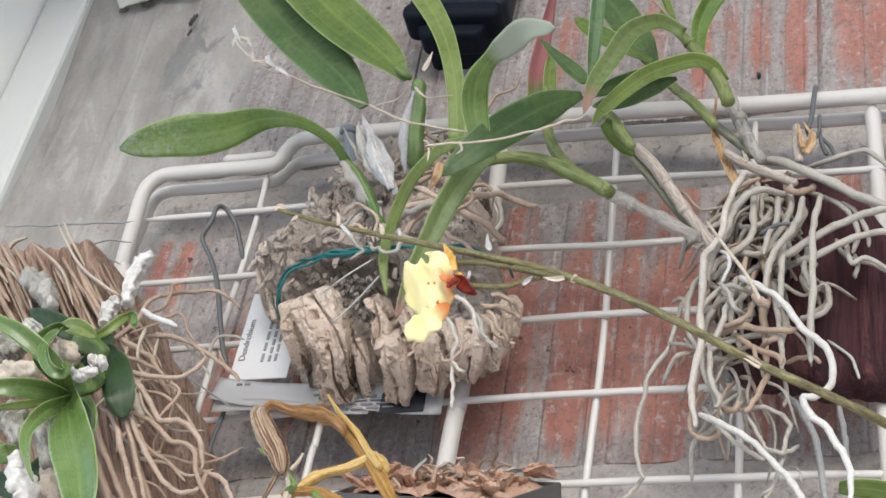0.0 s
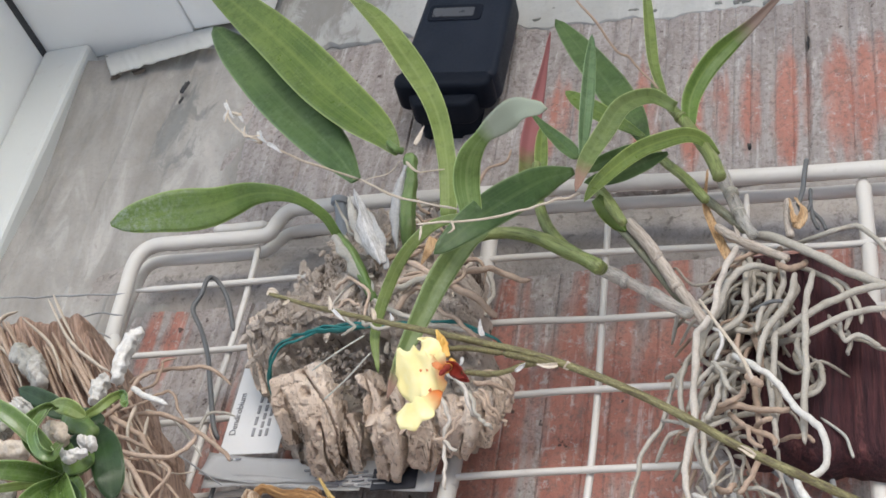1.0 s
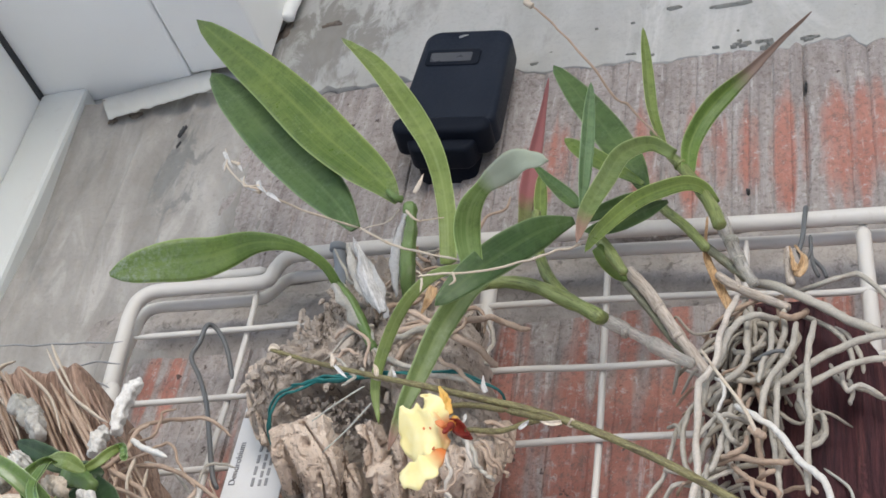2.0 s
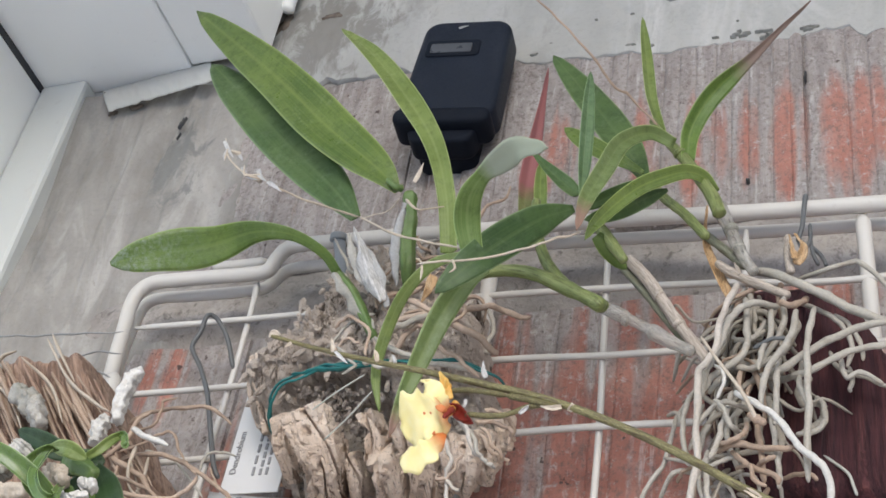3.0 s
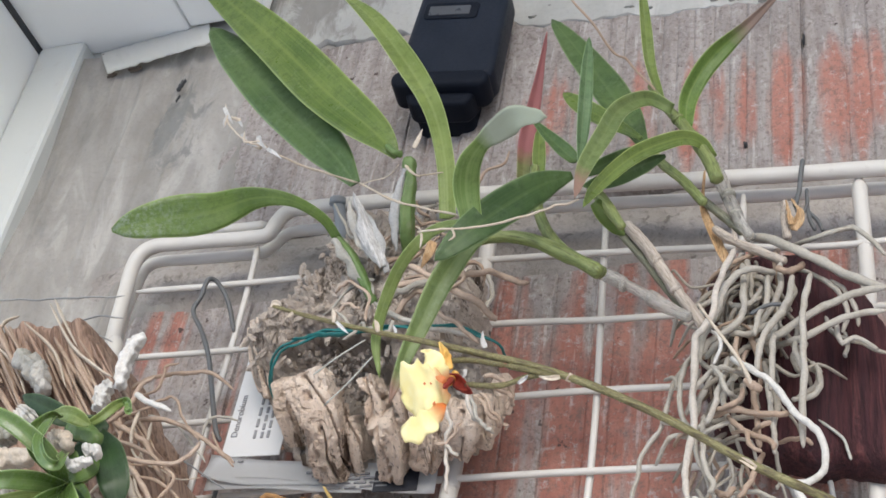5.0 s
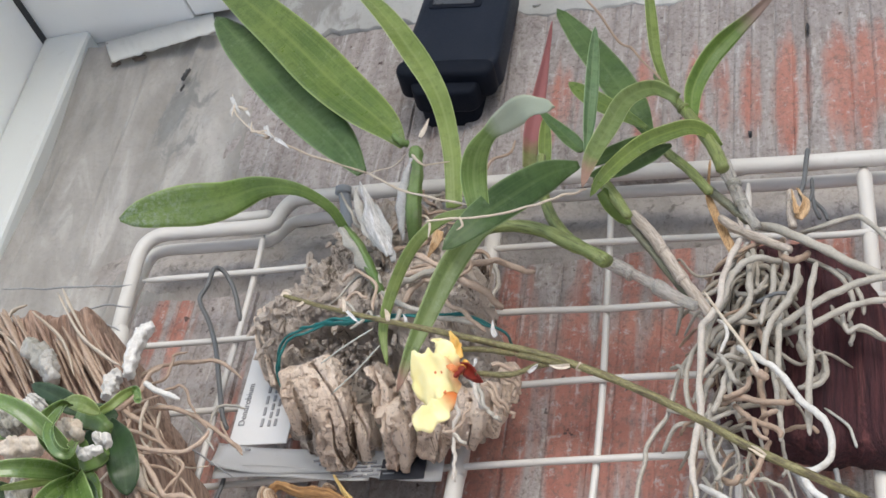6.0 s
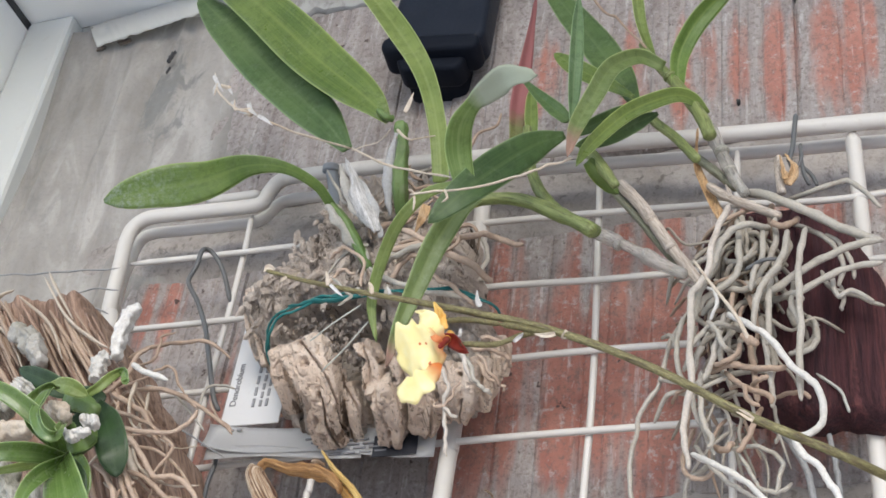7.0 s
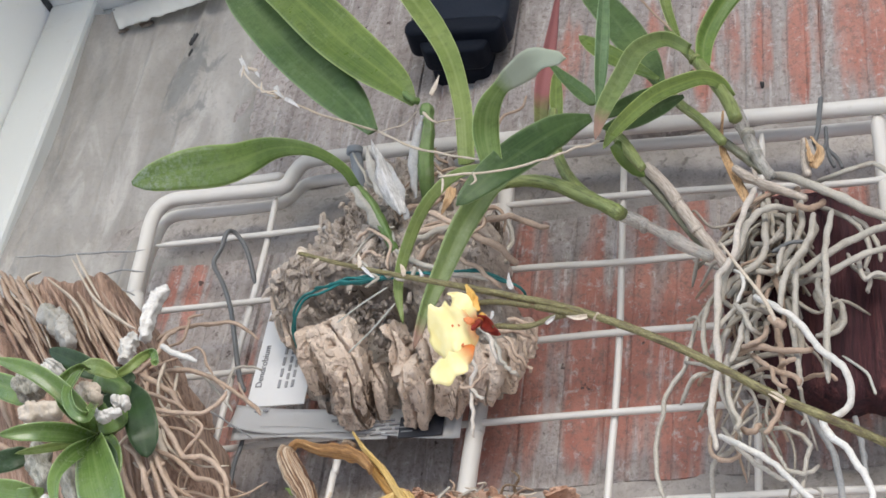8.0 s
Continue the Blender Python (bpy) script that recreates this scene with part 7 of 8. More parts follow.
add_dendrobium_root(88, [(0.2820, -0.0640, 1.5180), (0.2840, -0.0640, 1.5090), (0.2890, -0.0640, 1.5110), (0.2970, -0.0640, 1.5050)], 0.00103, "root")
rng = random.Random(12)
for k in range(66):
    x, z = (min(0.260, max(0.240, rng.gauss(0.248, 0.006))), rng.uniform(1.505, 1.566)) if k < 46 else (rng.uniform(0.232, 0.246), rng.uniform(1.462, 1.512))
    pts = [Vector((x, rng.uniform(-0.066, -0.052), z))]
    ang = rng.uniform(-2.4, -0.7)
    for q in range(rng.randint(2, 4)):
        ang += rng.uniform(-0.8, 0.8)
        pts.append(pts[-1] + Vector((math.cos(ang) * 0.009, rng.uniform(-0.004, 0.003), math.sin(ang) * 0.0105)))
    pts[0].y += 0.006
    pts[-1].y += 0.012
    part("root", tube(pts, rng.uniform(0.0007, 0.0014), ((0, 1), (1, 0.6)), n=16, seed=k + 200, knobby=0.10), rng.choice(("root", "root_tan", "root_dust", "root_dust")), den)
part("tie", tube([(0.2520, -0.0760, 1.5170), (0.2590, -0.0780, 1.5190), (0.2660, -0.0760, 1.5200)], 0.0008, n=14, knobby=0.1), "steel", den, "dark grey tie")
part("thread", tube([(0.2730, -0.0500, 1.4850), (0.2810, -0.0500, 1.4770), (0.2830, -0.0500, 1.4710), (0.2840, -0.0500, 1.4670)], 0.0006, n=14), "line", den, "thin pale fibre")

# ---- the flower spike that crosses in front ----
spike = thing("flower_spike", (0.17, -0.19, 1.45), "long olive oncidium flower spike with one yellow and red flower", "flower spike")
part("stem", tube([(0.1270, -0.2040, 1.4360), (0.1400, -0.2000, 1.4330), (0.1580, -0.1960, 1.4290), (0.1750, -0.1920, 1.4260), (0.1930, -0.1900, 1.4210), (0.2100, -0.1880, 1.4160), (0.2290, -0.1860, 1.4080), (0.2490, -0.1820, 1.3980), (0.2690, -0.1780, 1.3860), (0.2860, -0.1720, 1.3790), (0.3010, -0.1600, 1.3760), (0.3180, -0.1200, 1.3850), (0.3370, -0.0400, 1.4110)],
     0.00125, ((0, 0.5), (0.15, 0.65), (0.4, 0.95), (1, 1.1)), n=120, knobby=0.05, sides=10), "spike", spike)
for k, pts in enumerate(([(0.1820, -0.1920, 1.4180), (0.1900, -0.1900, 1.4190), (0.2010, -0.1900, 1.4160)], [(0.1900, -0.1920, 1.4090), (0.2000, -0.1900, 1.4090), (0.2080, -0.1880, 1.4130), (0.2170, -0.1870, 1.4140)], [(0.2010, -0.1900, 1.4160), (0.2090, -0.1890, 1.4140), (0.2170, -0.1870, 1.4120)])):
    part("pedicel", tube(pts, 0.0009, ((0, 1), (1, 0.9)), knobby=0.1, seed=k), "spike", spike)

def add_spike_bract(k, pts, w, m):
    part("bract", blade(pts, w * 0.72, LANCE, 0.8, None, (0, 20), 0.0005, 0.05, 12, k), m, spike, "small pale bract")


add_spike_bract(0, [(0.1940, -0.1900, 1.4230), (0.1930, -0.1910, 1.4250), (0.1930, -0.1920, 1.4280)], 0.0024, "sheath")
add_spike_bract(1, [(0.1470, -0.1990, 1.4310), (0.1470, -0.2000, 1.4330), (0.1460, -0.2000, 1.4360)], 0.0018, "straw")
add_spike_bract(2, [(0.1610, -0.1960, 1.4280), (0.1600, -0.1960, 1.4310), (0.1590, -0.1960, 1.4330)], 0.0022, "straw")
add_spike_bract(3, [(0.1660, -0.1940, 1.4280), (0.1660, -0.1950, 1.4290), (0.1650, -0.1950, 1.4310)], 0.0016, "sheath")
add_spike_bract(4, [(0.1370, -0.2000, 1.4340), (0.1350, -0.2010, 1.4350), (0.1380, -0.2010, 1.4360)], 0.0018, "straw")
add_spike_bract(5, [(0.1300, -0.2030, 1.4360), (0.1280, -0.2040, 1.4370), (0.1270, -0.2040, 1.4350)], 0.0026, "straw")
add_spike_bract(6, [(0.1480, -0.1990, 1.4310), (0.1510, -0.1990, 1.4280), (0.1530, -0.1990, 1.4260)], 0.0016, "sheath")
add_spike_bract(7, [(0.2710, -0.1780, 1.3840), (0.2680, -0.1790, 1.3860), (0.2660, -0.1790, 1.3870)], 0.0026, "straw")
add_spike_bract(8, [(0.2190, -0.1870, 1.4110), (0.2200, -0.1880, 1.4120), (0.2200, -0.1880, 1.4130)], 0.0024, "straw")
add_spike_bract(9, [(0.2050, -0.1890, 1.4100), (0.2070, -0.1890, 1.4120), (0.2080, -0.1900, 1.4120)], 0.0018, "sheath")
add_spike_bract(10, [(0.1890, -0.1910, 1.4150), (0.1890, -0.1910, 1.4130), (0.1880, -0.1910, 1.4120)], 0.0014, "sheath")
add_spike_bract(11, [(0.1340, -0.2020, 1.4340), (0.1330, -0.2020, 1.4330), (0.1320, -0.2020, 1.4320)], 0.0014, "straw")
add_spike_bract(12, [(0.2170, -0.1880, 1.4120), (0.2140, -0.1890, 1.4110), (0.2110, -0.1890, 1.4120)], 0.0022, "straw")
flower = part("flower", tube([(0.1860, -0.1900, 1.4150), (0.1850, -0.1910, 1.4120), (0.1850, -0.1930, 1.4090)], 0.0012, n=12, knobby=0.15), "cap", spike, "small yellow flower with red-brown centre")

def add_flower_petal(name, pts, w, shape, fold, roll, m, s):
    part(name, blade(pts, w, shape, fold, None, roll, 0.0006, 0.16, 24, s, 0.0, 0.55 if m == "petal" else 0.12), m, flower)


add_flower_petal("lip", [(0.1860, -0.1940, 1.4080), (0.1840, -0.1980, 1.4040), (0.1800, -0.1990, 1.4030), (0.1730, -0.1960, 1.4050)], 0.0167, FAN, 0.10, (0, 0), "petal", 1)
add_flower_petal("lip_lobe", [(0.1860, -0.1960, 1.4000), (0.1850, -0.2000, 1.3920), (0.1820, -0.2000, 1.3900), (0.1750, -0.1970, 1.3910)], 0.0087, FAN, 0.10, (0, 15), "petal", 2)
add_flower_petal("lip_lobe", [(0.1860, -0.1950, 1.4080), (0.1850, -0.1990, 1.4090), (0.1830, -0.2000, 1.4110), (0.1790, -0.1980, 1.4150)], 0.0069, FAN, 0.15, (10, 0), "petal", 13)
add_flower_petal("petal", [(0.1840, -0.1930, 1.4160), (0.1830, -0.1940, 1.4190), (0.1810, -0.1950, 1.4230)], 0.0034, OVAL, 0.3, (0, 60), "cap", 4)
add_flower_petal("petal", [(0.1850, -0.1930, 1.4140), (0.1840, -0.1940, 1.4170), (0.1840, -0.1960, 1.4190)], 0.0026, LANCE, 0.4, (0, 30), "cap", 5)
add_flower_petal("sepal", [(0.1840, -0.1900, 1.4130), (0.1870, -0.1890, 1.4120), (0.1920, -0.1900, 1.4070)], 0.0040, OVAL, 0.4, (0, 30), "sepal", 6)
add_flower_petal("sepal", [(0.1830, -0.1900, 1.4170), (0.1800, -0.1900, 1.4190), (0.1780, -0.1910, 1.4200)], 0.0034, LANCE, 0.4, (0, 10), "sepal", 8)
add_flower_petal("petal", [(0.1790, -0.1920, 1.4190), (0.1770, -0.1930, 1.4210), (0.1750, -0.1940, 1.4210)], 0.0026, LANCE, 0.4, (0, 10), "petal", 9)
add_flower_petal("callus", [(0.1880, -0.2000, 1.4040), (0.1870, -0.2020, 1.4040), (0.1850, -0.2020, 1.4050)], 0.0020, OVAL, 0.2, (0, 20), "flame", 15)
add_flower_petal("sepal", [(0.1840, -0.1920, 1.4130), (0.1870, -0.1900, 1.4120), (0.1920, -0.1920, 1.4070)], 0.0041, OVAL, 0.5, (0, 40), "sepal", 16)
part("column", tube([(0.1870, -0.1950, 1.4090), (0.1880, -0.1990, 1.4050), (0.1880, -0.2020, 1.4010)], 0.0010, ((0, 1), (1, 0.7)), n=10, knobby=0.2), "sepal", flower, "red-brown column")
for k, pts in enumerate(([(0.1830, -0.2000, 1.4060), (0.1830, -0.2000, 1.4050), (0.1830, -0.2000, 1.4040)], [(0.1810, -0.2000, 1.4050), (0.1810, -0.2000, 1.4050), (0.1810, -0.2000, 1.4040)], [(0.1850, -0.2000, 1.3980), (0.1850, -0.2000, 1.3970), (0.1850, -0.2000, 1.3970)])):
    part("spot", blade(pts, 0.0010, OVAL, 0.0, None, (0, 0), 0.0004, 0.0, 6, k), "flame", flower)

# ---- the small orchid on the fibrous wood ----
small = thing("mounted_orchid", (0.0, -0.036, 1.46), "small leafy orchid rooted on a split fibrous wooden slab", "orchid")


def fibre_relief(x, z):
    a = x * 0.92 + z * 0.40
    return 0.0022 * noise.fractal(Vector((a * 210, 0, (z - x) * 5)), 0.7, 2.0, 4) + 0.002 * noise.noise(Vector((a * 60, 2, z * 12)))


outline = radial(-0.018, 1.452, [(-0.1170, 1.5330), (-0.0830, 1.5270), (-0.0670, 1.5370), (-0.0470, 1.5310), (-0.0350, 1.5330), (-0.0370, 1.5360), (-0.0180, 1.5090), (0.0010, 1.4810), (0.0170, 1.4570), (0.0270, 1.4380), (0.0270, 1.4250), (0.0370, 1.3480), (-0.0350, 1.3590), (-0.0960, 1.4240)], 0.03, 8)
part("slab", lump(outline, -0.035, lambda x, z, q: 0.062 * max(0.0, 1 - q ** 40) ** 0.4 + 0.002, fibre_relief, 100, 420), "slab", small, "split fibrous tan wood", False)

rng = random.Random(21)
TOP_A, TOP_B = [Vector(p) for p in ((-0.1000, -0.1010, 1.5390), (-0.0130, -0.1010, 1.5110))]
DOWN = (Vector(((-0.0040, -0.1040, 1.4810))) - Vector(((-0.0500, -0.1010, 1.5390)))).normalized()
for k in range(66):
    p0 = TOP_A.lerp(TOP_B, rng.random()) - DOWN * rng.uniform(-0.034, -0.001) + Vector((0, rng.uniform(-0.006, -0.0005), 0))
    L = rng.uniform(0.022, 0.056)
    bend = Vector((rng.uniform(-1, 1), rng.uniform(-0.6, 0.6), rng.uniform(-0.3, 0.3))) * 0.0026
    pts = [p0, p0 + DOWN * L * 0.5 + bend * 0.6, p0 + DOWN * L + bend * rng.uniform(-1, 1.5)]
    part("splinter", tube(pts, rng.uniform(0.0006, 0.0017), ((0, 0.6), (0.2, 0.9), (0.6, 1), (1, 0.5)), n=16, sides=8, seed=k, flat=rng.uniform(0.4, 0.9), knobby=0.12), rng.choice(("root_tan", "root_tan", "slab")), small, "split wood splinter")
for k, pts in enumerate(([(-0.0490, -0.1020, 1.5370), (-0.0260, -0.1060, 1.5090), (-0.0060, -0.1080, 1.4930), (0.0010, -0.1080, 1.4890)], [(-0.0490, -0.1000, 1.5410), (-0.0380, -0.1040, 1.5270), (-0.0230, -0.1060, 1.5080)], [(-0.0690, -0.1040, 1.5150), (-0.0680, -0.1040, 1.5270), (-0.0630, -0.1020, 1.5320)], [(-0.0570, -0.1040, 1.5260), (-0.0320, -0.1080, 1.5050), (-0.0180, -0.1100, 1.4840)], [(-0.0750, -0.1040, 1.5200), (-0.0500, -0.1080, 1.5000), (-0.0350, -0.1100, 1.4800)])):
    part("splinter", tube(pts, 0.0015, ((0, 0.6), (0.5, 1), (1, 0.4)), flat=0.5, knobby=0.15, seed=k), "straw", small, "split wood splinter")


def add_small_root(k, pts, r, m):
    part("root", tube(pts, r, ((0, 0.9), (0.3, 1), (0.85, 0.9), (1, 0.4)), wander=0.0006, knobby=0.10, seed=k + 300, n=11 * (len(pts) - 1)), m, small, "long tan aerial root")


add_small_root(0, [(0.0060, -0.1000, 1.4880), (0.0110, -0.1000, 1.4920), (0.0210, -0.1000, 1.4940), (0.0320, -0.1000, 1.4940), (0.0430, -0.1000, 1.4920), (0.0540, -0.1000, 1.4830)], 0.00089, "root_tan")
add_small_root(1, [(0.0130, -0.1050, 1.4790), (0.0220, -0.1050, 1.4830), (0.0230, -0.1050, 1.4900), (0.0230, -0.1050, 1.4940), (0.0290, -0.1050, 1.4950)], 0.00064, "root_tan")
add_small_root(2, [(0.0230, -0.1180, 1.4720), (0.0280, -0.1180, 1.4680), (0.0350, -0.1180, 1.4650), (0.0410, -0.1180, 1.4620)], 0.00122, "root_white")
add_small_root(3, [(0.0140, -0.1100, 1.4670), (0.0230, -0.1100, 1.4700), (0.0300, -0.1100, 1.4740), (0.0350, -0.1100, 1.4740), (0.0410, -0.1100, 1.4650), (0.0440, -0.1100, 1.4610)], 0.00062, "root_tan")
add_small_root(4, [(0.0080, -0.1050, 1.4630), (0.0160, -0.1050, 1.4680), (0.0290, -0.1050, 1.4680), (0.0410, -0.1050, 1.4630), (0.0500, -0.1050, 1.4570), (0.0590, -0.1050, 1.4510), (0.0660, -0.1050, 1.4440)], 0.00098, "root_tan")
add_small_root(5, [(0.0170, -0.1160, 1.4480), (0.0240, -0.1160, 1.4440), (0.0360, -0.1160, 1.4410), (0.0480, -0.1160, 1.4400), (0.0540, -0.1160, 1.4440), (0.0560, -0.1160, 1.4490)], 0.00094, "root_cream")
add_small_root(6, [(0.0350, -0.0850, 1.4720), (0.0360, -0.0850, 1.4800), (0.0410, -0.0850, 1.4820), (0.0500, -0.0850, 1.4790)], 0.00064, "root")
add_small_root(7, [(0.0110, -0.1100, 1.4650), (0.0220, -0.1100, 1.4580), (0.0290, -0.1100, 1.4530), (0.0350, -0.1100, 1.4440), (0.0420, -0.1100, 1.4360)], 0.00123, "root_tan")
add_small_root(8, [(0.0230, -0.1140, 1.4440), (0.0310, -0.1140, 1.4370), (0.0380, -0.1140, 1.4290), (0.0440, -0.1140, 1.4220), (0.0500, -0.1140, 1.4220), (0.0580, -0.1140, 1.4180), (0.0640, -0.1140, 1.4100), (0.0670, -0.1140, 1.4010)], 0.00116, "root_cream")
add_small_root(9, [(0.0430, -0.1140, 1.4390), (0.0480, -0.1140, 1.4350), (0.0470, -0.1140, 1.4310), (0.0430, -0.1140, 1.4240)], 0.00071, "root_tan")
add_small_root(10, [(0.0300, -0.1160, 1.4250), (0.0370, -0.1160, 1.4230), (0.0450, -0.1160, 1.4180), (0.0520, -0.1160, 1.4120), (0.0590, -0.1160, 1.4100), (0.0630, -0.1160, 1.4070), (0.0670, -0.1160, 1.3970), (0.0750, -0.1160, 1.3860)], 0.00102, "root_tan")
add_small_root(11, [(0.0210, -0.1200, 1.4260), (0.0290, -0.1200, 1.4190), (0.0350, -0.1200, 1.4080), (0.0430, -0.1200, 1.3940), (0.0490, -0.1200, 1.3850)], 0.00116, "root_cream")
add_small_root(12, [(0.0170, -0.1180, 1.4270), (0.0240, -0.1180, 1.4120), (0.0340, -0.1180, 1.3980), (0.0430, -0.1180, 1.3860)], 0.00115, "root_tan")
add_small_root(13, [(0.0140, -0.1160, 1.4230), (0.0210, -0.1160, 1.4090), (0.0310, -0.1160, 1.3940), (0.0360, -0.1160, 1.3870)], 0.00139, "root_tan")
add_small_root(14, [(0.0330, -0.1200, 1.4230), (0.0400, -0.1200, 1.4130), (0.0480, -0.1200, 1.4030), (0.0570, -0.1200, 1.3930), (0.0650, -0.1200, 1.3880), (0.0720, -0.1200, 1.3890)], 0.00100, "root_cream")
add_small_root(15, [(0.0640, -0.1120, 1.4020), (0.0740, -0.1120, 1.3980), (0.0780, -0.1120, 1.3940), (0.0820, -0.1120, 1.3880)], 0.00098, "root_cream")
add_small_root(16, [(0.0650, -0.1140, 1.3910), (0.0690, -0.1140, 1.3940), (0.0690, -0.1140, 1.4000)], 0.00088, "root_tan")
add_small_root(17, [(0.0390, -0.1180, 1.4180), (0.0330, -0.1180, 1.4140), (0.0320, -0.1180, 1.4070)], 0.00082, "root_cream")
add_small_root(18, [(0.0220, -0.1120, 1.4430), (0.0290, -0.1120, 1.4330), (0.0350, -0.1120, 1.4230)], 0.00181, "straw")
add_small_root(19, [(0.0090, -0.1140, 1.4510), (0.0160, -0.1140, 1.4480), (0.0260, -0.1140, 1.4350), (0.0320, -0.1140, 1.4190), (0.0410, -0.1140, 1.4020), (0.0510, -0.1140, 1.3880)], 0.00143, "root_tan")
add_small_root(20, [(0.0220, -0.1200, 1.4310), (0.0300, -0.1200, 1.4250), (0.0400, -0.1200, 1.4080), (0.0490, -0.1200, 1.3910), (0.0530, -0.1200, 1.3840)], 0.00093, "root_tan")
add_small_root(21, [(0.0210, -0.1160, 1.4360), (0.0330, -0.1160, 1.4230), (0.0430, -0.1160, 1.4100), (0.0540, -0.1160, 1.4030), (0.0630, -0.1160, 1.3950)], 0.00081, "root_tan")
add_small_root(22, [(0.0270, -0.1120, 1.4380), (0.0400, -0.1120, 1.4350), (0.0510, -0.1120, 1.4270), (0.0590, -0.1120, 1.4170), (0.0650, -0.1120, 1.4090)], 0.00070, "root_tan")
add_small_root(23, [(0.0090, -0.1120, 1.4630), (0.0140, -0.1120, 1.4680), (0.0180, -0.1120, 1.4740), (0.0190, -0.1120, 1.4800), (0.0240, -0.1120, 1.4840)], 0.00102, "root_tan")
add_small_root(24, [(0.0120, -0.1120, 1.4560), (0.0230, -0.1120, 1.4520), (0.0340, -0.1120, 1.4470), (0.0410, -0.1120, 1.4400)], 0.00085, "root_tan")
add_small_root(25, [(0.0100, -0.1120, 1.4220), (0.0160, -0.1120, 1.4070), (0.0250, -0.1120, 1.3920)], 0.00108, "root_tan")
add_small_root(26, [(0.0180, -0.1000, 1.4740), (0.0310, -0.1000, 1.4700), (0.0430, -0.1000, 1.4580), (0.0500, -0.1000, 1.4500)], 0.00061, "root")
add_small_root(27, [(0.0460, -0.0950, 1.4670), (0.0520, -0.0950, 1.4590), (0.0600, -0.0950, 1.4520)], 0.00049, "root_tan")
add_small_root(28, [(0.0400, -0.1050, 1.4650), (0.0440, -0.1050, 1.4610), (0.0480, -0.1050, 1.4570)], 0.00061, "root_tan")
add_small_root(29, [(-0.1210, -0.0600, 1.5810), (-0.0940, -0.0600, 1.5780), (-0.0670, -0.0600, 1.5760), (-0.0450, -0.0600, 1.5740)], 0.00050, "root_slate")
add_small_root(30, [(-0.0520, -0.0800, 1.5390), (-0.0390, -0.0800, 1.5360), (-0.0270, -0.0800, 1.5300)], 0.00047, "root_slate")
add_small_root(31, [(-0.0580, -0.0700, 1.5530), (-0.0480, -0.0700, 1.5550), (-0.0340, -0.0700, 1.5520)], 0.00045, "root_slate")
add_small_root(32, [(0.0240, -0.0800, 1.4670), (0.0360, -0.0800, 1.4590), (0.0490, -0.0800, 1.4500)], 0.00038, "root_slate")
add_small_root(60, [(-0.0810, -0.1040, 1.5090), (-0.0630, -0.1040, 1.4970), (-0.0480, -0.1040, 1.4810), (-0.0380, -0.1040, 1.4750)], 0.00125, "root_tan")
add_small_root(61, [(-0.0860, -0.1040, 1.5210), (-0.0690, -0.1040, 1.5070), (-0.0560, -0.1040, 1.4940)], 0.00115, "root_tan")
add_small_root(62, [(-0.0780, -0.1060, 1.4950), (-0.0610, -0.1060, 1.4810), (-0.0500, -0.1060, 1.4750)], 0.00112, "root_tan")
add_small_root(63, [(-0.0830, -0.1060, 1.5320), (-0.0690, -0.1060, 1.5180), (-0.0520, -0.1060, 1.5040), (-0.0360, -0.1060, 1.4900)], 0.00098, "root_tan")
add_small_root(64, [(-0.0730, -0.1060, 1.4830), (-0.0580, -0.1060, 1.4640), (-0.0460, -0.1060, 1.4470)], 0.00124, "root_tan")
add_small_root(65, [(-0.0610, -0.1080, 1.4470), (-0.0470, -0.1080, 1.4380), (-0.0350, -0.1080, 1.4340)], 0.00120, "root_tan")
rng = random.Random(33)
for k in range(24):
    x, z = rng.uniform(0.002, 0.036), rng.uniform(1.37, 1.475)
    x += (1.475 - z) * 0.3
    pts = [Vector((x - 0.012, rng.uniform(-0.116, -0.102), z))]
    ang = rng.uniform(-1.6, -0.4)
    for q in range(rng.randint(3, 5)):
        ang += rng.uniform(-0.7, 0.7)
        pts.append(pts[-1] + Vector((math.cos(ang) * 0.010, rng.uniform(-0.002, 0.003), math.sin(ang) * 0.010)))
    part("root", tube(pts, rng.uniform(0.0004, 0.0009), ((0, 1), (1, 0.5)), n=18, sides=6, seed=k + 400, knobby=0.12), rng.choice(("root_tan", "straw")), small)


def add_small_leaf(pts, w, shape, fold, roll, m, s):
    part("leaf", blade(pts, w, shape, fold * 1.5, None, roll, 0.0009, 0.05, 30, s), m, small)


add_small_leaf([(0.0190, -0.1360, 1.4200), (0.0230, -0.1500, 1.4200), (0.0170, -0.1600, 1.4250), (0.0070, -0.1660, 1.4300), (-0.0080, -0.1700, 1.4340)], 0.00687, STRAP, 0.28, (0, 12), "leaf_soft", 51)
add_small_leaf([(0.0200, -0.1380, 1.4180), (0.0190, -0.1500, 1.4130), (0.0140, -0.1600, 1.4080), (0.0030, -0.1660, 1.4040)], 0.00722, STRAP, 0.35, (0, 0), "leaf_soft", 52)
add_small_leaf([(0.0170, -0.1420, 1.4140), (0.0120, -0.1480, 1.4090), (0.0030, -0.1550, 1.4030)], 0.00326, STRAP, 0.3, (0, 0), "leaf_lime", 50)
add_small_leaf([(0.0210, -0.1380, 1.4170), (0.0230, -0.1500, 1.4040), (0.0260, -0.1580, 1.3910), (0.0300, -0.1600, 1.3810), (0.0350, -0.1580, 1.3710)], 0.00601, LANCE, 0.4, (-25, 20), "leaf_gloss", 53)
add_small_leaf([(0.0220, -0.1400, 1.4150), (0.0360, -0.1500, 1.3960), (0.0490, -0.1560, 1.3770), (0.0590, -0.1560, 1.3550)], 0.01560, STRAP, 0.22, (0, 0), "leaf_gloss", 54)
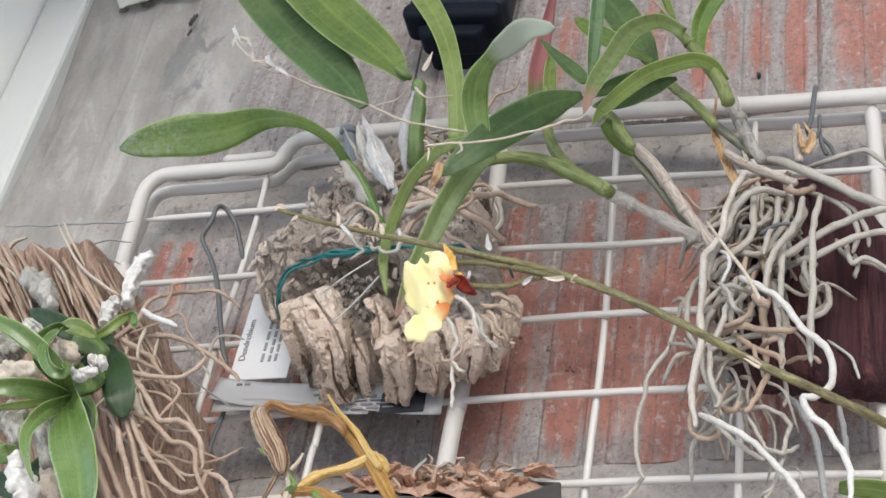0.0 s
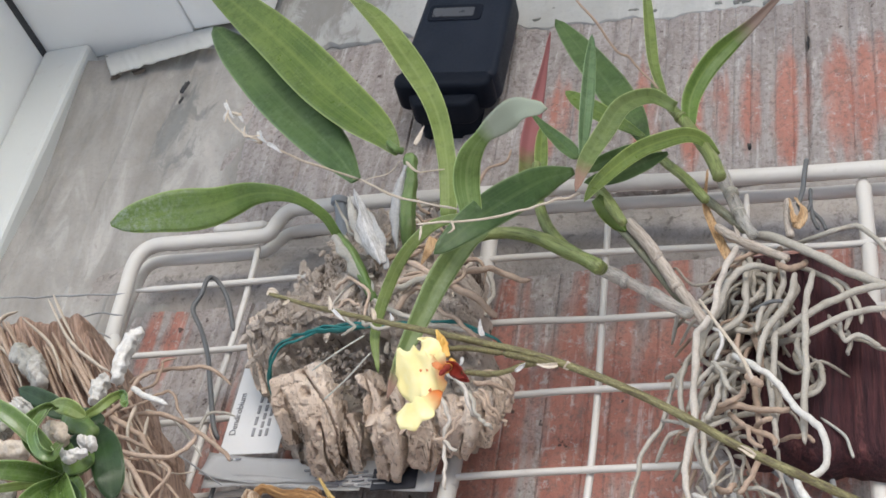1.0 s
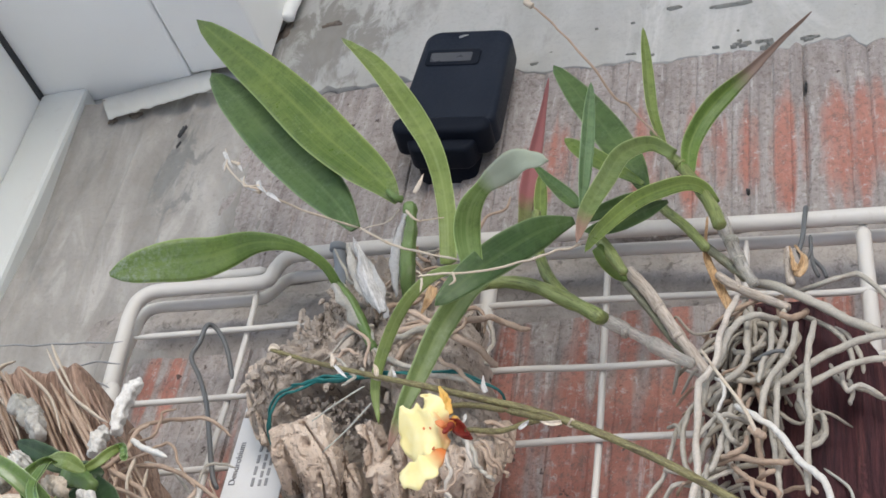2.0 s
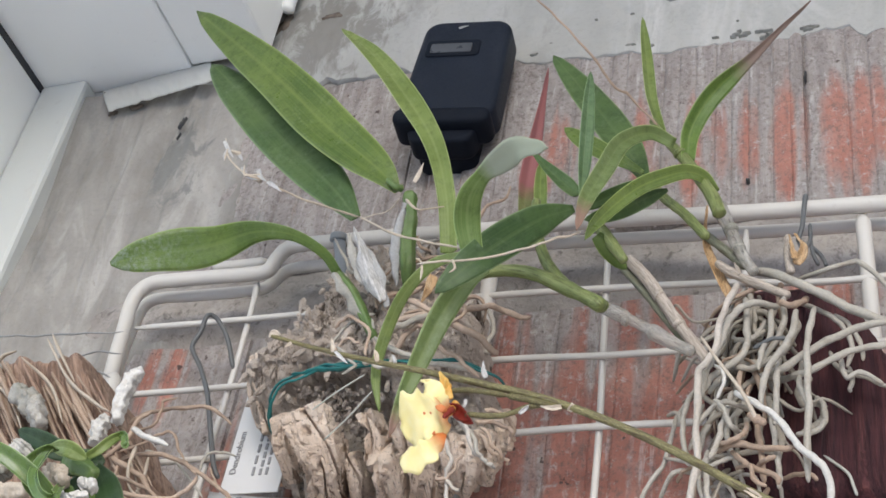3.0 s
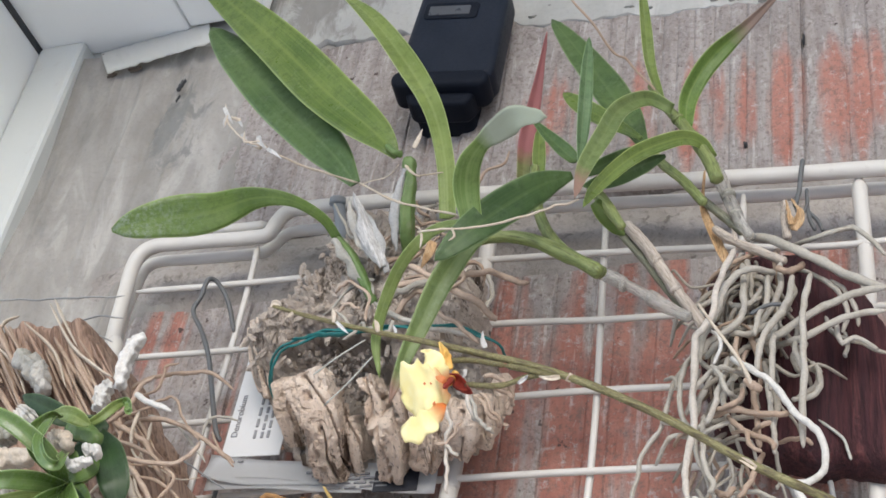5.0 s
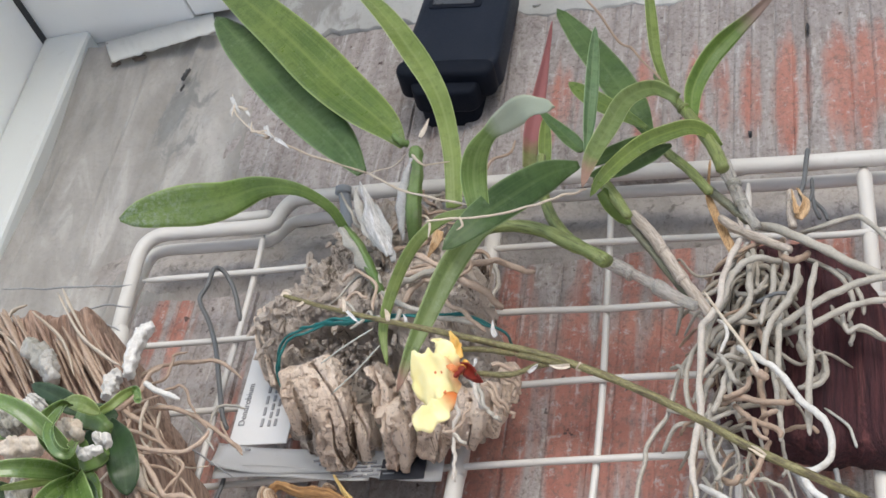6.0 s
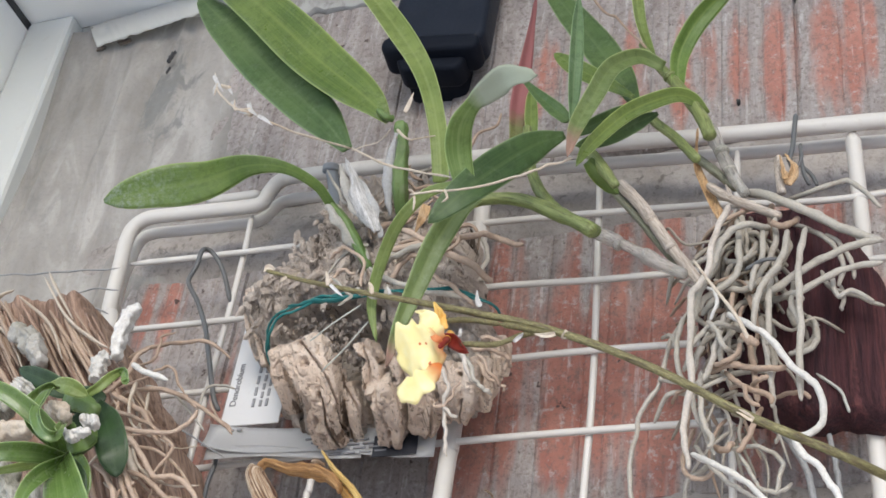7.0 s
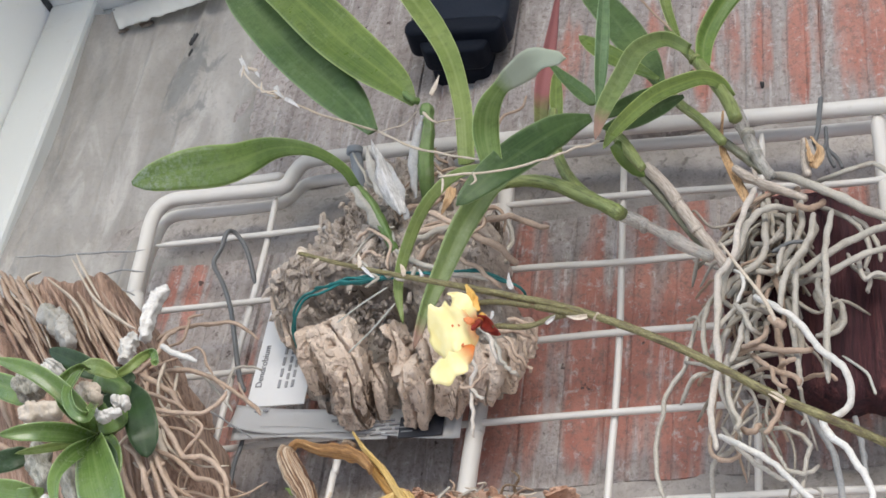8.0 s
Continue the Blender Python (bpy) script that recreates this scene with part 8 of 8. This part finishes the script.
add_small_leaf([(0.0200, -0.1320, 1.4250), (0.0260, -0.1320, 1.4150), (0.0290, -0.1300, 1.4050)], 0.00630, OVAL, 0.2, (0, 0), "leaf_soft", 55)
add_small_leaf([(0.0190, -0.1400, 1.4210), (0.0170, -0.1500, 1.4220), (0.0160, -0.1560, 1.4240), (0.0140, -0.1560, 1.4310), (0.0140, -0.1500, 1.4410), (0.0160, -0.1460, 1.4430)], 0.00528, STRAP, 0.35, (0, 50), "leaf_soft", 56)
add_small_leaf([(0.0260, -0.1500, 1.4240), (0.0300, -0.1580, 1.4140), (0.0260, -0.1600, 1.4160), (0.0220, -0.1600, 1.4230), (0.0200, -0.1560, 1.4330), (0.0170, -0.1500, 1.4400)], 0.00463, STRAP, 0.5, (0, -40), "leaf_gloss", 57)
add_small_leaf([(0.0170, -0.1240, 1.4510), (0.0270, -0.1280, 1.4380), (0.0330, -0.1280, 1.4260), (0.0350, -0.1240, 1.4170)], 0.01221, OVAL, 0.1, (0, 0), "leaf_dark", 58)
add_small_leaf([(0.0110, -0.1300, 1.4500), (0.0020, -0.1340, 1.4540), (-0.0160, -0.1340, 1.4630)], 0.00845, OVAL, 0.2, (0, 0), "leaf_dark", 59)
add_small_leaf([(0.0080, -0.1420, 1.4480), (0.0190, -0.1450, 1.4440), (0.0260, -0.1420, 1.4410)], 0.00621, OVAL, 0.25, (0, 0), "leaf_lime", 60)
add_small_leaf([(0.0180, -0.1340, 1.4470), (0.0240, -0.1350, 1.4500), (0.0270, -0.1330, 1.4560), (0.0290, -0.1300, 1.4600)], 0.00385, STRAP, 0.4, (0, 20), "leaf_lime", 61)
add_small_leaf([(0.0260, -0.1310, 1.4600), (0.0320, -0.1330, 1.4570), (0.0350, -0.1340, 1.4510), (0.0320, -0.1340, 1.4530)], 0.00334, OVAL, 0.5, (0, 50), "leaf_soft", 68)
add_small_leaf([(0.0040, -0.1280, 1.4460), (0.0120, -0.1280, 1.4500), (0.0200, -0.1240, 1.4530)], 0.00985, OVAL, 0.1, (0, 0), "leaf_dark", 62)
add_small_leaf([(0.0060, -0.1240, 1.4380), (0.0150, -0.1240, 1.4440), (0.0190, -0.1200, 1.4490)], 0.00882, OVAL, 0.1, (0, 0), "leaf_dark", 69)
add_small_leaf([(0.0150, -0.1340, 1.4230), (0.0240, -0.1360, 1.4260), (0.0270, -0.1320, 1.4320)], 0.00802, OVAL, 0.1, (0, 0), "leaf_soft", 63)
add_small_leaf([(0.0120, -0.1220, 1.4050), (0.0040, -0.1200, 1.4000), (-0.0000, -0.1200, 1.3900), (-0.0070, -0.1200, 1.3840)], 0.00861, STRAP, 0.1, (0, 0), "leaf_dark", 64)
add_small_leaf([(-0.0010, -0.1300, 1.4030), (-0.0020, -0.1340, 1.3980), (-0.0120, -0.1340, 1.3990)], 0.00713, OVAL, 0.1, (0, 0), "leaf_soft", 65)
add_small_leaf([(0.0140, -0.1280, 1.3790), (0.0030, -0.1300, 1.3870), (-0.0080, -0.1300, 1.3900)], 0.00940, OVAL, 0.1, (0, 0), "leaf_dark", 66)
add_small_leaf([(0.0160, -0.1380, 1.4220), (0.0200, -0.1400, 1.4270), (0.0210, -0.1400, 1.4320)], 0.00613, OVAL, 0.3, (0, 0), "leaf_soft", 67)
add_small_leaf([(0.0190, -0.1340, 1.4200), (0.0280, -0.1360, 1.4110), (0.0310, -0.1340, 1.4000)], 0.00601, STRAP, 0.2, (0, 0), "leaf_dark", 70)
add_small_leaf([(-0.0280, -0.1180, 1.4500), (-0.0360, -0.1220, 1.4540), (-0.0580, -0.1220, 1.4630)], 0.01050, OVAL, 0.2, (0, 0), "leaf_soft", 81)
add_small_leaf([(-0.0020, -0.1300, 1.4000), (-0.0100, -0.1360, 1.4000), (-0.0240, -0.1380, 1.4010)], 0.00817, STRAP, 0.2, (0, 0), "leaf_soft", 82)
add_small_leaf([(-0.0190, -0.1200, 1.4260), (-0.0250, -0.1240, 1.4210), (-0.0390, -0.1240, 1.4180)], 0.00858, OVAL, 0.2, (0, 0), "leaf_dark", 83)


def add_small_pseudobulb(k, pts, r, m, lab):
    white = m == "sheath"
    if m == "bulb":
        part("pseudobulb", tube(pts, r, ((0, 0.6), (0.4, 1), (0.8, 0.85), (1, 0.5)), n=24, sides=20, knobby=0.08, seed=k, ridge=(4, 0.08)), m, small, lab)
        return
    part("dry_sheath" if white else "pseudobulb", crumple(pts, r, k + 3), "root_white" if white else m, small, lab)


add_small_pseudobulb(0, [(0.0110, -0.1140, 1.4780), (0.0100, -0.1140, 1.4860), (0.0100, -0.1140, 1.4950), (0.0120, -0.1140, 1.5010), (0.0160, -0.1140, 1.5030)], 0.00390, "sheath", "crumpled white sheath")
add_small_pseudobulb(1, [(0.0090, -0.1200, 1.4640), (0.0090, -0.1200, 1.4710), (0.0110, -0.1200, 1.4770)], 0.00405, "sheath", "crumpled white sheath")
add_small_pseudobulb(2, [(-0.0420, -0.1140, 1.4980), (-0.0330, -0.1140, 1.4910), (-0.0240, -0.1140, 1.4800)], 0.00540, "scale", "shrivelled grey pseudobulb")
add_small_pseudobulb(3, [(-0.0210, -0.1180, 1.4770), (-0.0260, -0.1180, 1.4850), (-0.0270, -0.1180, 1.4910)], 0.00455, "scale", "shrivelled grey pseudobulb")
add_small_pseudobulb(4, [(-0.0300, -0.1280, 1.4490), (-0.0240, -0.1280, 1.4510), (-0.0180, -0.1280, 1.4520)], 0.00566, "cane", "shrivelled pale pseudobulb")
add_small_pseudobulb(5, [(-0.0220, -0.1300, 1.4360), (-0.0130, -0.1300, 1.4370), (-0.0040, -0.1300, 1.4370)], 0.00501, "straw", "pale dry pseudobulb")
add_small_pseudobulb(6, [(-0.0110, -0.1360, 1.4500), (-0.0090, -0.1360, 1.4530), (-0.0080, -0.1360, 1.4550)], 0.00402, "sheath", "crumpled white sheath")
add_small_pseudobulb(7, [(0.0140, -0.1460, 1.4340), (0.0200, -0.1460, 1.4320), (0.0240, -0.1460, 1.4280)], 0.00400, "straw", "dry pinkish sheath")
add_small_pseudobulb(8, [(0.0230, -0.1460, 1.4240), (0.0270, -0.1460, 1.4210), (0.0300, -0.1460, 1.4220), (0.0350, -0.1460, 1.4230)], 0.00231, "sheath", "crumpled white sheath")
add_small_pseudobulb(9, [(0.0280, -0.1420, 1.4280), (0.0310, -0.1420, 1.4300), (0.0340, -0.1420, 1.4270)], 0.00302, "sheath", "crumpled white sheath")
add_small_pseudobulb(10, [(0.0180, -0.1480, 1.3870), (0.0200, -0.1480, 1.3790), (0.0250, -0.1480, 1.3740), (0.0290, -0.1480, 1.3680)], 0.00553, "sheath", "crumpled white sheath")
add_small_pseudobulb(11, [(-0.0110, -0.1300, 1.4210), (-0.0060, -0.1300, 1.4140), (-0.0000, -0.1300, 1.4040)], 0.00536, "cane", "shrivelled grey pseudobulb")
add_small_pseudobulb(12, [(0.0030, -0.1260, 1.4190), (0.0070, -0.1260, 1.4080), (0.0130, -0.1260, 1.3960)], 0.00526, "cane", "shrivelled grey pseudobulb")
add_small_pseudobulb(13, [(0.0110, -0.1220, 1.3990), (0.0130, -0.1220, 1.3920), (0.0210, -0.1220, 1.3820)], 0.00516, "straw", "dry pseudobulb")
add_small_pseudobulb(14, [(0.0160, -0.1320, 1.4250), (0.0210, -0.1320, 1.4270), (0.0270, -0.1320, 1.4300)], 0.00380, "bulb", "pale green pseudobulb")
add_small_pseudobulb(15, [(0.0100, -0.1340, 1.4470), (0.0180, -0.1340, 1.4440), (0.0260, -0.1340, 1.4390)], 0.00363, "bulb", "pale green pseudobulb")

# ---- the dried orchid in the grey tray ----
tray = thing("orchid_tray", (0.13, -0.036, 1.34), "dark grey plastic tray of bark chips with a dried-up orchid", "planter")
TA, TB, TC, TD = [Vector(p) for p in ((0.1050, -0.0850, 1.4070), (0.0970, -0.0400, 1.4400), (0.1730, -0.0400, 1.4350), (0.1680, -0.0850, 1.4010))]
IN = (TA - TB).cross(TC - TB).normalized()
IN = -IN if IN.z > 0 else IN


def wall_strip(a, b, deep, t):
    """One upright wall of the tray below its rim."""
    bm = bmesh.new()
    along = (b - a).normalized()
    out = along.cross(IN).normalized() * t
    vs = [bm.verts.new(p + o + d) for d in (Vector((0, 0, 0)), IN * deep) for p, o in ((a, out), (b, out), (b, -out), (a, -out))]
    for q in ((0, 1, 2, 3), (7, 6, 5, 4), (0, 4, 5, 1), (1, 5, 6, 2), (2, 6, 7, 3), (3, 7, 4, 0)):
        bm.faces.new([vs[i] for i in q])
    bmesh.ops.recalc_face_normals(bm, faces=bm.faces)
    bmesh.ops.bevel(bm, geom=bm.edges[:], offset=0.0004, segments=2, affect="EDGES")
    return bm


for a, b in ((TA, TB), (TB, TC), (TC, TD), (TD, TA)):
    part("wall_panel", wall_strip(a, b, 0.0085, 0.0009), "tray", tray, "", False)
bm = bmesh.new()
vs = [bm.verts.new(p + IN * d) for d in (0.008, 0.0088) for p in (TA, TB, TC, TD)]
for q in ((0, 1, 2, 3), (7, 6, 5, 4), (0, 4, 5, 1), (1, 5, 6, 2), (2, 6, 7, 3), (3, 7, 4, 0)):
    bm.faces.new([vs[i] for i in q])
bmesh.ops.recalc_face_normals(bm, faces=bm.faces)
part("base", bm, "tray", tray, "", False)
part("substrate", sheet(40, 24, lambda u, v: (TB.lerp(TC, u)).lerp(TA.lerp(TD, u), v) - IN * (0.001 + 0.003 * noise.fractal(Vector((u * 7, v * 4, 2)), 0.8, 2.0, 4) - 0.004 * (abs(u * 2 - 1) ** 6))), "chip", tray, "reddish bark chip bed")
rng = random.Random(9)
for k in range(64):
    u, v = rng.uniform(0.05, 0.95), rng.uniform(0.02, 0.9)
    c = (TB.lerp(TC, u)).lerp(TA.lerp(TD, u), v) - IN * rng.uniform(0.002, 0.006)
    s = rng.uniform(0.0018, 0.0055)
    bm = bmesh.new()
    bmesh.ops.create_icosphere(bm, subdivisions=2, radius=s)
    turn = Euler((rng.uniform(-0.5, 0.5), rng.uniform(-0.5, 0.5), rng.uniform(0, 6))).to_matrix()
    for w in bm.verts:
        q = turn @ Vector((w.co.x, w.co.y * 0.7, w.co.z * 0.25))
        w.co = c + q * (1 + 0.6 * noise.noise(w.co * 330 + Vector((k, 0, 0))))
    part("bark_chip", bm, "chip", tray, "", False)


def add_tray_dry_stem(k, pts, r, tp, m, lab, flat):
    part("dry_stem", tube(pts, r, tp, knobby=0.06 if m == "husk" else 0.12, seed=k + 500, sides=44, flat=flat, n=44, ridge=(11, 0.07) if m == "husk" else (5, 0.10)), m, tray, lab)


add_tray_dry_stem(0, [(0.1070, -0.1480, 1.4010), (0.1060, -0.1480, 1.3980), (0.1110, -0.1480, 1.3900), (0.1160, -0.1480, 1.3830), (0.1190, -0.1480, 1.3760)], 0.00359, ((0, 0.35), (0.12, 0.8), (0.5, 1), (0.85, 0.8), (1, 0.35)), "husk", "shrivelled striped brown husk", 0.8)
add_tray_dry_stem(1, [(0.1060, -0.1470, 1.4010), (0.1090, -0.1470, 1.4030), (0.1170, -0.1470, 1.4000), (0.1240, -0.1470, 1.3990), (0.1320, -0.1470, 1.3960), (0.1370, -0.1470, 1.3910)], 0.00277, ((0, 0.5), (0.3, 0.7), (0.7, 1.1), (1, 0.9)), "dry_brown", "withered brown leaf", 0.45)
add_tray_dry_stem(2, [(0.1250, -0.1480, 1.4000), (0.1270, -0.1480, 1.4010), (0.1300, -0.1480, 1.4000)], 0.00157, ((0, 0.4), (0.5, 1), (1, 0.6)), "husk", "curled dry leaf edge", 0.5)
add_tray_dry_stem(3, [(0.1290, -0.1400, 1.4020), (0.1360, -0.1400, 1.3930), (0.1430, -0.1400, 1.3850), (0.1500, -0.1400, 1.3760), (0.1560, -0.1400, 1.3670)], 0.00374, ((0, 0.55), (0.4, 0.85), (1, 1.0)), "dry", "dry ochre stem", 0.55)
add_tray_dry_stem(4, [(0.1260, -0.1440, 1.4080), (0.1320, -0.1440, 1.4000), (0.1390, -0.1440, 1.3930), (0.1450, -0.1440, 1.3850), (0.1500, -0.1440, 1.3790)], 0.00175, ((0, 0.3), (0.3, 0.8), (1, 1.0)), "dry_pale", "pale split of a dry stem", 0.6)
add_tray_dry_stem(5, [(0.1440, -0.1410, 1.3860), (0.1480, -0.1410, 1.3830), (0.1510, -0.1410, 1.3790)], 0.00316, ((0, 0.6), (0.5, 1), (1, 0.5)), "dry_pale", "dry stem joint", 0.7)
add_tray_dry_stem(6, [(0.1220, -0.1420, 1.3740), (0.1290, -0.1420, 1.3790), (0.1370, -0.1420, 1.3810), (0.1460, -0.1420, 1.3850)], 0.00174, ((0, 0.7), (0.3, 1.2), (0.35, 0.9), (1, 1.0)), "dry_pale", "dry ochre stem", 0.7)
add_tray_dry_stem(7, [(0.1170, -0.1410, 1.3720), (0.1220, -0.1410, 1.3740), (0.1300, -0.1410, 1.3730), (0.1380, -0.1410, 1.3690)], 0.00214, ((0, 0.8), (1, 1.0)), "dry", "dry ochre stem", 0.7)
add_tray_dry_stem(8, [(0.1160, -0.1460, 1.3780), (0.1150, -0.1460, 1.3740), (0.1130, -0.1460, 1.3670)], 0.00078, ((0, 1), (1, 1.0)), "husk", "thin dark stalk", 0.9)
add_tray_dry_stem(9, [(0.1190, -0.1450, 1.3780), (0.1210, -0.1450, 1.3740), (0.1210, -0.1450, 1.3680)], 0.00162, ((0, 0.8), (1, 1.0)), "straw", "dry pale stalk", 0.8)
add_tray_dry_stem(10, [(0.1210, -0.1470, 1.3780), (0.1230, -0.1470, 1.3810), (0.1240, -0.1470, 1.3840)], 0.00069, ((0, 1), (1, 0.6)), "straw", "dry pale bract", 0.8)
add_tray_dry_stem(11, [(0.1300, -0.0760, 1.4140), (0.1300, -0.0760, 1.4200), (0.1330, -0.0760, 1.4240), (0.1340, -0.0760, 1.4250)], 0.00076, ((0, 1), (1, 0.5)), "root", "small curled root", 1)
add_tray_dry_stem(12, [(0.1380, -0.0760, 1.4130), (0.1380, -0.0760, 1.4180), (0.1390, -0.0760, 1.4210), (0.1430, -0.0760, 1.4210), (0.1460, -0.0760, 1.4190)], 0.00086, ((0, 1), (1, 0.7)), "root_tan", "small curled root", 1)
add_tray_dry_stem(13, [(0.1400, -0.0780, 1.4200), (0.1440, -0.0780, 1.4220), (0.1460, -0.0780, 1.4210)], 0.00053, ((0, 1), (1, 0.6)), "root", "small curled root", 1)
add_tray_dry_stem(14, [(0.1270, -0.0800, 1.4050), (0.1270, -0.0800, 1.4110), (0.1240, -0.0800, 1.4150)], 0.00097, ((0, 1), (1, 0.6)), "root_tan", "small curled root", 1)
rng = random.Random(17)
for k in range(40):
    u = rng.uniform(0.22, 0.78)
    c = (TB.lerp(TC, u)).lerp(TA.lerp(TD, u), rng.uniform(0.1, 0.6)) - IN * 0.0035
    pts = [c]
    for q in range(3):
        pts.append(pts[-1] + Vector((rng.uniform(-0.006, 0.006), rng.uniform(-0.004, 0.002), rng.uniform(-0.003, 0.0025))))
    part("dry_root", tube(pts, rng.uniform(0.0005, 0.0010), ((0, 1), (1, 0.5)), n=12, sides=6, seed=k + 600), rng.choice(("root_tan", "straw", "root_tan", "husk")), tray)
for pts, w, m, s in (([(0.1210, -0.1460, 1.3710), (0.1240, -0.1480, 1.3720), (0.1210, -0.1480, 1.3770)], 0.0026, "leaf_fresh", 71), ([(0.1110, -0.1470, 1.3840), (0.1100, -0.1480, 1.3850), (0.1080, -0.1480, 1.3860)], 0.0020, "leaf_fresh", 72), ([(0.1350, -0.1400, 1.3680), (0.1290, -0.1420, 1.3720), (0.1270, -0.1420, 1.3730)], 0.0030, "leaf_fresh", 73)):
    part("leaf", blade(pts, w, LANCE, 0.3, seed=s), m, tray)

# tip of a leaf that reaches up from a plant below
sprig = thing("orchid_leaf", (0.30, -0.036, 1.37), "single narrow green leaf tip beside the wire grid", "leaf")
part("leaf", blade([(0.2790, -0.0750, 1.4080), (0.2870, -0.0720, 1.4090), (0.2990, -0.0650, 1.4100), (0.3150, -0.0360, 1.4200)], 0.0072, STRAP[::1], 0.2, (0.3, -0.6, -0.7), seed=75), "leaf", sprig)
